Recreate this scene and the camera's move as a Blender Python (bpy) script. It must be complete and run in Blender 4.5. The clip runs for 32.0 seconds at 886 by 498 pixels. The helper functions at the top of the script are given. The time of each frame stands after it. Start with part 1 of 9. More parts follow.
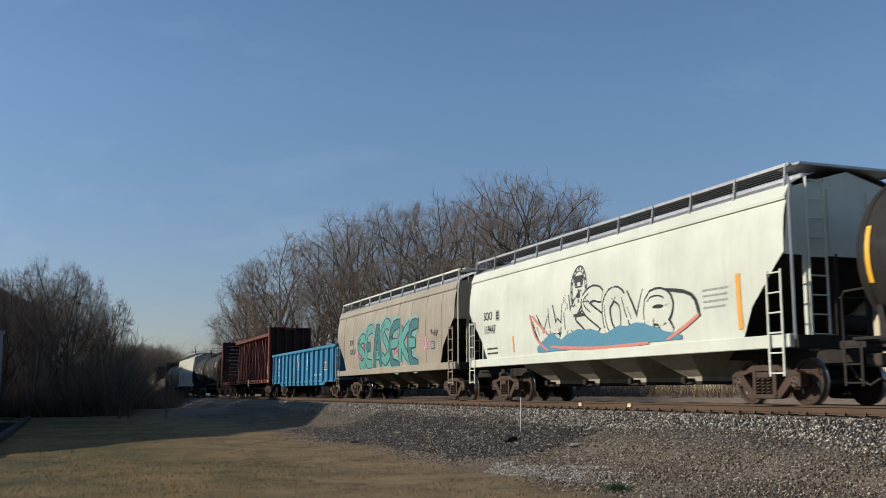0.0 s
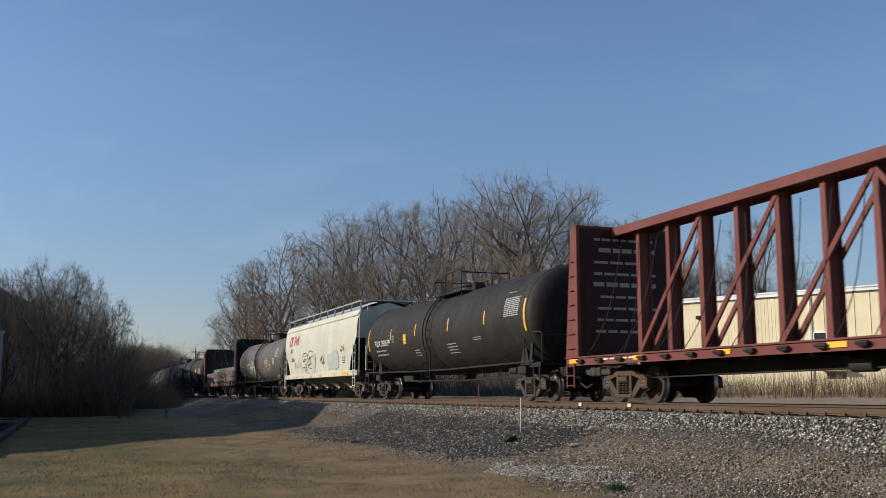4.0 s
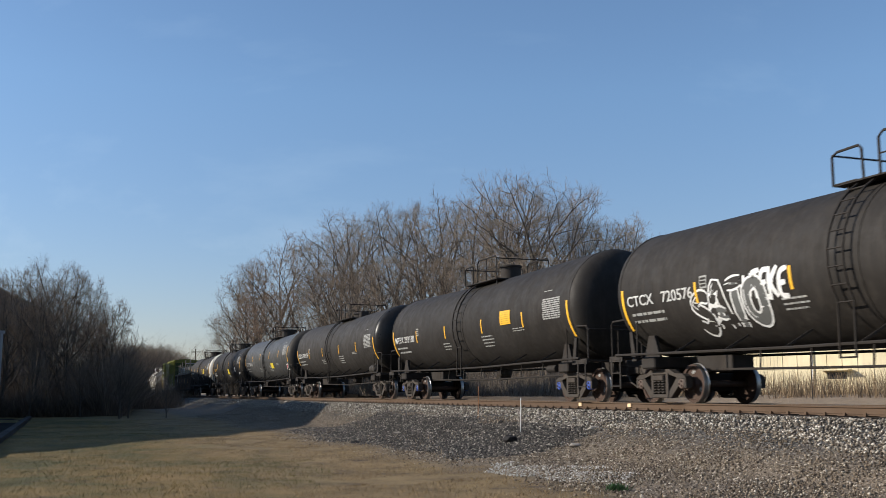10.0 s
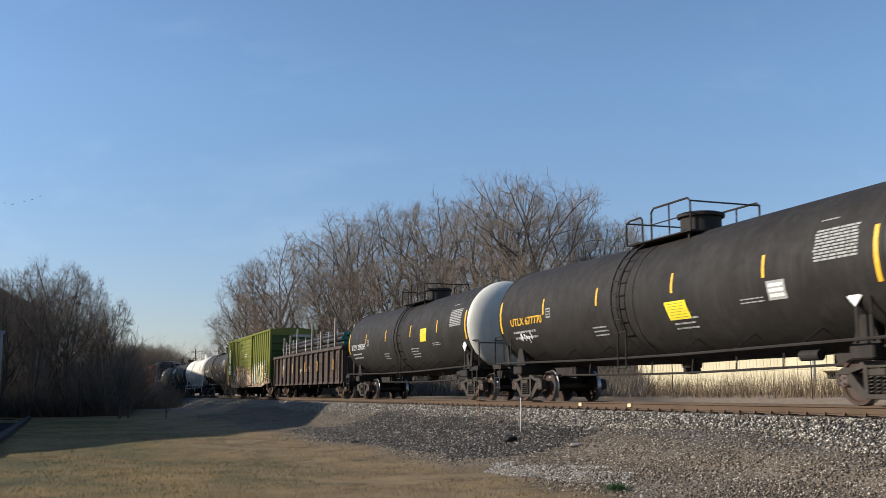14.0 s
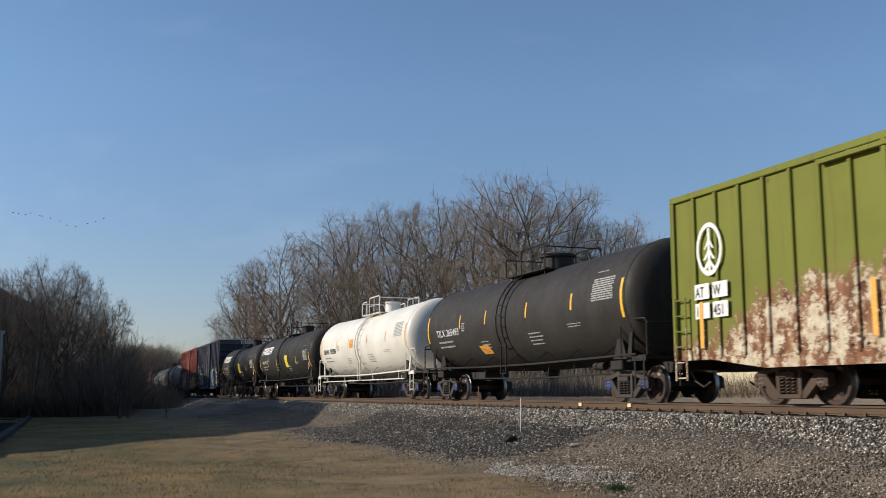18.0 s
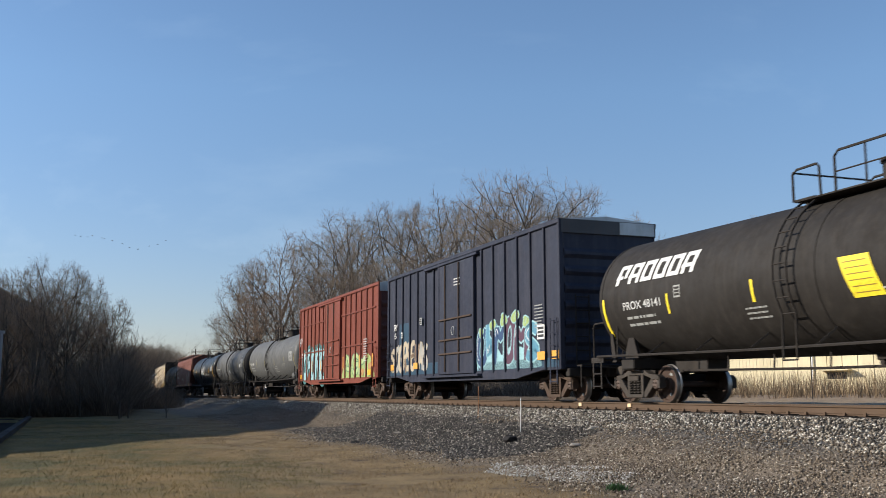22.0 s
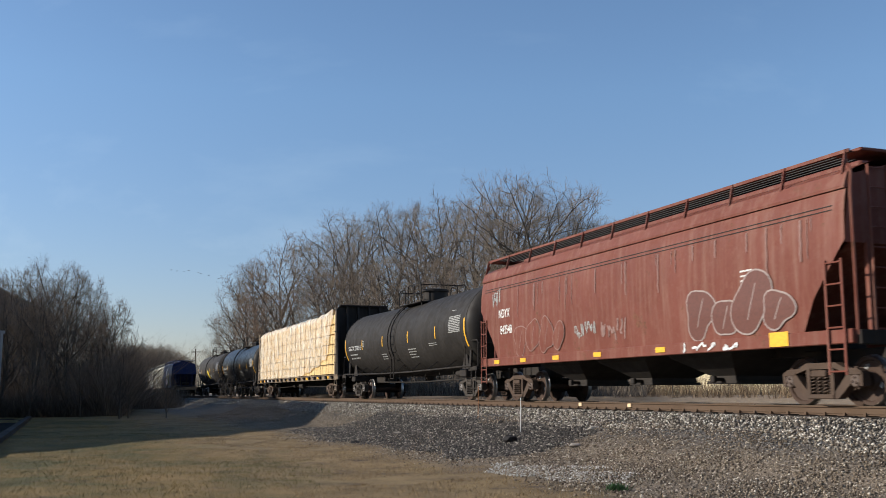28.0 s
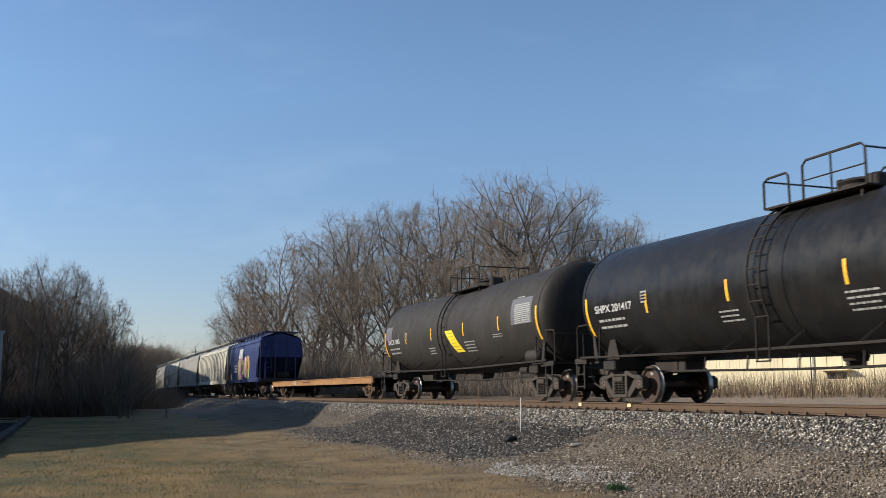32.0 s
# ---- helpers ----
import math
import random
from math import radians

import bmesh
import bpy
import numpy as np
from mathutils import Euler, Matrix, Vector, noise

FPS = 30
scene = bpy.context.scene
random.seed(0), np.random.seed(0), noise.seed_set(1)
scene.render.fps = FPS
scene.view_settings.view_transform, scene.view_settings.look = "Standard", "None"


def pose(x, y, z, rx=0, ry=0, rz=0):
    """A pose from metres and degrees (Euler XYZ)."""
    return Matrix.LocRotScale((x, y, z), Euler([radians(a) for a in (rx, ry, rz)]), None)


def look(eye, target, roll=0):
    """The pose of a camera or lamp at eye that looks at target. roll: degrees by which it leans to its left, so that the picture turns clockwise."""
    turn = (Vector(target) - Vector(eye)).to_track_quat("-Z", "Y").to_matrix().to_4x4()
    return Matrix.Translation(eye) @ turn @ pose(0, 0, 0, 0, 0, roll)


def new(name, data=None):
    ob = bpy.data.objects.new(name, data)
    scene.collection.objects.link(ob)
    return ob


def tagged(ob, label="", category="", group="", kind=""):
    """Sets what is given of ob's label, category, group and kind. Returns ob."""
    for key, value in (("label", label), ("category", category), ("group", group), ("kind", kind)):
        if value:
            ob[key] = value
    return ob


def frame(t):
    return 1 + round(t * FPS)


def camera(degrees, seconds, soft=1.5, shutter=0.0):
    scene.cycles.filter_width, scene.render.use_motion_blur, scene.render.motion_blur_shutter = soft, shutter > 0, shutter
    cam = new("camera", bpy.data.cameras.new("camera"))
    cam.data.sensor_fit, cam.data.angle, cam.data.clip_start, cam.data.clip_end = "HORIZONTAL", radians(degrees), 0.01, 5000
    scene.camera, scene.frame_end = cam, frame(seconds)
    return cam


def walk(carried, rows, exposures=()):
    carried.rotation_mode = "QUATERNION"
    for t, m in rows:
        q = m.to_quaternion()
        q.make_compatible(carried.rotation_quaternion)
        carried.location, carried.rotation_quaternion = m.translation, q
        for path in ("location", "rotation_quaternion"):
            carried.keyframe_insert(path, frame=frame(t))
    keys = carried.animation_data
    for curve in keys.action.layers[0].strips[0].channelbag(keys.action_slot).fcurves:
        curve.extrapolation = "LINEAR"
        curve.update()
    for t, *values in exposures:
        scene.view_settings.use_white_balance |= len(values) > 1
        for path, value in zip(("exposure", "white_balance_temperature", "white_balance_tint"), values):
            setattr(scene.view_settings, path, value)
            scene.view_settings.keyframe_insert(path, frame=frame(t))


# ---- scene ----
CLIP = 32.0
EYE_Z = 0.217          # the lens stands this far above the rail heads (z = 0)
cam = camera(47.6, CLIP, 0.85, 0.12)
walk(cam, [(0.0, pose(0, 0, EYE_Z, 98.21, 0, 0)), (CLIP, pose(0, 0, EYE_Z, 98.21, 0, 0))],
     [(t, e, 6250, 10) for t, e in ((0, -0.03), (1, 0.0), (2, 0.14), (3, 0.16), (5, 0.08), (6, 0.06), (7, 0.24), (8, 0.36), (9, 0.37), (12, 0.42), (14, 0.45), (16, 0.32), (17, 0.24), (18, 0.18), (19, 0.08), (20, -0.05), (21, 0.36), (22, 0.43), (25, 0.42), (28, 0.36), (29, 0.36), (30, 0.08), (31, -0.10), (31.5, 0.14), (32, 0.42))])

# ---- world and sun ----
SUN_TO = Vector((-0.985, 0.02, 0.0)).normalized()
SUN_EL = radians(23)
world = bpy.data.worlds.new("sky")
scene.world = world
world.use_nodes = True
wn = world.node_tree.nodes
sky = wn.new("ShaderNodeTexSky")
sky.sky_type, sky.sun_disc = "NISHITA", False
sky.sun_elevation, sky.sun_rotation = SUN_EL, math.atan2(SUN_TO.x, SUN_TO.y)
sky.air_density, sky.dust_density, sky.ozone_density = 1.0, 0.25, 3.1
wn["Background"].inputs["Strength"].default_value = 0.115
wl = world.node_tree.links
way = wn.new("ShaderNodeTexCoord")
up = wn.new("ShaderNodeSeparateXYZ")
wl.new(way.outputs["Generated"], up.inputs["Vector"])
haze = wn.new("ShaderNodeValToRGB")
haze.color_ramp.elements[0].position, haze.color_ramp.elements[0].color = 0.0, (0.74, 0.64, 0.69, 1)
haze.color_ramp.elements[1].position, haze.color_ramp.elements[1].color = 0.29, (1, 1, 1, 1)
wl.new(up.outputs["Z"], haze.inputs["Fac"])
grey = wn.new("ShaderNodeMix")
grey.data_type, grey.blend_type = "RGBA", "MULTIPLY"
grey.inputs[0].default_value = 1.0
wl.new(sky.outputs["Color"], grey.inputs[6])
wl.new(haze.outputs["Color"], grey.inputs[7])
# thin high cirrus, drawn out along the wind
wind = wn.new("ShaderNodeMapping")
wind.inputs["Rotation"].default_value, wind.inputs["Scale"].default_value = (0.3, 0.5, 0.6), (2.0, 14.0, 9.0)
wl.new(way.outputs["Generated"], wind.inputs["Vector"])
wisp = wn.new("ShaderNodeTexNoise")
wisp.inputs["Scale"].default_value, wisp.inputs["Detail"].default_value, wisp.inputs["Roughness"].default_value = 1.3, 6.0, 0.6
wl.new(wind.outputs["Vector"], wisp.inputs["Vector"])
thin = wn.new("ShaderNodeValToRGB")
thin.color_ramp.elements[0].position, thin.color_ramp.elements[0].color = 0.55, (1, 1, 1, 1)
thin.color_ramp.elements[1].position, thin.color_ramp.elements[1].color = 0.80, (1.22, 1.13, 1.06, 1)
wl.new(wisp.outputs["Fac"], thin.inputs["Fac"])
cirrus = wn.new("ShaderNodeMix")
cirrus.data_type, cirrus.blend_type = "RGBA", "MULTIPLY"
cirrus.inputs[0].default_value = 1.0
wl.new(grey.outputs[2], cirrus.inputs[6])
wl.new(thin.outputs["Color"], cirrus.inputs[7])
wl.new(cirrus.outputs[2], wn["Background"].inputs["Color"])
sun = new("sun", bpy.data.lights.new("sun", "SUN"))
sun.data.energy, sun.data.angle, sun.data.color = 4.5, radians(0.55), (1.0, 0.90, 0.76)
sun_dir = Vector((SUN_TO.x * math.cos(SUN_EL), SUN_TO.y * math.cos(SUN_EL), math.sin(SUN_EL)))
sun.matrix_world = look(sun_dir * 100, (0, 0, 0))


# ---- the track's line ----
X0, Y0, H0, C1, C2, C3 = 9.38641, 16.28969, 0.350996, 0.014577, -0.016354, 0.001616
S_LO, S_HI = -60.0, 250.0


def heading(s):
    a = max(S_LO, min(S_HI, s)) / 100
    return H0 + C1 * a + C2 * a * a + C3 * a ** 3


def trace():
    pts, x, y = {}, X0, Y0
    pts[0] = (x, y)
    for i in range(int(S_HI)):
        h = heading(i + 0.5)
        x, y = x - math.sin(h), y + math.cos(h)
        pts[i + 1] = (x, y)
    x, y = X0, Y0
    for i in range(int(-S_LO)):
        h = heading(-i - 0.5)
        x, y = x + math.sin(h), y - math.cos(h)
        pts[-i - 1] = (x, y)
    return pts


LINE = trace()


def on_line(s, n=0.0):
    """A place s metres up the line and n metres out on the lawn's side: x, y and the heading there."""
    h = heading(s)
    if s <= S_LO or s >= S_HI:
        e = S_LO if s <= S_LO else S_HI
        x, y = LINE[int(e)]
        x, y = x - math.sin(h) * (s - e), y + math.cos(h) * (s - e)
    else:
        i = math.floor(s)
        f = s - i
        (xa, ya), (xb, yb) = LINE[i], LINE[min(i + 1, int(S_HI))]
        x, y = xa + (xb - xa) * f, ya + (yb - ya) * f
    return x - math.cos(h) * n, y - math.sin(h) * n, h


def gone(t):
    """How far the train has rolled at t seconds."""
    return 17.266 * t - 0.000714 * (t - 16) ** 2 - 0.000357 * (t - 16) ** 3


# ---- meshes ----
class Geo:
    """Points and faces of one mesh."""

    def __init__(self):
        self.v, self.f, self.m = [], [], []

    def add(self, verts, faces, mat=0):
        k = len(self.v)
        self.v += [tuple(p) for p in verts]
        self.f += [tuple(i + k for i in f) for f in faces]
        self.m += [mat] * len(faces)
        return self

    def box(self, x0, x1, y0, y1, z0, z1, bev=0.0, mat=0):
        if bev <= 0:
            v = [(x, y, z) for z in (z0, z1) for y in (y0, y1) for x in (x0, x1)]
            return self.add(v, [(0, 2, 3, 1), (4, 5, 7, 6), (0, 1, 5, 4), (2, 6, 7, 3), (0, 4, 6, 2), (1, 3, 7, 5)], mat)
        b = bev
        ring = [(x0 + b, y0), (x1 - b, y0), (x1, y0 + b), (x1, y1 - b), (x1 - b, y1), (x0 + b, y1), (x0, y1 - b), (x0, y0 + b)]
        cx, cy = (x0 + x1) / 2, (y0 + y1) / 2
        fx, fy = max(0.0, 1 - 2 * b / max(x1 - x0, 1e-6)), max(0.0, 1 - 2 * b / max(y1 - y0, 1e-6))
        small = [(cx + (x - cx) * fx, cy + (y - cy) * fy) for x, y in ring]
        v = [(*p, z0) for p in small] + [(*p, z0 + b) for p in ring] + [(*p, z1 - b) for p in ring] + [(*p, z1) for p in small]
        f = [tuple(range(7, -1, -1)), tuple(range(24, 32))]
        for r in range(3):
            f += [(r * 8 + i, r * 8 + (i + 1) % 8, r * 8 + 8 + (i + 1) % 8, r * 8 + 8 + i) for i in range(8)]
        return self.add(v, f, mat)

    def beam(self, p, q, w, h, up=(0, 0, 1), mat=0):
        p, q = Vector(p), Vector(q)
        a = (q - p).normalized()
        u = Vector(up)
        side = a.cross(u)
        if side.length < 1e-4:
            side = a.cross(Vector((0, 1, 0)))
        side.normalize()
        u = side.cross(a)
        v = [e + side * (w / 2 * i) + u * (h / 2 * j) for e in (p, q) for i, j in ((-1, -1), (1, -1), (1, 1), (-1, 1))]
        return self.add(v, [(0, 1, 2, 3), (7, 6, 5, 4), (0, 4, 5, 1), (1, 5, 6, 2), (2, 6, 7, 3), (3, 7, 4, 0)], mat)

    def tube(self, pts, r, n=6, mat=0, r2=None, caps=True):
        pts = [Vector(p) for p in pts]
        k, last, v, f = len(pts), None, [], []
        for i, p in enumerate(pts):
            a = (pts[min(i + 1, k - 1)] - pts[max(i - 1, 0)]).normalized()
            if last is None:
                last = a.orthogonal().normalized()
            last = (last - a * last.dot(a)).normalized()
            w = a.cross(last)
            rr = r if r2 is None else r + (r2 - r) * i / max(1, k - 1)
            v += [p + (last * math.cos(2 * math.pi * j / n) + w * math.sin(2 * math.pi * j / n)) * rr for j in range(n)]
        for i in range(k - 1):
            f += [(i * n + j, i * n + (j + 1) % n, i * n + n + (j + 1) % n, i * n + n + j) for j in range(n)]
        if caps:
            f += [tuple(range(n - 1, -1, -1)), tuple(range((k - 1) * n, k * n))]
        return self.add(v, f, mat)

    def turned(self, prof, o=(0, 0, 0), axis="x", n=32, mats=None, mat=0):
        """A profile of (along, radius) turned about an axis through o."""
        v, f, mm = [], [], []
        for a, r in prof:
            for j in range(n):
                c, s = math.cos(2 * math.pi * j / n) * r, math.sin(2 * math.pi * j / n) * r
                v.append({"x": (a, c, s), "y": (s, a, c), "z": (c, s, a)}[axis])
        for i in range(len(prof) - 1):
            f += [(i * n + j, i * n + (j + 1) % n, i * n + n + (j + 1) % n, i * n + n + j) for j in range(n)]
            mm += [mats[i] if mats else mat] * n
        for i, flip in ((0, True), (len(prof) - 1, False)):
            if prof[i][1] > 1e-4:
                ring = [i * n + j for j in range(n)]
                f.append(tuple(reversed(ring)) if flip else tuple(ring))
                mm.append(mats[0 if flip else -1] if mats else mat)
        k = len(self.v)
        self.v += [(p[0] + o[0], p[1] + o[1], p[2] + o[2]) for p in v]
        self.f += [tuple(i + k for i in q) for q in f]
        self.m += mm
        return self

    def prism(self, poly, y0, y1, mat=0):
        """A polygon in x and z, pushed from y0 to y1."""
        n = len(poly)
        v = [(x, y0, z) for x, z in poly] + [(x, y1, z) for x, z in poly]
        f = [tuple(range(n)), tuple(range(2 * n - 1, n - 1, -1))]
        f += [(i, i + n, (i + 1) % n + n, (i + 1) % n) for i in range(n)]
        return self.add(v, f, mat)

    def grid(self, fn, nu, nv, mat=0):
        v = [fn(i / nu, j / nv) for j in range(nv + 1) for i in range(nu + 1)]
        f = [(j * (nu + 1) + i, j * (nu + 1) + i + 1, (j + 1) * (nu + 1) + i + 1, (j + 1) * (nu + 1) + i) for j in range(nv) for i in range(nu)]
        return self.add(v, f, mat)

    def mesh(self, name, mats, smooth=False):
        me = bpy.data.meshes.new(name)
        me.from_pydata(self.v, [], self.f)
        for m in mats if isinstance(mats, (list, tuple)) else [mats]:
            me.materials.append(m)
        if any(self.m):
            me.polygons.foreach_set("material_index", self.m)
        if smooth:
            me.polygons.foreach_set("use_smooth", [True] * len(me.polygons))
            me.set_sharp_from_angle(angle=radians(38))
        me.update()
        return me


def part(name, geo, mats, parent, label="", smooth=False, m=None):
    """One mesh object under a thing or a part. geo: a Geo or a ready mesh."""
    me = geo.mesh(name, mats, smooth) if isinstance(geo, Geo) else geo
    ob = new(name, me)
    ob.parent = parent
    if m is not None:
        ob.matrix_basis = m
    if label:
        ob["label"] = label
    return ob


def thing(name, geo, mats, label, category, group="", kind="", smooth=False):
    ob = new(name, geo.mesh(name, mats, smooth) if geo else None)
    return tagged(ob, label, category, group, kind)


# ---- materials ----
def material(name):
    m = bpy.data.materials.new(name)
    m.use_nodes = True
    t = m.node_tree
    return m, t, t.nodes["Principled BSDF"]


def link(t, a, b):
    t.links.new(a, b)


def noise_of(t, scale, detail=4.0, rough=0.6, stretch=None, src="Object"):
    tc = t.nodes.new("ShaderNodeTexCoord")
    out = tc.outputs[src]
    if stretch:
        mp = t.nodes.new("ShaderNodeMapping")
        mp.inputs["Scale"].default_value = stretch
        link(t, out, mp.inputs["Vector"])
        out = mp.outputs["Vector"]
    nz = t.nodes.new("ShaderNodeTexNoise")
    nz.inputs["Scale"].default_value, nz.inputs["Detail"].default_value, nz.inputs["Roughness"].default_value = scale, detail, rough
    link(t, out, nz.inputs["Vector"])
    return nz.outputs["Fac"]


def ramp_of(t, fac, stops):
    r = t.nodes.new("ShaderNodeValToRGB")
    e = r.color_ramp.elements
    while len(e) < len(stops):
        e.new(0.5)
    for el, (p, c) in zip(e, stops):
        el.position, el.color = p, (*c, 1) if len(c) == 3 else (c[0], c[0], c[0], 1)
    link(t, fac, r.inputs["Fac"])
    return r.outputs["Color"]


def mixed(t, fac, a, b, how="MIX"):
    n = t.nodes.new("ShaderNodeMix")
    n.data_type, n.blend_type = "RGBA", how
    for sock, val in ((n.inputs[0], fac), (n.inputs[6], a), (n.inputs[7], b)):
        if isinstance(val, (int, float)):
            sock.default_value = val
        elif isinstance(val, tuple):
            sock.default_value = (*val, 1)
        else:
            link(t, val, sock)
    return n.outputs[2]


def bump_of(t, p, height, strength, dist):
    b = t.nodes.new("ShaderNodeBump")
    b.inputs["Strength"].default_value, b.inputs["Distance"].default_value = strength, dist
    link(t, height, b.inputs["Height"])
    link(t, b.outputs["Normal"], p.inputs["Normal"])


def paint(name, col, rough=0.5, dirt=(0.10, 0.075, 0.055), grime=0.35, rust=0.0, metal=0.0, streak=True, bump=0.15, fade=0.12, spec=0.22):
    """Weathered paint on steel: broad fading, fine grain, hanging streaks of dirt and, where asked, patches of rust."""
    m, t, p = material(name)
    lo = tuple(c * (1 - fade) for c in col)
    hi = tuple(min(1, c * (1 + fade) + 0.01) for c in col)
    c = ramp_of(t, noise_of(t, 0.55, 5), [(0.3, lo), (0.7, hi)])
    if streak:
        f = ramp_of(t, noise_of(t, 1.6, 5, 0.65, (3.0, 3.0, 0.22)), [(0.48, (0,)), (0.78, (grime,))])
        c = mixed(t, f, c, dirt)
    f2 = ramp_of(t, noise_of(t, 9.0, 6, 0.7), [(0.52, (0,)), (0.8, (grime * 0.5,))])
    c = mixed(t, f2, c, dirt)
    if rust > 0:
        f3 = ramp_of(t, noise_of(t, 1.1, 8, 0.72), [(0.62 - rust * 0.25, (0,)), (0.68 - rust * 0.25, (1,))])
        c = mixed(t, f3, c, ramp_of(t, noise_of(t, 14, 4), [(0.3, (0.07, 0.03, 0.018)), (0.7, (0.19, 0.085, 0.045))]))
    link(t, c, p.inputs["Base Color"])
    r = ramp_of(t, noise_of(t, 3.0, 4), [(0.3, (max(0.05, rough - 0.1),)), (0.7, (min(1, rough + 0.12),))])
    link(t, r, p.inputs["Roughness"])
    p.inputs["Metallic"].default_value = metal
    p.inputs["Specular IOR Level"].default_value = spec
    if bump:
        bump_of(t, p, noise_of(t, 5.0, 3), bump, 0.02)
    return m


def plain(name, col, rough=0.6, metal=0.0):
    """A small marking: one paint, a little worn."""
    m, t, p = material(name)
    c = ramp_of(t, noise_of(t, 18.0, 5, 0.7), [(0.30, tuple(x * 0.72 for x in col)), (0.55, col)])
    link(t, c, p.inputs["Base Color"])
    p.inputs["Roughness"].default_value, p.inputs["Metallic"].default_value = rough, metal
    return m


BLACK_TANK = paint("black_tank_paint", (0.0170, 0.0140, 0.0113), 0.68, (0.07, 0.06, 0.05), 0.35)
DARK_TANK = paint("dark_grey_tank_paint", (0.0255, 0.0218, 0.0182), 0.66, (0.08, 0.07, 0.06), 0.3)
GLOSS_TANK = paint("glossy_black_tank_paint", (0.0088, 0.0080, 0.0075), 0.36, (0.06, 0.055, 0.05), 0.2)
GREY_TANK = paint("grey_tank_paint", (0.104, 0.105, 0.101), 0.6, (0.09, 0.08, 0.07), 0.3)
FADED_TANK = paint("faded_grey_tank_paint", (0.105, 0.096, 0.083), 0.62, (0.06, 0.05, 0.045), 0.5)
WHITE_TANK = paint("white_tank_paint", (0.70, 0.66, 0.57), 0.4, (0.35, 0.31, 0.26), 0.12)
HOPPER_WHITE = paint("cream_white_hopper_paint", (0.600, 0.625, 0.525), 0.55, (0.45, 0.39, 0.28), 0.22)
HOPPER_DULL = paint("stained_white_hopper_paint", (0.525, 0.508, 0.410), 0.6, (0.40, 0.31, 0.20), 0.32, 0.02)
HOPPER_FAR = paint("dirty_white_hopper_paint", (0.42, 0.40, 0.335), 0.65, (0.12, 0.095, 0.07), 0.6)
HOPPER_GREY = paint("dirty_grey_hopper_paint", (0.27, 0.26, 0.235), 0.65, (0.09, 0.075, 0.06), 0.65)
HOPPER_TAN = paint("tan_hopper_paint", (0.3354, 0.2964, 0.2262), 0.6, (0.18, 0.13, 0.09), 0.4)
HOPPER_RED = paint("faded_oxide_red_hopper_paint", (0.15, 0.042, 0.026), 0.6, (0.30, 0.19, 0.14), 0.45, 0.06)
HOPPER_BLUE = paint("royal_blue_hopper_paint", (0.012, 0.024, 0.098), 0.5, (0.08, 0.07, 0.07), 0.3)
GON_BLUE = paint("bright_blue_gondola_paint", (0.050, 0.225, 0.37), 0.5, (0.07, 0.07, 0.07), 0.4, 0.03)
GON_BROWN = paint("brown_gondola_paint", (0.058, 0.040, 0.031), 0.65, (0.22, 0.17, 0.13), 0.45, 0.10)
CB_RED = paint("oxide_red_centerbeam_paint", (0.145, 0.039, 0.030), 0.6, (0.09, 0.05, 0.04), 0.4)
FLAT_RED = paint("red_flat_car_paint", (0.20, 0.050, 0.040), 0.55, (0.10, 0.06, 0.05), 0.4)
BOX_GREEN = paint("lime_green_boxcar_paint", (0.15, 0.158, 0.028), 0.55, (0.17, 0.12, 0.05), 0.4, 0.05)
BOX_NAVY = paint("faded_navy_boxcar_paint", (0.021, 0.0245, 0.041), 0.55, (0.10, 0.09, 0.10), 0.35)
BOX_RED = paint("brick_red_boxcar_paint", (0.178, 0.043, 0.024), 0.55, (0.16, 0.09, 0.07), 0.35)
FLAT_YELLOW = paint("worn_yellow_flat_car_paint", (0.30, 0.155, 0.06), 0.6, (0.12, 0.07, 0.04), 0.55, 0.10)
CHUTE_PALE = paint("dusty_cream_chute_paint", (0.34, 0.30, 0.225), 0.8, (0.13, 0.10, 0.07), 0.55)
CHUTE_DIRT = paint("dirt_caked_chute_paint", (0.105, 0.080, 0.055), 0.8, (0.045, 0.034, 0.026), 0.6)
ROOF_GALV = paint("galvanised_roof_sheet", (0.42, 0.43, 0.43), 0.45, (0.2, 0.17, 0.14), 0.4, 0, 0.5)
GRATE = paint("dark_grating", (0.039, 0.039, 0.039), 0.7, (0.12, 0.10, 0.08), 0.3)
FRAME_BLACK = paint("grimy_black_underframe", (0.022, 0.018, 0.015), 0.75, (0.05, 0.036, 0.026), 0.5)
BOGIE_RUST = paint("rusty_brown_cast_steel", (0.066, 0.043, 0.030), 0.75, (0.11, 0.070, 0.047), 0.5)
BOGIE_DARK = paint("dark_cast_steel", (0.046, 0.038, 0.031), 0.75, (0.085, 0.065, 0.050), 0.5)
WHEEL_RUST = paint("rusty_wheel_steel", (0.052, 0.030, 0.020), 0.7, (0.04, 0.03, 0.025), 0.5, streak=False)
TREAD = paint("polished_tread_steel", (0.30, 0.285, 0.265), 0.38, (0.2, 0.17, 0.14), 0.3, 0, 0.9, streak=False, bump=0)
RAIL_RUST = paint("rusty_rail_steel", (0.0897, 0.05616, 0.03354), 0.75, (0.08, 0.045, 0.028), 0.5, streak=False)
RAIL_TOP = paint("worn_rail_head", (0.26, 0.22, 0.18), 0.35, (0.15, 0.1, 0.07), 0.4, 0, 0.8, streak=False, bump=0)
WHITE = plain("white_marking", (0.74, 0.73, 0.69))
GREYW = plain("grey_white_marking", (0.34, 0.34, 0.32))
PALEM = plain("pale_stencil_marking", (0.55, 0.55, 0.53))
DARKM = plain("black_marking", (0.03, 0.03, 0.03))
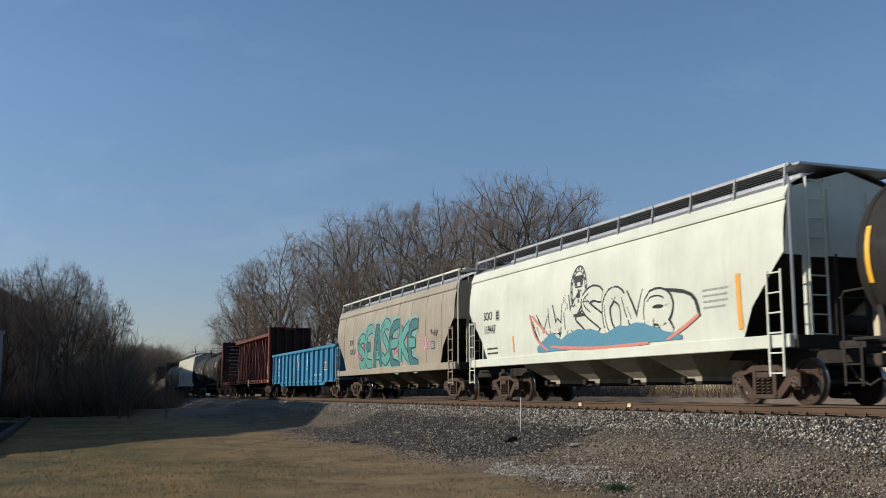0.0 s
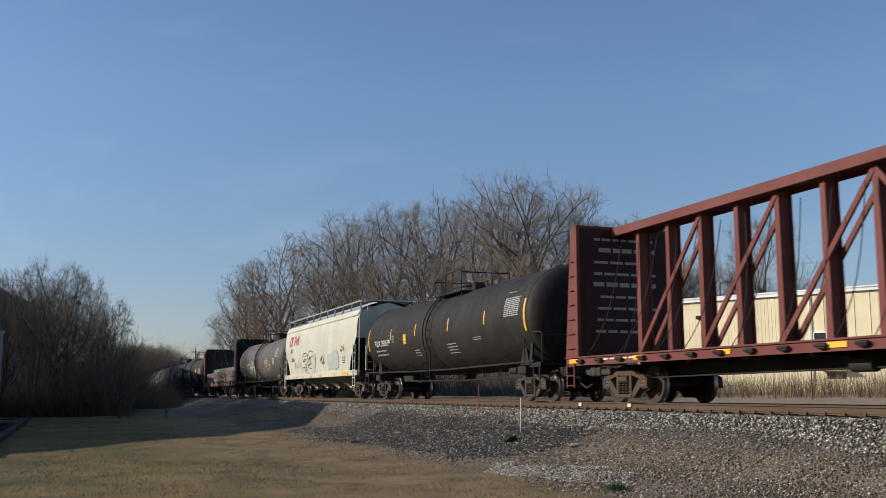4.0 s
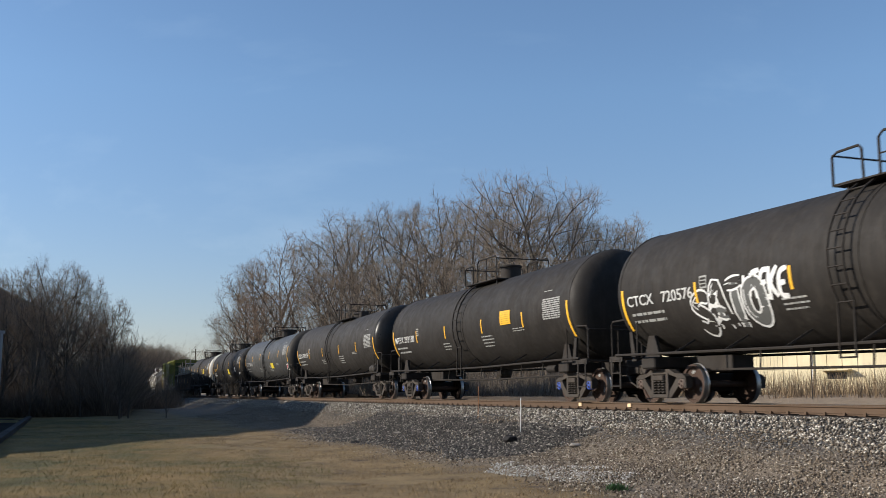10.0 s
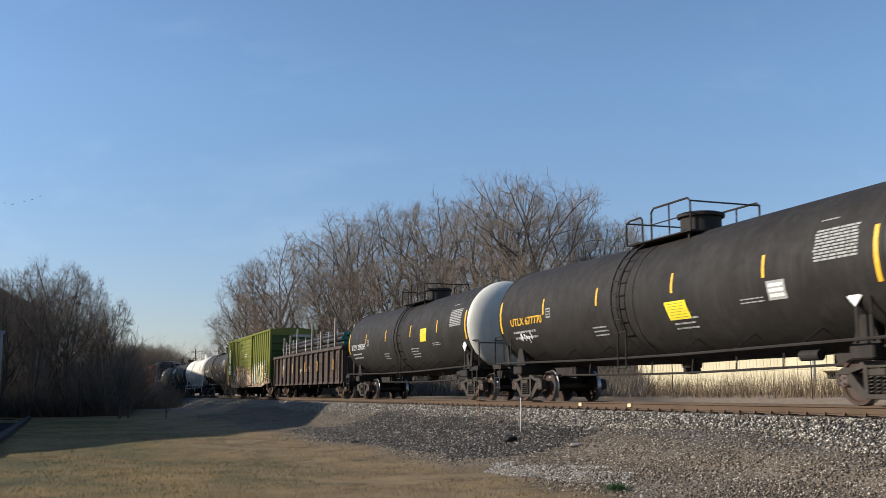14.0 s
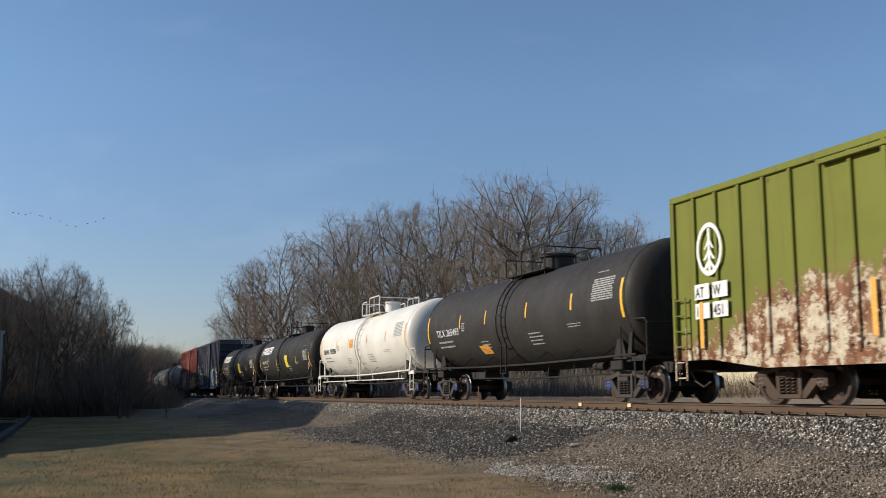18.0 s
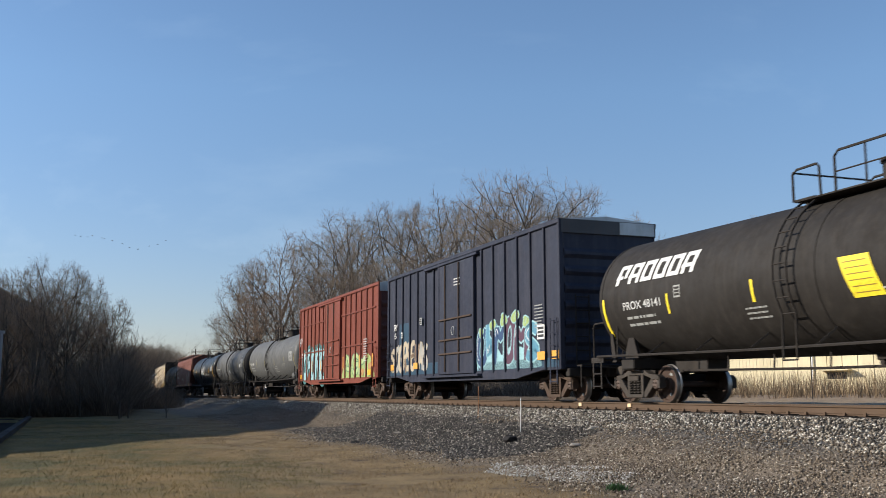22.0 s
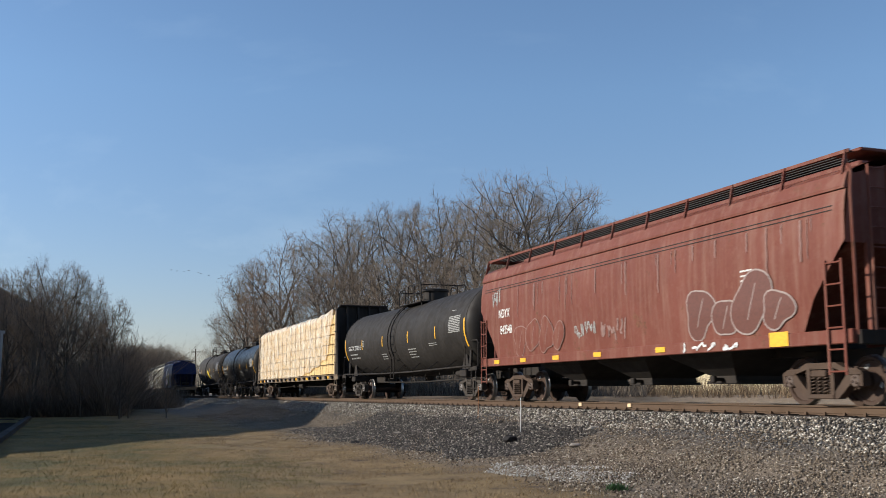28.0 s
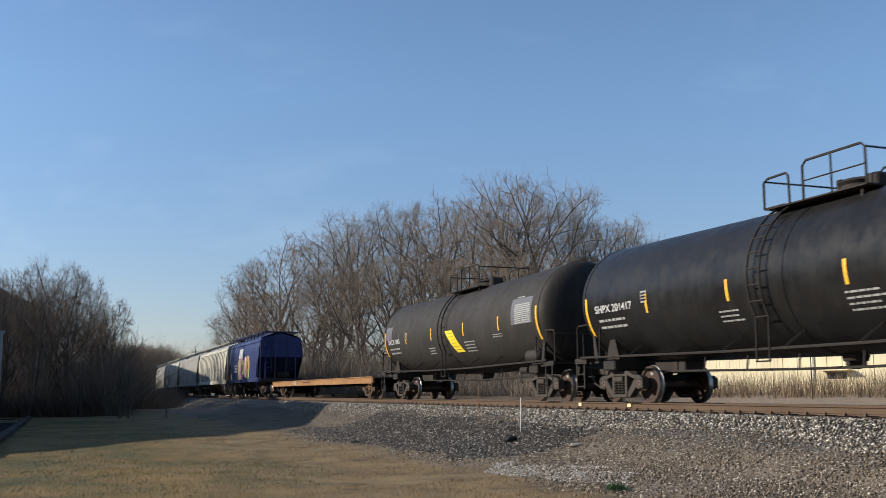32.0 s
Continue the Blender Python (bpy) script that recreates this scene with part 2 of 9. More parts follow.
YELLOW = plain("yellow_reflective_marking", (0.85, 0.46, 0.03), 0.45)
LEMON = plain("lemon_yellow_panel", (0.85, 0.66, 0.03), 0.5)
ORANGE = plain("orange_marking", (0.75, 0.36, 0.05))
REDM = plain("red_marking", (0.36, 0.035, 0.045))
CAP_BLUE = plain("blue_bearing_cap", (0.03, 0.07, 0.30), 0.5)
CAP_GREY = plain("grey_bearing_cap", (0.22, 0.21, 0.20), 0.5)
CAP_BROWN = plain("brown_bearing_cap", (0.09, 0.06, 0.045), 0.6)


def decal_mat(name, col):
    return plain(name, col, 0.5)


TEAL = decal_mat("teal_spray_paint", (0.11, 0.33, 0.28))
TEALH = decal_mat("washed_teal_spray_paint", (0.20, 0.38, 0.32))
DTEAL = decal_mat("dark_teal_spray_paint", (0.05, 0.17, 0.17))
PINK = decal_mat("pink_spray_paint", (0.75, 0.38, 0.45))
MAG = decal_mat("crimson_spray_paint", (0.55, 0.05, 0.14))
SKYB = decal_mat("sky_blue_spray_paint", (0.10, 0.27, 0.37))
PALEB = decal_mat("pale_blue_spray_paint", (0.32, 0.54, 0.57))
BLACKS = decal_mat("black_spray_paint", (0.02, 0.02, 0.022))
WHITES = decal_mat("white_spray_paint", (0.75, 0.75, 0.73))
GREENS = decal_mat("green_spray_paint", (0.34, 0.44, 0.15))
CREAMS = decal_mat("cream_spray_paint", (0.66, 0.60, 0.34))
ORANS = decal_mat("orange_spray_paint", (0.50, 0.27, 0.11))
PALEG = decal_mat("pale_green_spray_paint", (0.44, 0.55, 0.25))
DGREEN = decal_mat("dark_green_spray_paint", (0.06, 0.16, 0.11))
BURG = decal_mat("burgundy_spray_paint", (0.17, 0.018, 0.03))


# ---- ground ----
NEAR = [(0, -0.24), (1.45, -0.24), (2.0, -0.23), (2.5, -0.36), (4.6, -1.06), (6.5, -1.20), (9.0, -1.28), (14.0, -1.34), (40.0, -1.42), (2600.0, -1.5)]
FAR = [(0, -0.24), (1.6, -0.24), (2.6, -0.42), (4.0, -0.40), (10.5, -0.34), (13.0, -0.16), (17.0, 0.16), (40.0, 0.5), (2600.0, 0.6)]


def level(n, s=0.0):
    tab, a = (NEAR, n) if n >= 0 else (FAR, -n)
    for (a0, z0), (a1, z1) in zip(tab, tab[1:]):
        if a <= a1:
            z = z0 + (z1 - z0) * (a - a0) / (a1 - a0)
            break
    else:
        z = tab[-1][1]
    w = min(1.0, max(0.0, (abs(n) - 2.2) / 2.5)) * min(1.0, 60 / (abs(n) + abs(s) * 0.3 + 20))
    return z + w * (0.10 * noise.noise((s * 0.11, n * 0.16, 3.1)) + 0.05 * noise.noise((s * 0.5, n * 0.5, 7.7)))


def ground_material():
    m, t, p = material("ground_cover")
    uv = t.nodes.new("ShaderNodeUVMap")
    sep = t.nodes.new("ShaderNodeSeparateXYZ")
    link(t, uv.outputs["UV"], sep.inputs["Vector"])
    n_of = sep.outputs["Y"]

    def shifted(amount, scale):
        add = t.nodes.new("ShaderNodeMath")
        add.operation = "MULTIPLY_ADD"
        link(t, noise_of(t, scale, 5, 0.65), add.inputs[0])
        add.inputs[1].default_value = amount
        link(t, n_of, add.inputs[2])
        return add.outputs[0]

    def step(val, a, b):
        mr = t.nodes.new("ShaderNodeMapRange")
        mr.interpolation_type = "SMOOTHSTEP"
        mr.inputs["From Min"].default_value, mr.inputs["From Max"].default_value = a, b
        link(t, val, mr.inputs["Value"])
        return mr.outputs["Result"]

    tc = t.nodes.new("ShaderNodeTexCoord")

    def pebbles(scale):
        vo = t.nodes.new("ShaderNodeTexVoronoi")
        vo.inputs["Scale"].default_value = scale
        link(t, tc.outputs["Object"], vo.inputs["Vector"])
        grey = t.nodes.new("ShaderNodeRGBToBW")
        link(t, vo.outputs["Color"], grey.inputs["Color"])
        return grey.outputs["Val"], vo.outputs["Distance"]

    tone, gap = pebbles(24)
    tone2, gap2 = pebbles(38)
    # shade in the gaps between pebbles, multiplied into the gravel and slate colours
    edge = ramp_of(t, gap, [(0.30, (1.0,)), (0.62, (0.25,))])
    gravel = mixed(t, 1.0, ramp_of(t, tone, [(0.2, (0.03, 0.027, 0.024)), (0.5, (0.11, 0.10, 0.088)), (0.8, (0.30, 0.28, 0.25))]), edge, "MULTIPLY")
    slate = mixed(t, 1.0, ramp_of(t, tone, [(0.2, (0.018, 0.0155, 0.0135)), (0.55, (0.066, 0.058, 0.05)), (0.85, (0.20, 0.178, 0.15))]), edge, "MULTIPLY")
    dust = ramp_of(t, noise_of(t, 5, 7, 0.75), [(0.3, (0.10, 0.07, 0.044)), (0.7, (0.21, 0.16, 0.108))])
    dirt = mixed(t, 0.6, dust, ramp_of(t, tone2, [(0.2, (0.05, 0.038, 0.026)), (0.55, (0.17, 0.13, 0.088)), (0.9, (0.42, 0.36, 0.28))]))
    green = ramp_of(t, noise_of(t, 0.42, 7, 0.72, (1.0, 0.7, 1.0)), [(0.36, (0.250, 0.158, 0.050)), (0.48, (0.185, 0.122, 0.034)), (0.58, (0.110, 0.092, 0.025)), (0.70, (0.062, 0.062, 0.015))])
    bare = ramp_of(t, noise_of(t, 1.3, 6, 0.7), [(0.56, (0.0,)), (0.66, (0.75,))])
    green = mixed(t, bare, green, (0.10, 0.062, 0.034))
    fine = ramp_of(t, noise_of(t, 30, 5, 0.85), [(0.3, (0.5,)), (0.7, (1.4,))])
    tan = ramp_of(t, noise_of(t, 0.9, 7, 0.75), [(0.34, (0.085, 0.052, 0.027)), (0.46, (0.19, 0.128, 0.056)), (0.62, (0.28, 0.196, 0.088)), (0.74, (0.16, 0.126, 0.043))])
    green = mixed(t, step(shifted(7.0, 0.35), 17.5, 12.0), green, tan)
    lawn = mixed(t, 1.0, green, fine, "MULTIPLY")
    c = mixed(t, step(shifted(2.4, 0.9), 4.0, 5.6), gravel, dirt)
    along = t.nodes.new("ShaderNodeMath")
    along.operation = "MULTIPLY_ADD"
    link(t, noise_of(t, 0.5, 5, 0.65), along.inputs[0])
    along.inputs[1].default_value = 5.0
    link(t, sep.outputs["X"], along.inputs[2])
    heap = mixed(t, 1.0, step(along.outputs[0], 10.0, 12.0), step(along.outputs[0], 29.5, 27.0), "MULTIPLY")
    heap = mixed(t, 1.0, heap, step(shifted(2.4, 0.7), 4.0, 4.6), "MULTIPLY")
    heap = mixed(t, 1.0, heap, step(shifted(2.4, 0.7), 7.7, 7.2), "MULTIPLY")
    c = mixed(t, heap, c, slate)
    c = mixed(t, step(shifted(3.2, 0.5), 8.0, 9.6), c, lawn)
    far_dirt = ramp_of(t, noise_of(t, 3, 6, 0.7), [(0.3, (0.20, 0.142, 0.088)), (0.7, (0.33, 0.25, 0.165))])
    weeds = ramp_of(t, noise_of(t, 2, 6, 0.7), [(0.3, (0.10, 0.078, 0.045)), (0.7, (0.22, 0.17, 0.10))])
    c = mixed(t, step(shifted(1.0, 1.0), -2.2, -3.2), c, far_dirt)
    c = mixed(t, step(shifted(3.0, 0.4), -15.0, -18.0), c, weeds)
    link(t, c, p.inputs["Base Color"])
    p.inputs["Roughness"].default_value = 0.95
    bump_of(t, p, mixed(t, 0.5, noise_of(t, 26, 5, 0.8), ramp_of(t, gap, [(0.0, (1.0,)), (0.7, (0.0,))])), 0.8, 0.05)
    return m


def spread(lo, hi, near, grow):
    """Steps from 0 outwards that widen with distance."""
    out, x, d = [0.0], 0.0, near
    while x < hi:
        x += d
        d *= grow
        out.append(x)
    low, x, d = [], 0.0, near
    while x > lo:
        x -= d
        d *= grow
        low.append(x)
    return list(reversed(low)) + out


def build_ground():
    ss = [s + 20 for s in spread(-2400, 2400, 0.8, 1.035)]
    ns = [n + 4 for n in spread(-2300, 2300, 0.3, 1.055)]
    v = [(*on_line(s, n)[:2], level(n, s)) for n in ns for s in ss]
    k = len(ss)
    f = [(j * k + i, (j + 1) * k + i, (j + 1) * k + i + 1, j * k + i + 1) for j in range(len(ns) - 1) for i in range(k - 1)]
    me = bpy.data.meshes.new("ground")
    me.from_pydata(v, [], f)
    uv = me.uv_layers.new(name="UVMap")
    flat = [(s, n) for n in ns for s in ss]
    idx = np.zeros(len(me.loops), dtype=np.int32)
    me.loops.foreach_get("vertex_index", idx)
    uv.data.foreach_set("uv", np.array(flat, dtype=np.float32)[idx].ravel())
    me.polygons.foreach_set("use_smooth", [True] * len(me.polygons))
    me.materials.append(ground_material())
    tagged(new("ground", me), "patchy winter lawn and gravel ground beside a railway", "ground", kind="structure")


build_ground()


def many(name, verts, faces, mat, label, category, smooth=False):
    """One mesh of very many small pieces, from arrays."""
    me = bpy.data.meshes.new(name)
    nv, nf, k = len(verts), len(faces), faces.shape[1]
    me.vertices.add(nv)
    me.vertices.foreach_set("co", verts.astype(np.float32).ravel())
    me.loops.add(nf * k)
    me.loops.foreach_set("vertex_index", faces.astype(np.int32).ravel())
    me.polygons.add(nf)
    me.polygons.foreach_set("loop_start", np.arange(0, nf * k, k, dtype=np.int32))
    me.materials.append(mat)
    me.update(calc_edges=True)
    return tagged(new(name, me), label, category, kind="stuff")


def island_mat(name, stops, rough=0.85, grain=25, patch=None):
    m, t, p = material(name)
    g = t.nodes.new("ShaderNodeNewGeometry")
    c = ramp_of(t, g.outputs["Random Per Island"], stops)
    fine = ramp_of(t, noise_of(t, grain, 3, 0.7), [(0.25, (0.7,)), (0.75, (1.2,))])
    if patch:
        c = mixed(t, ramp_of(t, noise_of(t, 0.42, 7, 0.72, (1.0, 0.7, 1.0)), [(0.43, (0.0,)), (0.58, (0.9,))]), c, patch)
    link(t, mixed(t, 1.0, c, fine, "MULTIPLY"), p.inputs["Base Color"])
    p.inputs["Roughness"].default_value = rough
    return m


STONE_PALE = island_mat("pale_ballast_stone", [(0.0, (0.032, 0.025, 0.018)), (0.3, (0.12, 0.098, 0.074)), (0.6, (0.25, 0.215, 0.168)), (0.85, (0.41, 0.37, 0.305)), (1.0, (0.68, 0.64, 0.56))])
STONE_DARK = island_mat("dark_mixed_gravel", [(0.0, (0.017, 0.0145, 0.0125)), (0.45, (0.054, 0.047, 0.040)), (0.8, (0.13, 0.113, 0.094)), (1.0, (0.40, 0.36, 0.30))])
STONE_BROWN = island_mat("brownish_gravel", [(0.0, (0.045, 0.032, 0.021)), (0.45, (0.14, 0.105, 0.070)), (0.8, (0.26, 0.205, 0.145)), (1.0, (0.54, 0.48, 0.39))])
OCTA_V = np.array([(1, 0, 0), (-1, 0, 0), (0, 1, 0), (0, -1, 0), (0, 0, 1), (0, 0, -1)], float)
OCTA_F = np.array([(0, 2, 4), (2, 1, 4), (1, 3, 4), (3, 0, 4), (2, 0, 5), (1, 2, 5), (3, 1, 5), (0, 3, 5)])


def stones(name, spots, mat, label, lo, hi, seed):
    rng = np.random.default_rng(seed)
    k = len(spots)
    base = np.array([(*on_line(s, n)[:2], level(n, s)) for s, n in spots])
    r = rng.uniform(lo, hi, (k, 1, 1))
    v = OCTA_V[None] * rng.uniform(0.6, 1.25, (k, 6, 1)) * r
    v[:, :, 2] *= 0.75
    a, b = rng.uniform(0, 6.28, k), rng.uniform(-0.8, 0.8, k)
    ca, sa, cb, sb = np.cos(a)[:, None], np.sin(a)[:, None], np.cos(b)[:, None], np.sin(b)[:, None]
    x, y, z = v[:, :, 0] * cb + v[:, :, 2] * sb, v[:, :, 1], -v[:, :, 0] * sb + v[:, :, 2] * cb
    v = np.stack([x * ca - y * sa, x * sa + y * ca, z], -1) + base[:, None, :]
    v[:, :, 2] += rng.uniform(0.0, 0.02, (k, 1))
    f = OCTA_F[None] + (np.arange(k) * 6)[:, None, None]
    many(name, v.reshape(-1, 3), f.reshape(-1, 3), mat, label, "gravel")


def scatter(count, s0, s1, n0, n1, seed, near=0.75):
    """Spots that thin out up the line."""
    rng = np.random.default_rng(seed)
    s = s0 + (s1 - s0) * rng.random(count) ** (1 / near)
    return list(zip(s, rng.uniform(n0, n1, count)))


def blotch(s, n, a):
    return noise.noise((s * 0.23, n * 0.45, a))


def on_bank(px, py, lift=0.0, plan=False):
    """The place on the ground seen at that bearing and dip."""
    w = Vector(((px - 784) / 1778, 1.0, 0.0))
    dip = math.tan(math.atan((py - 441) / 1778) - radians(8.21)) / 1.0
    best = None
    for i in range(100, 900):
        d = i * 0.1
        x, y = w.x * d, d
        s = -(x - X0) * math.sin(H0) + (y - Y0) * math.cos(H0)
        lx, ly, h = on_line(s)
        n = (lx - x) * math.cos(h) + (ly - y) * math.sin(h)
        if EYE_Z - dip * d <= level(n, s):
            return (s, n) if plan else (x, y, level(n, s) + lift)
    return w.x * 90, 90, -1.3


ballast = scatter(70000, -9, 95, 0.95, 3.9, 1, 0.7)
stones("ballast", [q for q in ballast if q[1] < 3.1 + 0.7 * blotch(*q, 2.0)], STONE_PALE, "pale grey crushed stone ballast shouldering the track", 0.020, 0.042, 2)
lower = scatter(105000, -7, 58, 2.7, 7.9, 3, 0.72)
fray = np.random.default_rng(77).normal(0, 0.45, len(lower))
lower = [q for q, j in zip(lower, fray) if q[1] > 2.7 + 0.7 * blotch(*q, 2.0) and q[1] < 6.5 + 1.4 * blotch(*q, 9.0) + j and (j > -0.1 or blotch(q[0] * 3, q[1] * 3, 12.0) < 0.12)]
is_dark = lambda q: 8 < q[0] + 2 * blotch(*q, 5.0) < 27 and 3.0 < q[1] + 1.2 * blotch(*q, 6.0) < 6.6
stones("dark_gravel", [q for q in lower if is_dark(q)], STONE_DARK, "dark grey coarse gravel spilled below the ballast", 0.016, 0.042, 4)
stones("brown_gravel", [q for q in lower if not is_dark(q)], STONE_BROWN, "dusty brown and grey gravel at the foot of the bank", 0.010, 0.030, 5)
WS, WN = on_bank(985, 838, plan=True)
TS, TN = on_bank(1085, 870, plan=True)
chips = [(s, n) for s, n in scatter(10500, WS - 5, WS + 5, WN - 1.8, WN + 1.8, 8, 1.0) if ((s - WS) / 2.9) ** 2 + ((n - WN) / 1.0) ** 2 < 0.6 + 0.7 * blotch(s * 4, n * 4, 1.0)]
stones("white_chippings", chips, island_mat("white_stone_chips", [(0, (0.22, 0.20, 0.17)), (0.6, (0.42, 0.40, 0.36)), (1, (0.72, 0.70, 0.65))]), "patch of white stone chips at the lawn's edge", 0.010, 0.026, 9)


def blades(name, spots, mat, label, category, lo, hi, width, seed, lean=0.5):
    rng = np.random.default_rng(seed)
    k = len(spots)
    base = np.array([(*on_line(s, n)[:2], level(n, s)) for s, n in spots])
    h, a = rng.uniform(lo, hi, k), rng.uniform(0, 6.28, k)
    w = width * rng.uniform(0.6, 1.4, k)
    d = np.stack([np.cos(a), np.sin(a), np.zeros(k)], -1)
    tip = base + np.stack([rng.normal(0, lean, k) * h, rng.normal(0, lean, k) * h, h], -1)
    v = np.stack([base - d * w[:, None], base + d * w[:, None], tip], 1)
    f = np.arange(k * 3).reshape(k, 3)
    return many(name, v.reshape(-1, 3), f, mat, label, category)


GRASS = island_mat("winter_grass", [(0.0, (0.092, 0.060, 0.016)), (0.4, (0.185, 0.124, 0.033)), (0.75, (0.285, 0.19, 0.058)), (1.0, (0.41, 0.29, 0.11))], 0.8, patch=(0.088, 0.083, 0.019))
STRAW = island_mat("dry_straw_weed", [(0.0, (0.14, 0.095, 0.05)), (0.5, (0.27, 0.195, 0.11)), (1.0, (0.42, 0.33, 0.21))], 0.8)
DRY_GRASS = island_mat("dull_brown_dry_grass", [(0.0, (0.07, 0.045, 0.026)), (0.5, (0.18, 0.122, 0.068)), (1.0, (0.34, 0.245, 0.14))], 0.85)
lawn = [(s, n) for s, n in scatter(210000, -4, 50, 6.2, 25, 11, 0.6) if n + 0.9 * math.sin(s * 97.0 + n * 61.0) * 0.6 > 6.7 + 1.6 * blotch(s, n, 9.0)]
STRAW_LAWN = island_mat("brown_winter_grass", [(0.0, (0.09, 0.056, 0.024)), (0.35, (0.20, 0.124, 0.048)), (0.75, (0.315, 0.208, 0.086)), (1.0, (0.45, 0.335, 0.175))], 0.8)
browned = lambda q: q[1] + 3.2 * blotch(q[0] * 0.8, q[1] * 0.6, 14.0) + 1.6 * blotch(q[0] * 4, q[1] * 3, 15.0) < 10.4
blades("lawn_grass", [q for q in lawn if not browned(q)], GRASS, "short patchy green and straw-coloured winter grass", "grass", 0.02, 0.055, 0.0045, 12, 0.8)
blades("dry_lawn_grass", [q for q in lawn if browned(q) and blotch(q[0] * 2.2, q[1] * 2.0, 21.0) < 0.22], STRAW_LAWN, "short dry brown winter grass along the gravel", "grass", 0.02, 0.065, 0.0045, 13, 0.9)
weeds = [(s, n) for s, n in scatter(2600, -2, 45, 4.2, 7.4, 15, 0.8) if blotch(s, n, 4.0) > 0.1]
blades("dry_weeds", weeds, STRAW, "sparse dry weeds in the gravel", "weeds", 0.04, 0.14, 0.006, 16)
tuft = [(TS + a, TN + b) for a, b in np.random.default_rng(3).normal(0, 0.065, (260, 2))]
blades("weed_tuft", tuft, island_mat("fresh_green_leaf", [(0, (0.02, 0.055, 0.012)), (1, (0.05, 0.115, 0.028))]), "small tuft of fresh green weeds in the gravel", "weeds", 0.04, 0.14, 0.012, 17)
back = [(s, n) for s, n in scatter(30000, 2, 60, -23, -15.0, 18, 0.9) if blotch(s * 2.5, n * 1.5, 8.0) > (-0.02 if s > 13 else 0.2)]
blades("tall_dry_grass", back, DRY_GRASS, "tall dry straw-coloured grass behind the track", "grass", 0.2, 1.45, 0.010, 19, 0.24)


# ---- track ----
RAIL_PROF = [(-0.07, -0.18), (0.07, -0.18), (0.07, -0.165), (0.012, -0.145), (0.012, -0.05), (0.037, -0.035), (0.037, -0.006), (0.028, 0.0), (-0.028, 0.0), (-0.037, -0.006), (-0.037, -0.035), (-0.012, -0.05), (-0.012, -0.145), (-0.07, -0.165)]
TIE_WOOD = paint("creosoted_tie_wood", (0.06, 0.045, 0.035), 0.9, (0.15, 0.12, 0.09), 0.5)


def build_track():
    track = tagged(new("railway_track"), "single railway track with rusty rails on timber ties", "railway track", kind="structure")
    ss = [-620 + 20 * i for i in range(29)] + [-60 + 2 * i for i in range(156)] + [252 + 30 * i for i in range(18)]
    k = len(RAIL_PROF)
    for side in (0.755, -0.755):
        g = Geo()
        v = []
        for s in ss:
            for o, z in RAIL_PROF:
                x, y, _ = on_line(s, side + o)
                v.append((x, y, z))
        f = [(i * k + j, i * k + (j + 1) % k, (i + 1) * k + (j + 1) % k, (i + 1) * k + j) for i in range(len(ss) - 1) for j in range(k)]
        g.add(v, f)
        g.m = [1 if (q % k) in (6, 7, 8) else 0 for q in range(len(f))]
        part("rail", g, [RAIL_RUST, RAIL_TOP], track)
    tie = Geo().box(-0.115, 0.115, -1.3, 1.3, -0.36, -0.19, 0.012).mesh("tie", TIE_WOOD)
    plate = Geo().box(-0.10, 0.10, -0.18, 0.18, -0.192, -0.176, 0.004).box(-0.03, 0.03, -0.11, -0.075, -0.176, -0.13).box(-0.03, 0.03, 0.075, 0.11, -0.176, -0.13).mesh("tie_plate", RAIL_RUST)
    rng = random.Random(5)
    for i in range(240):
        s = -9 + 0.53 * i
        x, y, h = on_line(s)
        part("tie", tie, None, track, m=pose(x, y, rng.uniform(-0.006, 0.004), 0, 0, math.degrees(h) + 90 + rng.uniform(-1, 1)))
    for i in range(110):
        x, y, h = on_line(-9 + 0.53 * i, 0.755)
        part("tie_plate", plate, None, track, m=pose(x, y, 0, 0, 0, math.degrees(h) + 90))
    g = Geo()
    for i in range(420):
        s = 118.2 + 0.53 * i
        x, y, h = on_line(s)
        a, b = Vector((-math.sin(h), math.cos(h), 0)), Vector((math.cos(h), math.sin(h), 0))
        c = Vector((x, y, -0.28))
        g.beam(c - b * 1.3, c + b * 1.3, 0.23, 0.17)
    far = part("distant_ties", g, TIE_WOOD, track)
    far["kind"] = "stuff"
    # two pale tags stuck on the rail's web
    for s in (11.04, 13.74):
        x, y, h = on_line(s, 0.755 + 0.02)
        part("rail_tag", Geo().box(-0.09, 0.09, -0.02, 0.03, -0.125, -0.03, 0.006), plain("pale_orange_tag", (0.75, 0.55, 0.33)), track, "pale orange tag on the rail", m=pose(x, y, 0, 0, 0, math.degrees(h) + 90))


build_track()


# ---- bare trees ----
BARK = paint("grey_brown_bark", (0.098, 0.082, 0.066), 0.9, (0.05, 0.038, 0.03), 0.5)
BARK_DARK = paint("dark_grey_bark", (0.085, 0.07, 0.056), 0.9, (0.025, 0.02, 0.016), 0.6)
TWIG = paint("fine_brown_twigs", (0.27, 0.212, 0.155), 0.9, (0.10, 0.075, 0.053), 0.4, bump=0)
TWIG_RED = paint("reddish_brown_twigs", (0.25, 0.172, 0.112), 0.9, (0.10, 0.068, 0.045), 0.4, bump=0)
TWIG_DARK = paint("dark_grey_brown_twigs", (0.20, 0.150, 0.108), 0.9, (0.05, 0.04, 0.032), 0.4, bump=0)


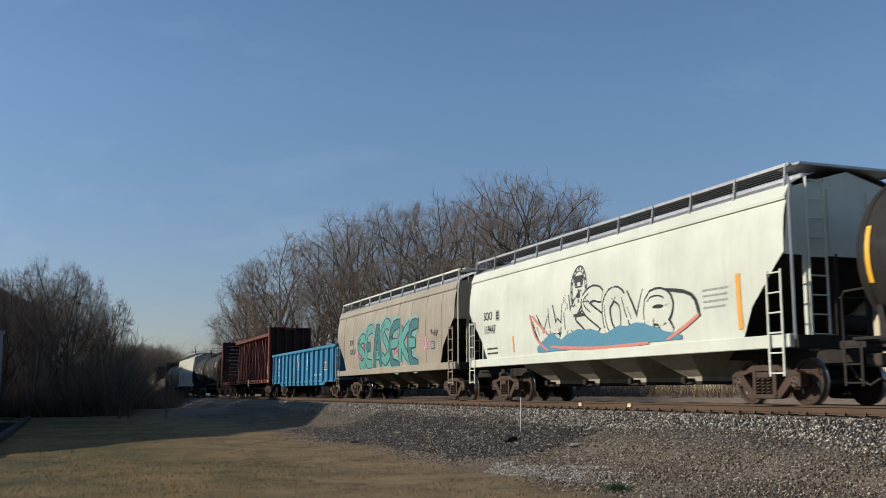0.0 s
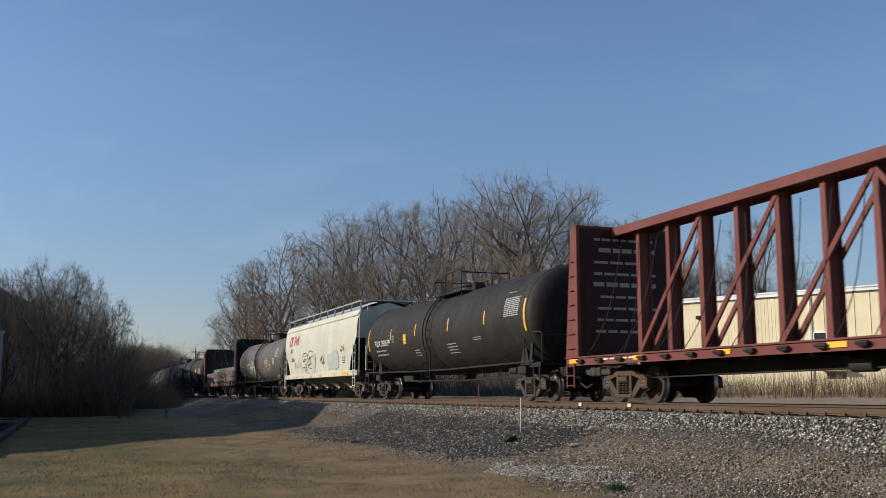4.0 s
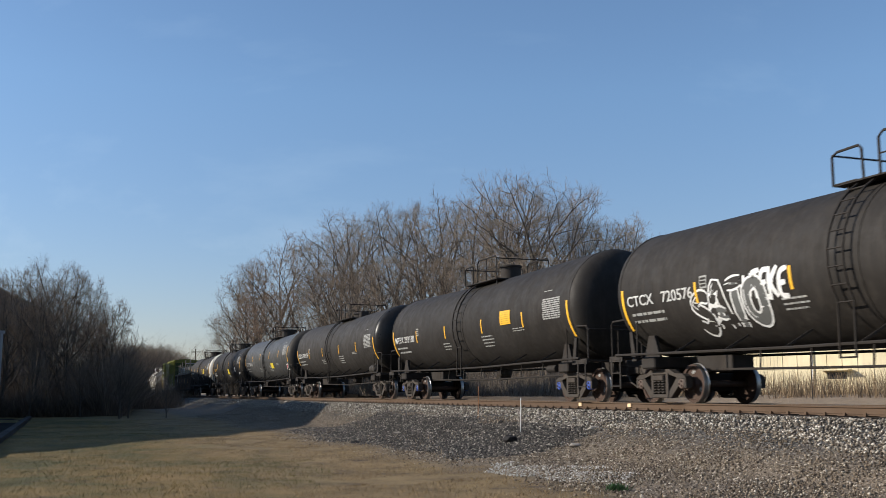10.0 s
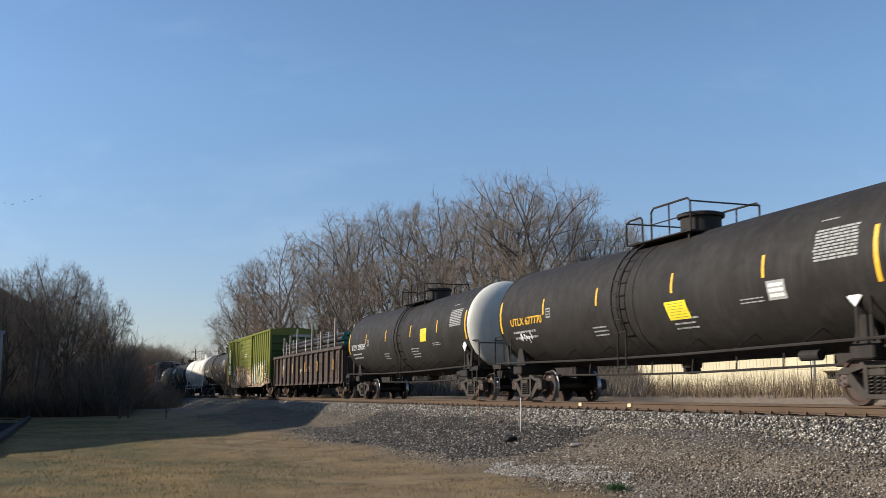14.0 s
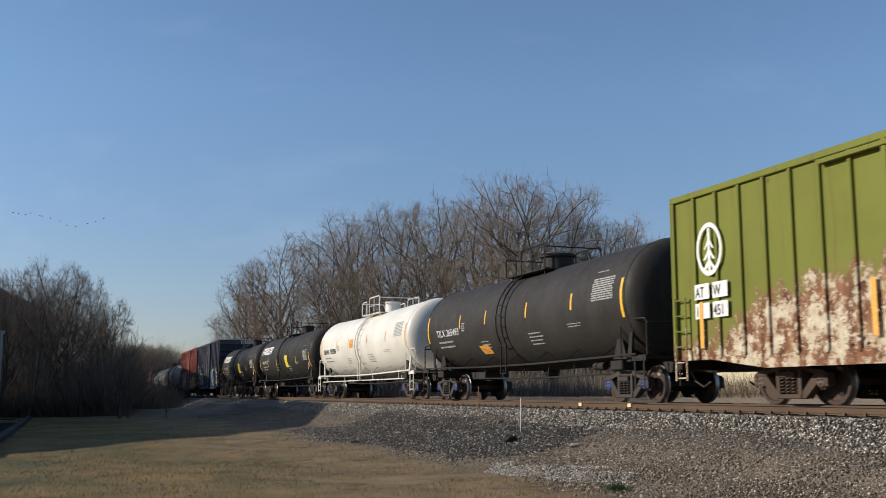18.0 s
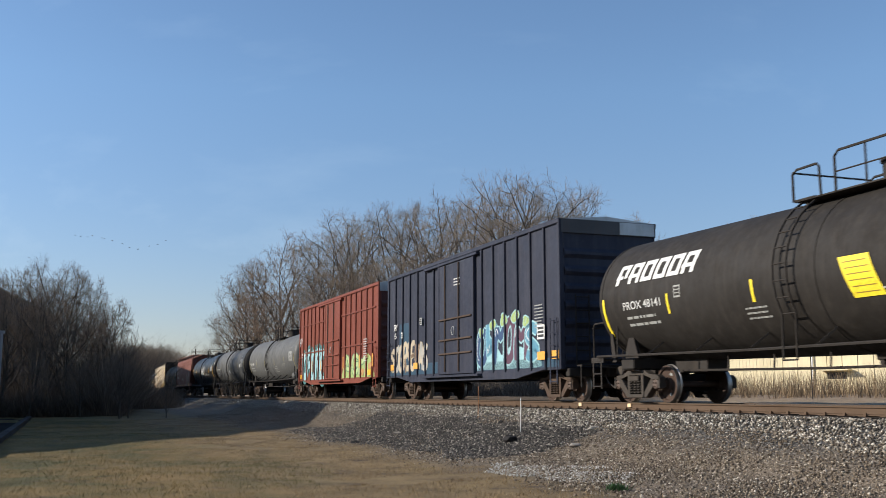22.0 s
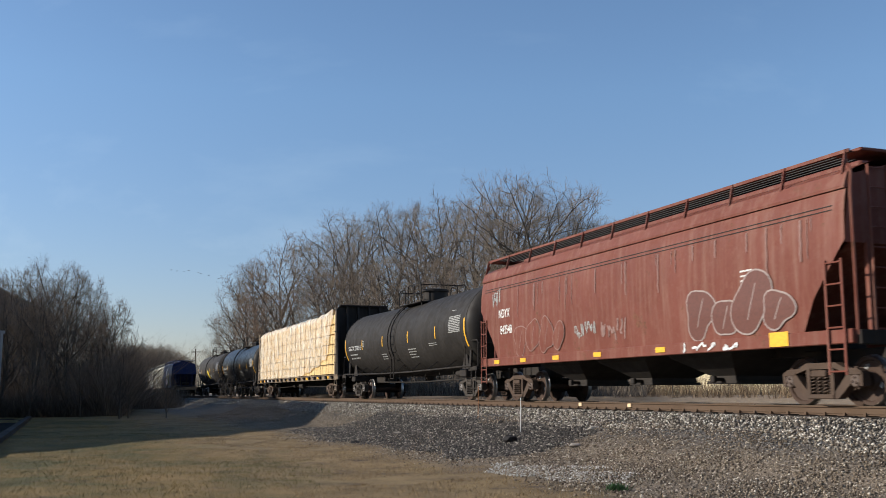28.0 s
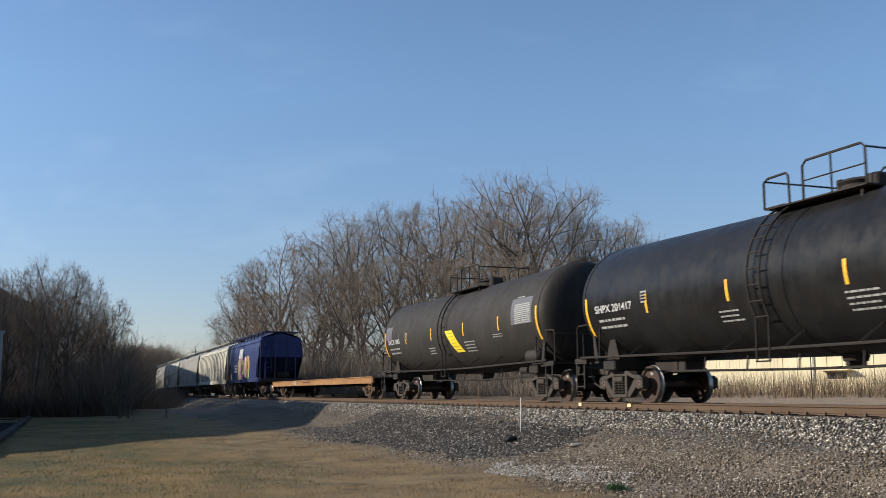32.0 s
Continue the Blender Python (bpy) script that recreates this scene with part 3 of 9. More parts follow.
def tree_meshes(seed, height, broad, twig_mat, bark, rise):
    """A bare tree: a forking trunk, limbs that sweep out and turn up, boughs and branches off them, twigs at the crown's rim."""
    rng = random.Random(seed)
    wood, crown = Geo(), Geo()
    H = height
    mid = Vector((rng.gauss(0, 0.02) * H, rng.gauss(0, 0.02) * H, (0.56 + 0.04 * rise) * H))
    rad = Vector((broad * H, broad * H, 0.43 * H))

    def room(p, d):
        """How far it is from p along d to the rim of the crown."""
        q, e = p - mid, d
        q, e = Vector((q.x / rad.x, q.y / rad.y, q.z / rad.z)), Vector((e.x / rad.x, e.y / rad.y, e.z / rad.z))
        a, b, c = e.dot(e), q.dot(e), q.dot(q) - 1
        disc = b * b - a * c
        return 0.03 * H if disc <= 0 else max(0.03 * H, (-b + math.sqrt(disc)) / a)

    def grow(geo, p, d, length, r0, r1, n, steps, wander, lift):
        """A shoot from p along d, wandering, that bends upwards by lift."""
        pts, q = [p], d.copy()
        for i in range(steps):
            q = (q + Vector((rng.gauss(0, wander), rng.gauss(0, wander), rng.gauss(0, wander) + lift / steps))).normalized()
            pts.append(pts[-1] + q * (length / steps))
        geo.tube(pts, r0, n, r2=r1, caps=False)
        return pts

    def along(pts, f):
        q = f * (len(pts) - 1)
        j = min(int(q), len(pts) - 2)
        return pts[j].lerp(pts[j + 1], q - j), (pts[j + 1] - pts[j]).normalized()

    def off(d, angle, turn):
        """A direction that leaves d by an angle, turned about it."""
        u = d.orthogonal().normalized()
        v = d.cross(u)
        return (d * math.cos(angle) + (u * math.cos(turn) + v * math.sin(turn)) * math.sin(angle)).normalized()

    def hair(p, q, w):
        """The finest twig: one long thin triangle."""
        side = (q - p).cross(Vector((rng.gauss(0, 1), rng.gauss(0, 1), rng.gauss(0, 1)))).normalized() * w
        crown.add([p - side, p + side, q], [(0, 1, 2)])

    def sprig(p, d, length, r):
        """A twig with finer ones off it."""
        tip = p + d * length
        crown.add([p + Vector((r, 0, 0)), p - Vector((r, 0, 0)), tip], [(0, 1, 2)])
        for i in range(5):
            q = p.lerp(tip, 0.15 + 0.17 * i)
            hair(q, q + off(d, rng.uniform(0.4, 0.95), rng.uniform(0, 6.28)) * length * rng.uniform(0.35, 0.65), r * 0.8)

    r0 = H * 0.0165
    thick = 5 if rise > 0.45 else 7
    top = 0.62 * H
    trunk = grow(wood, Vector((0, 0, -0.3)), Vector((rng.gauss(0, 0.05), rng.gauss(0, 0.05), 1)).normalized(), top, r0 * 1.2, r0 * 0.42, 9, 9, 0.035, 0.12)
    limbs, spin = [], rng.uniform(0, 6.28)
    for i in range(11):
        f = 0.26 + 0.74 * (i / 10) ** 0.9
        p, d = along(trunk, f)
        spin += 2.4 + rng.gauss(0, 0.25)
        ang = (1.05 - 0.50 * i / 10) * (1 - 0.45 * rise) + rng.gauss(0, 0.06)
        e = off(d, ang, spin)
        lift = 0.20 * (1 - i / 14) + 0.25 * rise
        aim = (e + Vector((0, 0, lift * 0.5))).normalized()
        rr = r0 * (0.58 - 0.24 * i / 10) * rng.uniform(0.85, 1.1)
        limbs.append((grow(wood, p, e, room(p, aim) * rng.uniform(0.70, 1.12), rr, 0.026, 7, 9, 0.105, lift), rr))
    for pts, rr in limbs:
        turn = rng.uniform(0, 6.28)
        for i in range(7):
            f = 0.24 + 0.76 * (i + 0.5 * rng.random()) / 6.6
            f = min(f, 1.0)
            p, d = along(pts, f)
            turn += 2.4
            e = off(d, rng.uniform(0.55, 1.05) * (1.0 if f < 0.95 else 0.35), turn)
            e = (e + Vector((0, 0, 0.06))).normalized()
            ln = min(max(room(p, e), 0.07 * H) * rng.uniform(0.7, 1.2), H * 0.26 * (1.25 - 0.55 * f))
            r2 = max(0.026, rr * (1 - 0.75 * f) * 0.6)
            bough = grow(wood, p, e, ln, r2, 0.016, 5, 5, 0.14, 0.08)
            t2 = rng.uniform(0, 6.28)
            for j in range(thick):
                q, b = along(bough, min(1.0, 0.18 + 0.82 * (j + rng.random()) / (thick - 0.3)))
                t2 += 2.4
                g2 = off(b, rng.uniform(0.55, 1.1), t2)
                l2 = min(H * rng.uniform(0.06, 0.11), room(q, g2) * rng.uniform(0.75, 1.1))
                br = grow(crown, q, g2, max(l2, 0.5), 0.0155, 0.009, 3, 2, 0.14, 0.05)
                for k in range(5):
                    a, c = along(br, 0.25 + 0.75 * (k + rng.random()) / 5)
                    sprig(a, off(c, rng.uniform(0.3, 0.9), rng.uniform(0, 6.28)), rng.uniform(0.45, 1.0), 0.0095)
    top = max(v[2] for v in wood.v + crown.v)
    k = H / top
    for g in (wood, crown):
        g.v = [(x * k, y * k, z * k) for x, y, z in g.v]
    return wood.mesh("trunk", bark, True), crown.mesh("crown", twig_mat)


TREES = []
for sd, broad, rise, tm, bk in ((1, 0.40, 0.10, TWIG, BARK), (2, 0.36, 0.50, TWIG, BARK), (5, 0.42, 0.10, TWIG_RED, BARK), (8, 0.34, 0.60, TWIG, BARK), (14, 0.40, 0.20, TWIG_RED, BARK), (21, 0.35, 0.60, TWIG, BARK), (3, 0.42, 0.20, TWIG_DARK, BARK_DARK), (9, 0.38, 0.40, TWIG_DARK, BARK_DARK), (12, 0.44, 0.10, TWIG_DARK, BARK_DARK)):
    TREES.append(tree_meshes(sd, 16, broad, tm, bk, rise))
TREE_LABELS = ("bare grey-brown deciduous tree with a rounded crown", "bare reddish-brown deciduous tree with a broad crown", "bare dark grey deciduous tree rising from a thicket")


def plant(kind, x, y, z, height, turn, group, wide=1.0):
    wood, crown = TREES[kind]
    t = tagged(new("tree"), TREE_LABELS[2 if kind > 5 else 1 if kind in (2, 4) else 0], "tree", group)
    k = height / 16
    t.matrix_basis = Matrix.Translation((x, y, z)) @ Matrix.Rotation(turn, 4, "Z") @ Matrix.Diagonal((k * wide, k * wide, k, 1))
    part("trunk", wood, None, t)
    part("crown", crown, None, t)
    return t


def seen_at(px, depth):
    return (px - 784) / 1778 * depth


rng = random.Random(17)
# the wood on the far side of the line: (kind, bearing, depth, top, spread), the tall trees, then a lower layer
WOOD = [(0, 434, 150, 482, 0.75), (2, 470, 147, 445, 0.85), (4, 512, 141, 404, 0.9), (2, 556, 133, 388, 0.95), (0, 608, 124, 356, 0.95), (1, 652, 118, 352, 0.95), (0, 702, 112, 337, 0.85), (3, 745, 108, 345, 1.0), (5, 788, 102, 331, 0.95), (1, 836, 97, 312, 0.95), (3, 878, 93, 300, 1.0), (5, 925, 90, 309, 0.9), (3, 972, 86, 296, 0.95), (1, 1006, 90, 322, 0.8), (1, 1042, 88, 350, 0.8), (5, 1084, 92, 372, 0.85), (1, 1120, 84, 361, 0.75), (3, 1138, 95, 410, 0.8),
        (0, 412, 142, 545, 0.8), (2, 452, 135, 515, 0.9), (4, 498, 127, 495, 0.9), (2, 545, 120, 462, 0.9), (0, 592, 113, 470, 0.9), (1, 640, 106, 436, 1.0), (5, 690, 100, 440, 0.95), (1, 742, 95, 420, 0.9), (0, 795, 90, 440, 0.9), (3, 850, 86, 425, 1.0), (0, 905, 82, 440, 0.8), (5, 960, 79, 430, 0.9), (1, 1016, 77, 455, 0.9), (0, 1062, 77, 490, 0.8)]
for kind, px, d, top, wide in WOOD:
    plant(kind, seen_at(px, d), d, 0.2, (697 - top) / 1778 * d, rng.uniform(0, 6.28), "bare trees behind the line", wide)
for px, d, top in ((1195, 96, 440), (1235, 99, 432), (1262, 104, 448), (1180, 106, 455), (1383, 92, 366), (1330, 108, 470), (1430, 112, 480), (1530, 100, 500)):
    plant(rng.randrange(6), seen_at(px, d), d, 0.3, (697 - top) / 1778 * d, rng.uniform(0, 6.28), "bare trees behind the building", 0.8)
# the last row of five stands out of view, planted for its shade
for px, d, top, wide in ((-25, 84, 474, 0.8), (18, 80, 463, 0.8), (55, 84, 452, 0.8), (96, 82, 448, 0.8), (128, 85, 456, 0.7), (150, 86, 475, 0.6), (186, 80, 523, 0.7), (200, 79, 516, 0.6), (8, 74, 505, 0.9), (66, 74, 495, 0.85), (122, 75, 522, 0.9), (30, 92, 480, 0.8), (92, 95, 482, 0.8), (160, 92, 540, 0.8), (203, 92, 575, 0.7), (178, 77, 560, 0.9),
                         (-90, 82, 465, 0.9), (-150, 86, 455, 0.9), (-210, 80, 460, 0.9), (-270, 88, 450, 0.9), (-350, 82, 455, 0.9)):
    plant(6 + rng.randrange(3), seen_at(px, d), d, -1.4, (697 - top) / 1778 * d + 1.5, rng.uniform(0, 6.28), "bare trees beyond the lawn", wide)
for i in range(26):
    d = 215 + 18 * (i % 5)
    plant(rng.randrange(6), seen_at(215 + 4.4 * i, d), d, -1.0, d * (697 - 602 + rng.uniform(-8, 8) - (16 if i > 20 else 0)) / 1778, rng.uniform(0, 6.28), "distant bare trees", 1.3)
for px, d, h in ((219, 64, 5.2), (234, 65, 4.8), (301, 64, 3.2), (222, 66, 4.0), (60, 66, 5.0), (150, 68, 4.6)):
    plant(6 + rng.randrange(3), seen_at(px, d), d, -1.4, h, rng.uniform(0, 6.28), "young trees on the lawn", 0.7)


def brush(name, areas, mat, label, seed, width=0.012, tangle=0.3):
    """Thickets of thin upright stems: each area is bearing span, depth span, height span, ground and count."""
    rng = np.random.default_rng(seed)
    vs = []
    for p0, p1, d0, d1, h0, h1, z, count in areas:
        px, d = rng.uniform(p0, p1, count), rng.uniform(d0, d1, count)
        h, a = rng.uniform(h0, h1, count) * rng.uniform(0.4, 1.0, count) * (0.75 + 0.35 * np.sin(px * 0.07 + 1.7 * np.sin(px * 0.031) + d * 0.2)), rng.uniform(0, 6.28, count)
        x = (px - 784) / 1778 * d
        base = np.stack([x, d, np.full(count, z)], -1)
        side = np.stack([np.cos(a), np.sin(a), np.zeros(count)], -1) * (width * rng.uniform(0.6, 1.5, count))[:, None]
        lean = np.stack([rng.normal(0, tangle, count), rng.normal(0, tangle, count), np.ones(count)], -1) * h[:, None]
        mid = base + lean * 0.5 + np.stack([rng.normal(0, 0.13, count), rng.normal(0, 0.13, count), np.zeros(count)], -1) * h[:, None]
        tip = base + lean
        vs.append(np.stack([base - side, base + side, mid + side * 0.6, mid - side * 0.6, tip + side * 0.2, tip - side * 0.2], 1))
    v = np.concatenate(vs)
    k = len(v)
    f = np.array([(0, 1, 2, 3), (3, 2, 4, 5)])[None] + (np.arange(k) * 6)[:, None, None]
    many(name, v.reshape(-1, 3), f.reshape(-1, 4), mat, label, "brush")


BRUSH = island_mat("brown_brush_stems", [(0.0, (0.06, 0.045, 0.034)), (0.5, (0.14, 0.108, 0.08)), (1.0, (0.25, 0.20, 0.145))], 0.9)
THICKET = island_mat("grey_brown_thicket", [(0.0, (0.052, 0.038, 0.027)), (0.6, (0.125, 0.091, 0.064)), (0.95, (0.21, 0.155, 0.106)), (1.0, (0.31, 0.23, 0.155))], 0.9)
brush("lineside_brush", [(640, 900, 56, 84, 0.8, 2.6, 0.1, 12000), (900, 1140, 46, 70, 0.7, 2.4, 0.1, 9000), (400, 660, 84, 150, 2.0, 6.0, 0.2, 11000), (540, 1120, 76, 112, 2.0, 6.0, 0.2, 12000)], BRUSH, "tangled brown brush and saplings behind the line", 31)
brush("wood_undergrowth", [(395, 640, 128, 168, 3.0, 9.0, 0.2, 17000), (560, 1150, 94, 126, 2.5, 8.0, 0.2, 24000), (430, 700, 100, 128, 1.5, 5.0, 0.2, 10000)], BRUSH, "dense brown undergrowth between the trees", 33, 0.020, 0.5)
# the patch from -420 to -60 lies out of view, added to block sun
brush("lawn_thicket", [(-60, 225, 69, 80, 0.8, 2.9, -1.5, 24000), (-60, 222, 80, 110, 2.0, 4.8, -1.5, 30000), (-90, 236, 116, 150, 5.0, 10.0, -1.5, 14000), (-420, -60, 69, 96, 1.5, 5.0, -1.5, 14000), (150, 224, 70, 100, 3.2, 6.2, -1.5, 14000), (215, 335, 96, 150, 1.2, 3.6, -1.3, 9000), (222, 328, 190, 260, 7.0, 14.0, -1.3, 16000)], THICKET, "dense dark thicket beyond the lawn", 32, 0.018, 0.55)


# ---- railway cars: shared pieces ----
WHEEL_R = 0.457
ROLLING, WHEELS, FLYING = [], [], []


def wheel_mesh():
    g = Geo()
    for k in (1, -1):
        prof = [(k * 0.69, 0.0), (k * 0.69, 0.13), (k * 0.655, 0.16), (k * 0.665, 0.36), (k * 0.645, 0.385), (k * 0.645, 0.482), (k * 0.668, 0.484), (k * 0.685, 0.462), (k * 0.775, 0.455), (k * 0.785, 0.448), (k * 0.785, 0.385), (k * 0.745, 0.365), (k * 0.725, 0.19), (k * 0.79, 0.15), (k * 0.79, 0.08)]
        g.turned(prof if k > 0 else prof, axis="y", n=28, mats=[0, 0, 0, 0, 0, 1, 1, 1, 1, 0, 0, 0, 0, 0])
        for a in (0.4, 2.6):
            c, s = math.cos(a) * 0.27, math.sin(a) * 0.27
            g.box(c - 0.03, c + 0.03, k * 0.735 - 0.01, k * 0.735 + 0.012, s - 0.05, s + 0.05, mat=2)
    g.turned([(-1.06, 0.075), (1.06, 0.075)], axis="y", n=12)
    for k in (1, -1):
        prof = [(k * 0.93, 0.0), (k * 0.93, 0.125), (k * 1.10, 0.125), (k * 1.12, 0.10), (k * 1.12, 0.0)]
        g.turned(prof, axis="y", n=16, mat=3)
        for j in range(3):
            a = j * 2.094
            c, s = math.cos(a) * 0.06, math.sin(a) * 0.06
            g.box(c - 0.018, c + 0.018, min(k * 1.12, k * 1.14), max(k * 1.12, k * 1.14), s - 0.018, s + 0.018, mat=0)
    return g


WHEEL_GEO = wheel_mesh()
WHEEL_MESH = {k: WHEEL_GEO.mesh("wheelset", [WHEEL_RUST, TREAD, GREYW, m], True) for k, m in (("blue", CAP_BLUE), ("grey", CAP_GREY), ("brown", CAP_BROWN))}


def side_frame_geo():
    g = Geo()
    y0, y1 = -0.09, 0.09
    top = [(-1.08, 0.36), (-1.08, 0.60), (-0.95, 0.68), (-0.62, 0.70), (-0.40, 0.80), (0.40, 0.80), (0.62, 0.70), (0.95, 0.68), (1.08, 0.60), (1.08, 0.36), (1.0, 0.36), (1.0, 0.56), (0.78, 0.56), (0.70, 0.60), (0.38, 0.68), (-0.38, 0.68), (-0.70, 0.60), (-0.78, 0.56), (-1.0, 0.56), (-1.0, 0.36)]
    g.prism(top, y0, y1)
    for k in (1, -1):
        g.prism([(k * x, z) for x, z in ((0.81, 0.43), (0.81, 0.58), (0.71, 0.60), (0.36, 0.25), (0.30, 0.13), (0.45, 0.13))][::k], y0, y1)
        g.prism([(k * x, z) for x, z in ((0.27, 0.20), (0.27, 0.70), (0.37, 0.70), (0.37, 0.20))][::k], y0 - 0.02, y1 + 0.02)
        g.box(k * 0.89 - 0.17, k * 0.89 + 0.17, y0 - 0.01, y1 + 0.01, 0.56, 0.635, 0.012)
    g.box(-0.36, 0.36, y0 - 0.03, y1 + 0.03, 0.12, 0.21, 0.015)
    g.box(-0.21, 0.21, y0 - 0.07, y1 + 0.05, 0.53, 0.66, 0.02)
    return g


def spring_geo():
    g = Geo()
    g.tube([(0.062 * math.cos(a), 0.062 * math.sin(a), 0.21 + 0.32 * i / 30) for i in range(31) for a in (i * 2 * math.pi * 5 / 30,)], 0.017, 5)
    return g


SIDE_FRAME = {k: side_frame_geo().mesh("side_frame", m) for k, m in (("rust", BOGIE_RUST), ("dark", BOGIE_DARK))}
SPRING = {k: spring_geo().mesh("spring", m, True) for k, m in (("rust", BOGIE_RUST), ("dark", BOGIE_DARK))}
BOLSTER = Geo().box(-0.2, 0.2, -0.95, 0.95, 0.46, 0.72, 0.03).box(-0.3, 0.3, -0.3, 0.3, 0.70, 0.80, 0.02).box(-0.62, -0.55, -0.65, 0.65, 0.30, 0.42, 0.01).box(0.55, 0.62, -0.65, 0.65, 0.30, 0.42, 0.01).beam((-0.6, 0.15, 0.36), (0.6, 0.15, 0.30), 0.05, 0.05).mesh("bogie", FRAME_BLACK)
COUPLER = Geo().box(-0.05, 0.5, -0.08, 0.08, 0.76, 0.93, 0.015).box(0.45, 0.72, -0.16, 0.13, 0.72, 0.98, 0.03).box(0.60, 0.80, -0.03, 0.16, 0.74, 0.96, 0.04).beam((0.35, -0.75, 0.98), (0.45, 0.0, 0.92), 0.03, 0.03).tube([(0.1, -0.35, 0.75), (0.3, -0.36, 0.52), (0.55, -0.30, 0.38), (0.72, -0.22, 0.5)], 0.025, 6).mesh("coupler", BOGIE_DARK)


def new_car(name, label, category, s_front, s_rear, length, look_of=("rust", "brown"), shift=0.0, group="cars of the freight train"):
    """An empty car at the rail's level with its two bogies and couplers; x points the way it rolls."""
    car = tagged(new(name), label, category, group)
    mid, half = (s_front + s_rear) / 2, (s_rear - s_front) / 2
    ROLLING.append((car, mid + shift, half, 0.0))
    for k in (1, -1):
        bog = part("bogie", BOLSTER, None, car, m=pose(k * half + shift, 0, 0))
        for y in (-1.02, 1.02):
            part("side_frame", SIDE_FRAME[look_of[0]], None, bog, m=pose(0, y, 0, 0, 0, 0 if y < 0 else 180))
            for x in (-0.165, 0.0, 0.165):
                for dy in (-0.075, 0.075):
                    part("spring", SPRING[look_of[0]], None, bog, m=pose(x, y + dy, 0))
        for w in (0.889, -0.889):
            base = pose(w, 0, WHEEL_R)
            ws = part("wheelset", WHEEL_MESH[look_of[1]], None, bog, m=base)
            WHEELS.append((ws, mid - k * half - w, base))
        part("coupler", COUPLER, None, car, m=pose(k * length / 2, 0, 0, 0, 0, 0 if k > 0 else 180))
    return car, half


class Side:
    """The near side of a car: half its width at a place x and height z."""

    def __init__(self, fn):
        self.fn = fn

    def at(self, x, z, off):
        return (x, -self.fn(x, z) - off, z)

    def plate(self, g, x0, x1, z0, z1, off=0.008, slant=0.0, nx=1, nz=4, mat=0):
        return g.grid(lambda u, v: self.at(x0 + (x1 - x0) * u + slant * v, z0 + (z1 - z0) * v, off), nx, nz, mat)

    def ribbon(self, g, pts, w, off, mat=0):
        v = []
        k = len(pts)
        for i, (x, z) in enumerate(pts):
            xa, za = pts[max(0, i - 1)]
            xb, zb = pts[min(k - 1, i + 1)]
            d = math.hypot(xb - xa, zb - za) or 1
            nx, nz = -(zb - za) / d, (xb - xa) / d
            ww = w * (1.0 if 0 < i < k - 1 else 0.75)
            v += [self.at(x + nx * ww / 2, z + nz * ww / 2, off), self.at(x - nx * ww / 2, z - nz * ww / 2, off)]
        return g.add(v, [(2 * i, 2 * i + 1, 2 * i + 3, 2 * i + 2) for i in range(k - 1)], mat)


def writing(side, car, text, x, z, h, mat, off=0.01, stretch=1.0, label="", name="lettering", slant=0.0):
    cu = bpy.data.curves.new("writing", "FONT")
    cu.body, cu.size, cu.fill_mode = text, 1.0, "FRONT"
    cu.offset = 0.012
    ob = bpy.data.objects.new("writing", cu)
    me = bpy.data.meshes.new_from_object(ob)
    bpy.data.objects.remove(ob)
    bpy.data.curves.remove(cu)
    co = np.zeros(len(me.vertices) * 3)
    me.vertices.foreach_get("co", co)
    co = co.reshape(-1, 3)
    k = h / 0.69
    out = [side.at(x + (a * stretch + b * slant) * k, z + b * k, off) for a, b, _ in co]
    me.vertices.foreach_set("co", np.array(out).ravel())
    me.materials.clear()
    me.materials.append(mat)
    me.name = name
    me.update()
    return part(name, me, None, car, label)


def bars(side, car, x, z, w, h, rows, mat, seed, off=0.009, name="small_lettering"):
    """Lettering too small to read: rows of broken bars."""
    g, rng = Geo(), random.Random(seed)
    for r in range(rows):
        zz = z - h * (r + 0.5) / rows
        hh = h / rows * 0.36
        a = x
        end = x + w * rng.uniform(0.75, 1.0)
        while a < end:
            b = min(end, a + rng.uniform(0.05, 0.2) * w)
            side.plate(g, a, b, zz - hh / 2, zz + hh / 2, off, nz=1)
            a = b + 0.03 * w
    ob = part(name, g, mat, car)
    ob["kind"] = "stuff"
    return ob


def boxed_mark(side, car, x, z, w, h, mat, dark=DARKM):
    """A framed consolidated stencil of small lines."""
    g = Geo()
    side.plate(g, x, x + w, z, z + h, 0.007, nz=2)
    for r in range(3):
        side.plate(g, x + w * 0.1, x + w * 0.9, z + h * (0.14 + 0.27 * r), z + h * (0.32 + 0.27 * r), 0.011, nz=1, mat=1)
    return part("stencil_box", g, [mat, dark], car)


def grid_panel(side, car, x, z, w, h, mat):
    """A white block of close printed lines."""
    g = Geo()
    rng = random.Random(int(abs(x * 100)))
    rows = 10
    for r in range(rows):
        a = x + rng.uniform(0, 0.04) * w
        while a < x + w * 0.97:
            b = min(x + w, a + w * rng.uniform(0.05, 0.22))
            side.plate(g, a, b, z + h * r / rows, z + h * (r + 0.62) / rows, 0.008, nz=1)
            a = b + 0.025 * w
    ob = part("test_data_panel", g, mat, car)
    ob["kind"] = "stuff"
    return ob


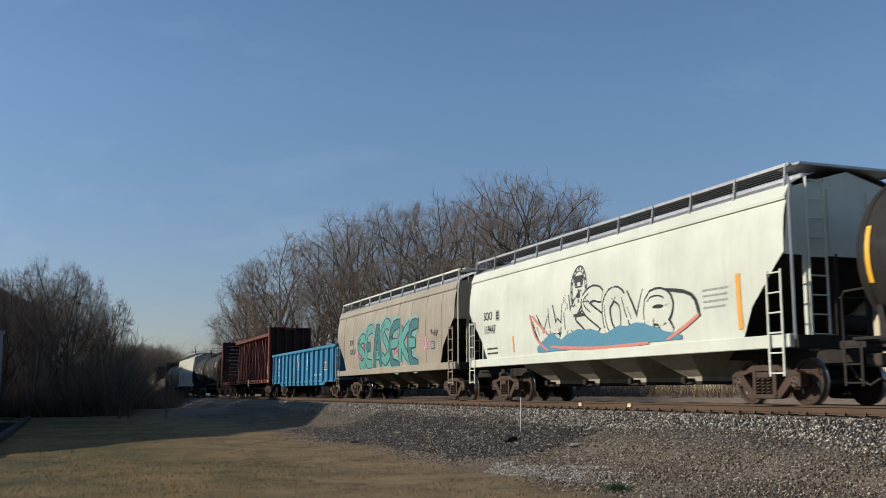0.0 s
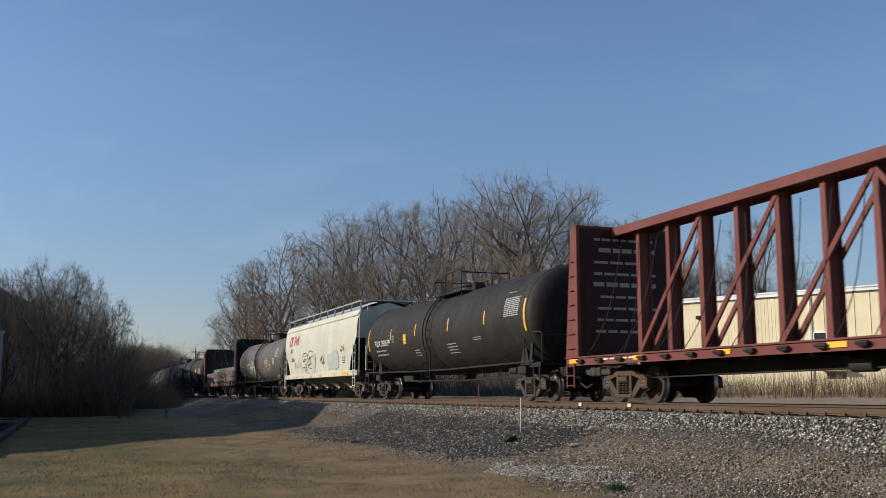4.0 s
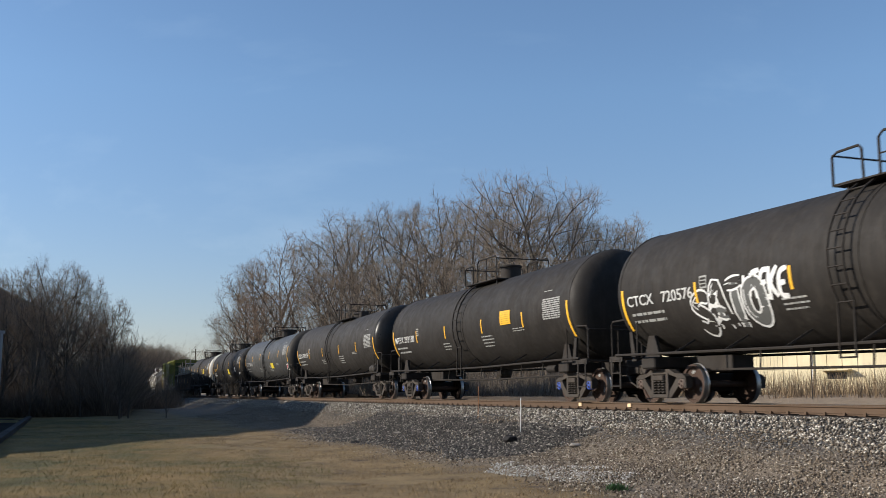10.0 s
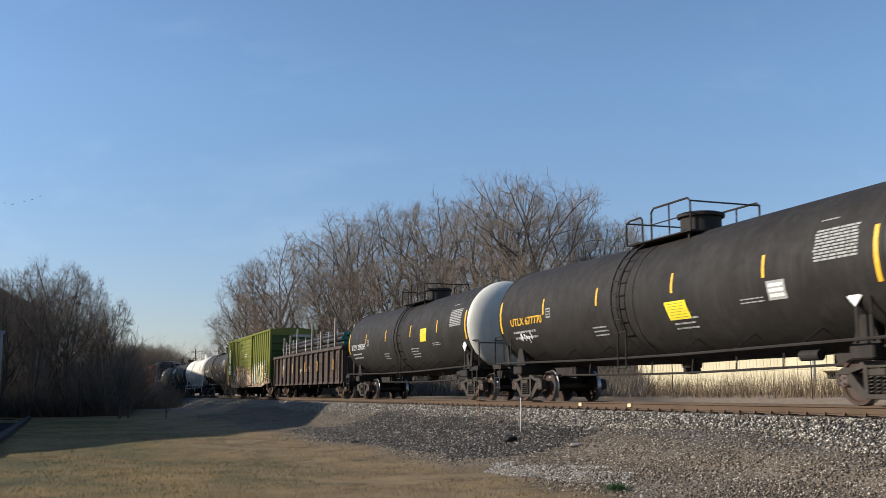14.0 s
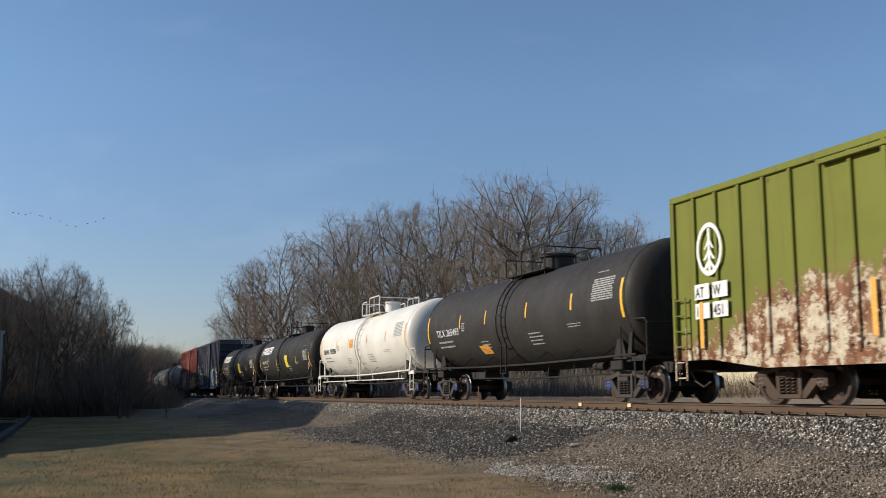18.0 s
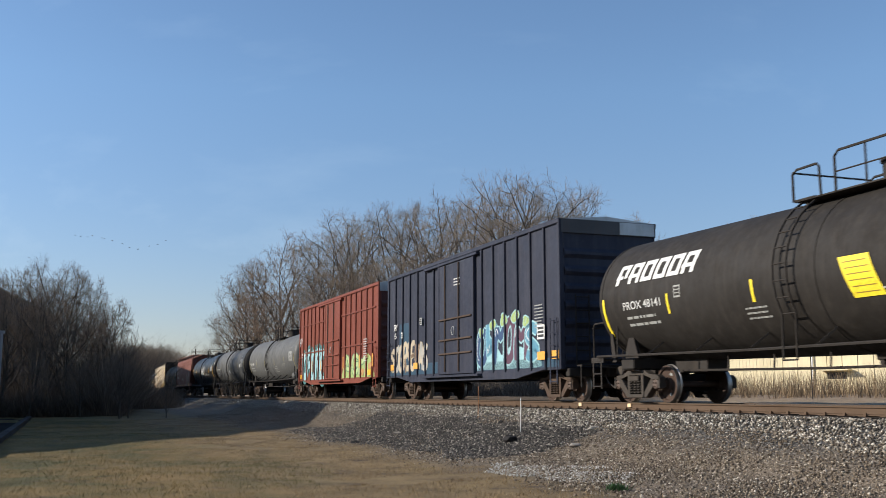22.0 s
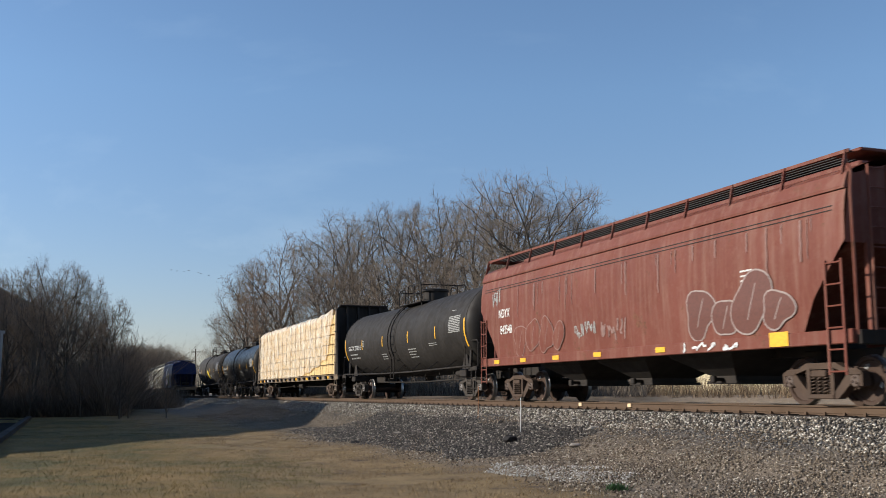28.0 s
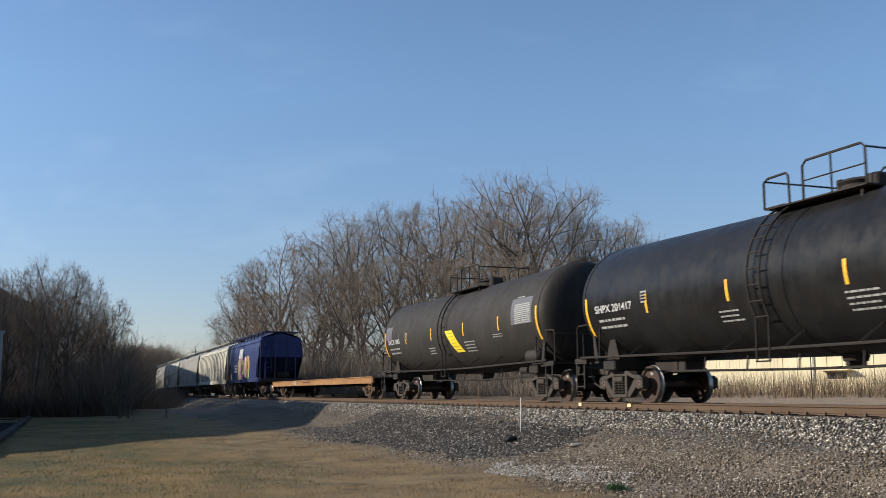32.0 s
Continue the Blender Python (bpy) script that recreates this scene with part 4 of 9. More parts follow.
def smooth_line(pts):
    fine = []
    for a, b in zip(pts, pts[1:]):
        fine += [(a[0] + (b[0] - a[0]) * k / 3, a[1] + (b[1] - a[1]) * k / 3) for k in range(3)]
    fine.append(pts[-1])
    for _ in range(2):
        fine = [fine[0]] + [((a[0] + b[0] * 2 + c[0]) / 4, (a[1] + b[1] * 2 + c[1]) / 4) for a, b, c in zip(fine, fine[1:], fine[2:])] + [fine[-1]]
    return fine


GLYPHS = {"A": "00 16 26 40|12 32", "E": "46 06 00 40|03 33", "G": "45 26 05 01 20 41 43 23", "H": "06 00|46 40|03 43", "K": "06 00|46 03 40", "M": "00 06 23 46 40", "N": "00 06 40 46", "O": "26 05 01 20 41 45 26", "P": "00 06 36 45 44 33 03",
          "R": "00 06 36 45 44 33 03|23 40", "S": "45 26 05 04 42 41 20 01", "T": "06 46|26 20", "U": "06 01 20 41 46", "W": "06 10 24 30 46", "I": "26 20", "Z": "06 46 00 40", "V": "06 20 46", "C": "45 26 05 01 20 41"}


def letter_strokes(word, x0, x1, z0, z1, rng, lean=0.12, swell=0.0):
    """Skeletons of sprayed letters, letter by letter: uneven, leaning and crowding one another."""
    lw, out = (x1 - x0) / len(word), []
    for i, ch in enumerate(word):
        u = (i + 0.5) / len(word)
        top = z1 + swell * (math.sin(u * math.pi) - 0.5) * (z1 - z0) + rng.uniform(-0.08, 0.08) * (z1 - z0)
        bot = z0 + rng.uniform(-0.03, 0.10) * (z1 - z0)
        a, wd = x0 + lw * (i + rng.uniform(0.02, 0.12)), lw * rng.uniform(0.78, 0.98)
        strokes = []
        for run in GLYPHS[ch].split("|"):
            pts = [(int(q[0]) / 4 + rng.uniform(-0.06, 0.06), int(q[1]) / 6 + rng.uniform(-0.05, 0.05)) for q in run.split()]
            strokes.append(smooth_line([(a + wd * p + lean * (top - bot) * (q - 0.5), bot + (top - bot) * q) for p, q in pts]))
        out.append(strokes)
    return out


def spray(side, car, x0, x1, z0, z1, fills, edge, seed, n=6, weight=0.22, halo=None, name="graffiti", label="", word="SEWAROGEN", lean=0.12, swell=0.25, shine=None, lay=0.008):
    """Sprayed letters: fat strokes over a wider outline, with highlights and, where asked, a halo behind them."""
    rng = random.Random(seed)
    W, H = (x1 - x0), (z1 - z0)
    word = (word * 3)[:n]
    letters = letter_strokes(word, x0, x1, z0, z1, rng, lean, swell)
    mats = ([halo] if halo else []) + [edge] + list(fills) + [shine or edge]
    e = 1 if halo else 0
    w = weight * min(H, W / n * 1.6) * 1.25
    rim = min(0.055, 0.13 * w + 0.02)
    root = None
    if halo:
        g, k = Geo(), 0
        for strokes in letters:
            for st in strokes:
                side.ribbon(g, st, w * 1.7 + 0.12, lay + 0.0002 * k, 0)
                k += 1
        lay += 0.0002 * k + 0.001
        root = part(name, g, mats, car, label)
    for i, strokes in enumerate(letters):
        g, f = Geo(), rng.randrange(len(fills))
        for k, st in enumerate(strokes):
            side.ribbon(g, st, w + 2 * rim, lay + 0.0003 * k, e)
        lay += 0.0003 * len(strokes) + 0.0002
        for k, st in enumerate(strokes):
            side.ribbon(g, st, w, lay + 0.0003 * k, e + 1 + (f if k == 0 else (f + k) % len(fills)))
        lay += 0.0003 * len(strokes) + 0.0002
        st = strokes[0]
        side.ribbon(g, [(x - w * 0.22, z + w * 0.1) for x, z in st[len(st) // 5:len(st) // 2]], w * 0.12, lay, len(mats) - 1)
        lay += 0.0003
        if root is None:
            root = part(name, g, mats, car, label)
        else:
            part("sprayed_letter", g, mats, root)
    return root


def wave_band(side, car, x0, x1, z0, z1, mat, seed, off=0.02, name="sprayed_fill", label=""):
    """A sprayed patch with a scalloped upper edge and frayed ends."""
    def at(u, v):
        x = x0 + (x1 - x0) * u
        top = z0 + (z1 - z0) * (0.55 + 0.35 * abs(math.sin(u * 9.0 + seed)) + 0.2 * noise.noise((u * 14, seed, 0.5))) * min(1.0, 6 * u + 0.25, 6 * (1 - u) + 0.25)
        bot = z0 - 0.05 * (z1 - z0) * noise.noise((u * 9, seed, 3.5))
        return side.at(x, bot + (top - bot) * v, off)
    return part(name, Geo().grid(at, 70, 5), mat, car, label)


def bubbles(side, car, shapes, fill, edge, rim=0.05, off=0.010, name="graffiti", label=""):
    """Bubble letters: closed rounded outlines filled with one paint, each with a rim. Each shape: (x, z, width, height, lobes, seed)."""
    root = None
    for i, (x, z, w, h, lobes, seed) in enumerate(shapes):
        def rim_at(a, grow):
            r = 1 + 0.16 * math.sin(lobes * a + seed) + 0.05 * math.sin((lobes + 2) * a + 2 * seed)
            lean = 0.18 * math.sin(a) * h / 2
            return x + (w / 2 * r + grow) * math.cos(a) + lean, z + (h / 2 * r + grow) * math.sin(a)
        g = Geo()
        for mat, grow, lift in ((0, rim, 0.0), (1, 0.0, 0.003)):
            o = off + 0.007 * i + lift
            rings = []
            for k in (0.02, 0.35, 0.7, 1.0):
                rings.append([side.at(x + (p - x) * k, z + (q - z) * k, o) for p, q in (rim_at(2 * math.pi * j / 26, grow) for j in range(26))])
            g.add([p for r in rings for p in r], [(r * 26 + j, r * 26 + (j + 1) % 26, r * 26 + 26 + (j + 1) % 26, r * 26 + 26 + j) for r in range(3) for j in range(26)], mat)
        side.ribbon(g, smooth_line([(x - w * 0.12, z - h * 0.28), (x + w * 0.02, z + h * 0.02), (x + w * 0.16, z + h * 0.30)]), rim * 0.7, off + 0.007 * i + 0.005, 0)
        if root is None:
            root = part(name, g, [edge, fill], car, label)
        else:
            part("sprayed_letter", g, [edge, fill], root)
    return root


def scrawl(side, car, x, z, w, h, mat, seed, n=5, t=0.035):
    """A quick thin tag."""
    rng = random.Random(seed)
    g = Geo()
    for i in range(n):
        a = x + w * i / n
        pts = [(a + w / n * rng.uniform(-0.1, 1.1), z + h * rng.random()) for _ in range(5)]
        fine = []
        for p, q in zip(pts, pts[1:]):
            fine += [(p[0] + (q[0] - p[0]) * k / 3, p[1] + (q[1] - p[1]) * k / 3) for k in range(3)]
        fine = [fine[0]] + [((p[0] + q[0] + r[0]) / 3, (p[1] + q[1] + r[1]) / 3) for p, q, r in zip(fine, fine[1:], fine[2:])] + [fine[-1]]
        side.ribbon(g, fine, t, 0.009 + 0.0004 * i)
    return part("graffiti_tag", g, mat, car)


def reflectors(side, car, xs, z, w, h, mat=YELLOW):
    g0 = None
    for x in xs:
        g = Geo()
        side.plate(g, x - w / 2, x + w / 2, z - h / 2, z + h / 2, 0.009, nz=4)
        part("reflector", g, mat, car)


def ladder(car, x, y, z0, z1, mat, w=0.42, rungs=None, along="x", r=0.018, name="ladder"):
    g = Geo()
    n = rungs or max(2, int((z1 - z0) / 0.36))
    d = (w / 2, 0) if along == "x" else (0, w / 2)
    for k in (1, -1):
        g.beam((x + k * d[0], y + k * d[1], z0), (x + k * d[0], y + k * d[1], z1), 0.05, 0.02)
    for i in range(n):
        z = z0 + 0.06 + (z1 - z0 - 0.12) * i / (n - 1)
        g.tube([(x - d[0], y - d[1], z), (x + d[0], y + d[1], z)], r, 6)
    return part(name, g, mat, car)


# ---- tank cars ----
PANEL_INK = plain("faded_brown_ink", (0.30, 0.20, 0.03))


def tank_car(s_front, s_rear, shell, heads, label, rad=1.57, zc=2.62, top="drum", mark="", mark_mat=PALEM, mark_off=0.4, mark_z=2.30, mark_h=0.29, stripes=(2.33, 3.65, 4.87), trim=FRAME_BLACK, stripe=YELLOW, seam=None,
             panel=None, lad=-0.4, bog=("dark", "brown"), seed=1, brand=None, grid=True, band=False, shift=0.15, extra=None, low=0.0):
    spacing = s_rear - s_front
    L = spacing + 3.5
    car, half = new_car("tank_car", label, "tank car", s_front, s_rear, L, bog, shift)
    cyl, dip = L / 2 - 0.86, 0.09
    mark_x = -cyl + 0.2 + mark_off
    zc_at = lambda x: zc - dip * (1 - min(1, abs(x) / cyl))
    side = Side(lambda x, z: math.sqrt(max(0.02, rad ** 2 - (z - zc_at(x)) ** 2)))
    n = 48

    def ring(x, r, dz=0.0):
        return [(x, r * math.sin(2 * math.pi * j / n), zc_at(x) + dz + r * math.cos(2 * math.pi * j / n)) for j in range(n)]

    xs = [-cyl + 2 * cyl * i / 16 for i in range(17)]
    g = Geo()
    v = [p for x in xs for p in ring(x, rad)]
    g.add(v, [(i * n + j, i * n + (j + 1) % n, i * n + n + (j + 1) % n, i * n + n + j) for i in range(16) for j in range(n)])
    part("tank_shell", g, shell, car, smooth=True)
    for k, hm in ((-1, heads[0]), (1, heads[1])):
        g = Geo()
        prof = [(math.sin(a) * 0.55, math.cos(a) ** 0.82 if a < 1.5 else 0.0) for a in np.linspace(0, math.pi / 2, 11)]
        vv = [p for dx, f in prof for p in ring(k * cyl, rad * f + 0.002)]
        vv = [(x + k * prof[i // n][0], y, z) for i, (x, y, z) in enumerate(vv)]
        ff = [(i * n + j, i * n + (j + 1) % n, i * n + n + (j + 1) % n, i * n + n + j) for i in range(10) for j in range(n)]
        g.add(vv, ff if k > 0 else [tuple(reversed(q)) for q in ff])
        part("tank_head", g, hm, car, smooth=True)
    for x in (seam if seam is not None else (-cyl + 0.05, 0.0, cyl - 0.05)):
        g = Geo()
        w = 0.14 if band and x < 0.2 else 0.035
        prof = [(x - w, rad), (x - w, rad + 0.012), (x + w, rad + 0.012), (x + w, rad)]
        vv = [p for a, r in prof for p in ring(a, r)]
        g.add(vv, [(i * n + j, i * n + (j + 1) % n, i * n + n + (j + 1) % n, i * n + n + j) for i in range(3) for j in range(n)])
        part("shell_seam", g, band if band and x < 0.2 else shell, car, smooth=True)
    # stub sills, bolsters and end platforms
    for k in (1, -1):
        a, b = sorted((k * (half - 1.9), k * (L / 2)))
        part("stub_sill", Geo().box(a, b, -0.3, 0.3, 0.74, 1.12, 0.02), FRAME_BLACK, car)
        part("bolster", Geo().box(k * half - 0.3, k * half + 0.3, -1.35, 1.35, 0.82, 1.10, 0.03).prism([(k * half - 0.34, 1.1), (k * half + 0.34, 1.1), (k * half + 0.12, 1.62), (k * half - 0.12, 1.62)], -1.22, -1.14).prism([(k * half - 0.34, 1.1), (k * half + 0.34, 1.1), (k * half + 0.12, 1.62), (k * half - 0.12, 1.62)], 1.14, 1.22), FRAME_BLACK, car)
        e = k * (L / 2)
        a, b = sorted((e - k * 0.75, e - k * 0.12))
        part("end_platform", Geo().box(a, b, -1.45, 1.45, 1.08, 1.13, 0.008).box(a, b, -1.47, -1.41, 1.02, 1.16), trim, car)
        ladder(car, e - k * 0.42, -1.46, 0.35, 1.12, trim, 0.42, 3, name="sill_step")
        for y in (-1.4, 1.4):
            x1 = e - k * 0.15
            x2 = e - k * 1.35
            pts = [(x1, y, 1.1), (x1, y, 1.95), (x1 - k * 0.06, y, 2.05), (x2, y, 2.08), (x2 - k * 0.05, y, 2.0), (x2 - k * 0.02, y, 1.12)]
            part("end_handrail", Geo().tube(pts, 0.024, 6), trim, car, smooth=True)
        part("end_rail", Geo().tube([(e - k * 0.1, -1.4, 1.95), (e - k * 0.1, -0.5, 1.95), (e - k * 0.1, 0.5, 1.95), (e - k * 0.1, 1.4, 1.95)], 0.02, 6).tube([(e - k * 0.1, -0.5, 1.1), (e - k * 0.1, -0.5, 1.95)], 0.02, 6), trim, car)
        g = Geo()
        g.prism([(k * (cyl - 0.35), 1.02), (k * (cyl - 0.15), 1.02), (k * (cyl - 0.05), 1.75), (k * (cyl - 0.18), 1.75)][::k], -1.34, -1.28)
        part("end_bracket", g, trim, car)
    # running pipe with its brackets along the side
    for y in (-1.50, 1.50):
        part("side_handrail", Geo().tube([(-L / 2 + 0.5, y, 1.18), (-2, y, 1.10), (2, y, 1.10), (L / 2 - 0.5, y, 1.18)], 0.032, 6), trim, car)
    for i in range(7):
        x = -6 + 2.0 * i
        g = Geo()
        g.beam((x - 0.10, -1.49, 1.12), (x + 0.10, -side.fn(x, 1.45) - 0.012, 1.45), 0.05, 0.04)
        part("rail_bracket", g, trim, car)
    g = Geo().tube([(-half + 1.2, -0.5, 0.78), (-1, -0.5, 0.72), (1, -0.5, 0.72), (half - 1.2, -0.5, 0.78)], 0.028, 6)
    for x in (-4.2, -2.6, -0.9, 0.9, 2.6, 4.2):
        g.beam((x, -0.5, 0.74), (x, -0.45, 1.2), 0.03, 0.03)
    part("brake_pipe", g, FRAME_BLACK, car)
    g = Geo().turned([(0.70, 0.0), (0.70, 0.09), (0.80, 0.11), (0.86, 0.24), (1.14, 0.30)], (0.15, 0, 0), "z", 16).turned([(-0.22, 0.06), (0.22, 0.06)], (0.15, 0, 0.80), "y", 10)
    part("bottom_outlet", g, FRAME_BLACK, car)
    part("brake_cylinder", Geo().turned([(-0.32, 0.0), (-0.30, 0.11), (0.26, 0.11), (0.28, 0.0)], (half - 2.2, -0.55, 0.98), "x", 14), trim, car)
    if seed % 3 == 0:
        part("air_reservoir", Geo().turned([(-0.5, 0.0), (-0.46, 0.15), (-0.4, 0.2), (0.4, 0.2), (0.46, 0.15), (0.5, 0.0)], (cyl - 0.9, -1.22, 1.36), "x", 16), shell, car, smooth=True)
    # ladder that follows the shell
    g = Geo()
    zl = zc_at(lad)
    arc = [(-(rad + 0.14) * math.sin(a), zl + (rad + 0.14) * math.cos(a)) for a in np.linspace(0.5, 2.05, 9)]
    arc.append((-1.53, 0.86))
    for k in (0.20, -0.20):
        g.tube([(lad + k, y, z) for y, z in arc], 0.024, 6)
    for y, z in arc[::1]:
        g.tube([(lad - 0.22, y, z), (lad + 0.22, y, z)], 0.017, 5)
    part("side_ladder", g, trim, car, smooth=True)
    # manway, platform and guard rails on top
    zt = zc_at(0) + rad
    g = Geo()
    if top == "drum":
        g.turned([(zt - 0.15, 0.50), (zt + 0.40, 0.50), (zt + 0.42, 0.58), (zt + 0.50, 0.58), (zt + 0.53, 0.5), (zt + 0.53, 0.0)], (0.75, 0, 0), "z", 24)
    elif top == "cup":
        g.turned([(zt - 0.15, 0.36), (zt + 0.42, 0.36), (zt + 0.44, 0.40), (zt + 0.50, 0.40), (zt + 0.50, 0.0)], (0.75, 0, 0), "z", 24)
    else:
        g.turned([(zt - 0.15, 0.42), (zt + 0.16, 0.42), (zt + 0.22, 0.48), (zt + 0.28, 0.40), (zt + 0.30, 0.0)], (0.6, 0, 0), "z", 20).box(0.9, 1.25, -0.25, 0.2, zt - 0.05, zt + 0.32, 0.04).turned([(zt, 0.09), (zt + 0.42, 0.09), (zt + 0.45, 0.0)], (-0.1, 0.1, 0), "z", 10)
    part("manway", g, trim if top != "drum" or trim != FRAME_BLACK else FRAME_BLACK, car, smooth=True)
    g = Geo().box(-1.15, 1.75, -0.98, -0.42, zt - 0.09, zt - 0.06, 0.0).box(-1.15, 1.75, 0.42, 0.98, zt - 0.08, zt - 0.04, 0.008).box(-1.15, -0.55, -0.98, 0.98, zt - 0.079, zt - 0.042, 0.0)
    for x in (-0.9, 1.5):
        for y in (-0.85, 0.85):
            g.beam((x, y, zt - 0.42), (x, y, zt - 0.06), 0.05, 0.05)
    part("top_platform", g, trim, car)
    z1 = zt + 0.62
    for y in (-0.98, 0.98):
        pts = [(-1.15, y, zt - 0.08), (-1.15, y, z1 - 0.14), (-1.02, y, z1 - 0.06), (-0.45, y, z1 - 0.05), (-0.38, y, z1 - 0.12), (-0.36, y, zt - 0.08)]
        part("guard_rail", Geo().tube(pts, 0.026, 6), trim, car, smooth=True)
        pts = [(0.05, y, zt - 0.08), (0.05, y, z1 - 0.02), (0.16, y, z1 + 0.08), (1.65, y, z1 + 0.08), (1.75, y, z1), (1.75, y, zt - 0.08)]
        hoop = part("guard_rail", Geo().tube(pts, 0.026, 6), trim, car, smooth=True)
        part("rail_post", Geo().tube([(0.85, y, zt - 0.08), (0.85, y, z1 + 0.08)], 0.02, 6), trim, hoop)
        part("mid_rail", Geo().tube([(0.05, y, zt + 0.3), (1.75, y, zt + 0.3)], 0.016, 5), trim, hoop)
    part("cross_rail", Geo().tube([(-1.15, -0.98, z1 - 0.1), (-1.15, 0.98, z1 - 0.1)], 0.022, 6), trim, car)
    part("cross_rail", Geo().tube([(1.75, -0.98, z1), (1.75, 0.98, z1)], 0.022, 6), trim, car)
    # markings
    for k in (-1, 1):
        g = Geo()
        side.plate(g, k * (cyl - 0.16) - 0.055, k * (cyl - 0.16) + 0.055, zc - 0.50 - low, zc + 0.50 - low, 0.013, nz=12)
        part("reflector", g, stripe, car)
    step = (2 * cyl - 0.3) / 6
    end = mark_x + 2.0
    if mark:
        num = writing(side, car, mark, mark_x, mark_z, mark_h * 0.84, mark_mat, 0.013, 1.22, name="car_number")
        end = max(v.co.x for v in num.data.vertices)
        bars(side, car, mark_x + 0.1, mark_z - 0.12, 1.7, 0.34, 2, GREYW, seed * 7 + 1)
    reflectors(side, car, [max(end + 0.12, -cyl + 0.15 + step * 1.12)] + [-cyl + 0.15 + step * i for i in stripes], zc + 0.12 - 0.9 * low, 0.085, 0.46, stripe)
    dim = GREYW
    if grid:
        grid_panel(side, car, cyl - 1.75, zc + 0.02 - 0.9 * low, 1.15, 0.62, GREYW)
    boxed_mark(side, car, max(mark_x + 2.3, end + 0.3), zc - 0.22, 0.26, 0.28, dim, shell if dim != DARKM else WHITE)
    bars(side, car, 1.6, zc - 0.55, 1.0, 0.42, 4, dim, seed * 7 + 2)
    bars(side, car, 4.2, zc - 0.45, 0.9, 0.14, 2, dim, seed * 7 + 3)
    bars(side, car, -2.2, zc - 0.62, 0.8, 0.3, 3, dim, seed * 7 + 4)
    bars(side, car, cyl - 1.7, zc + 0.84 - 0.8 * low, 0.6, 0.07, 1, dim, seed * 7 + 5)
    if panel:
        px, pz, pw, ph, pm, sl = panel
        g = Geo()
        side.plate(g, px, px + pw, pz, pz + ph, 0.014, sl, 2, 6)
        pn = part("warning_panel", g, pm, car)
        g = Geo()
        for r in range(6):
            side.plate(g, px + pw * 0.12 + sl * (0.12 + 0.15 * r), px + pw * 0.88 + sl * (0.12 + 0.15 * r), pz + ph * (0.1 + 0.15 * r), pz + ph * (0.122 + 0.15 * r), 0.019, nz=1)
        part("panel_lines", g, PANEL_INK if pm != ORANGE else REDM, pn)["kind"] = "stuff"
    if extra:
        extra(car, side, cyl, half)
    return car


def placard(car, x, y, z, mat=WHITE, inner=REDM):
    g = Geo().prism([(x - 0.2, z), (x, z + 0.2), (x + 0.2, z), (x, z - 0.2)], y, y + 0.01)
    p = part("hazard_placard", g, mat, car)
    part("placard_face", Geo().prism([(x - 0.15, z), (x, z + 0.15), (x + 0.15, z), (x, z - 0.15)], y - 0.008, y - 0.003), inner, p)
    part("placard_post", Geo().box(x - 0.03, x + 0.03, y + 0.012, y + 0.03, 1.1, z, 0.0), FRAME_BLACK, car)


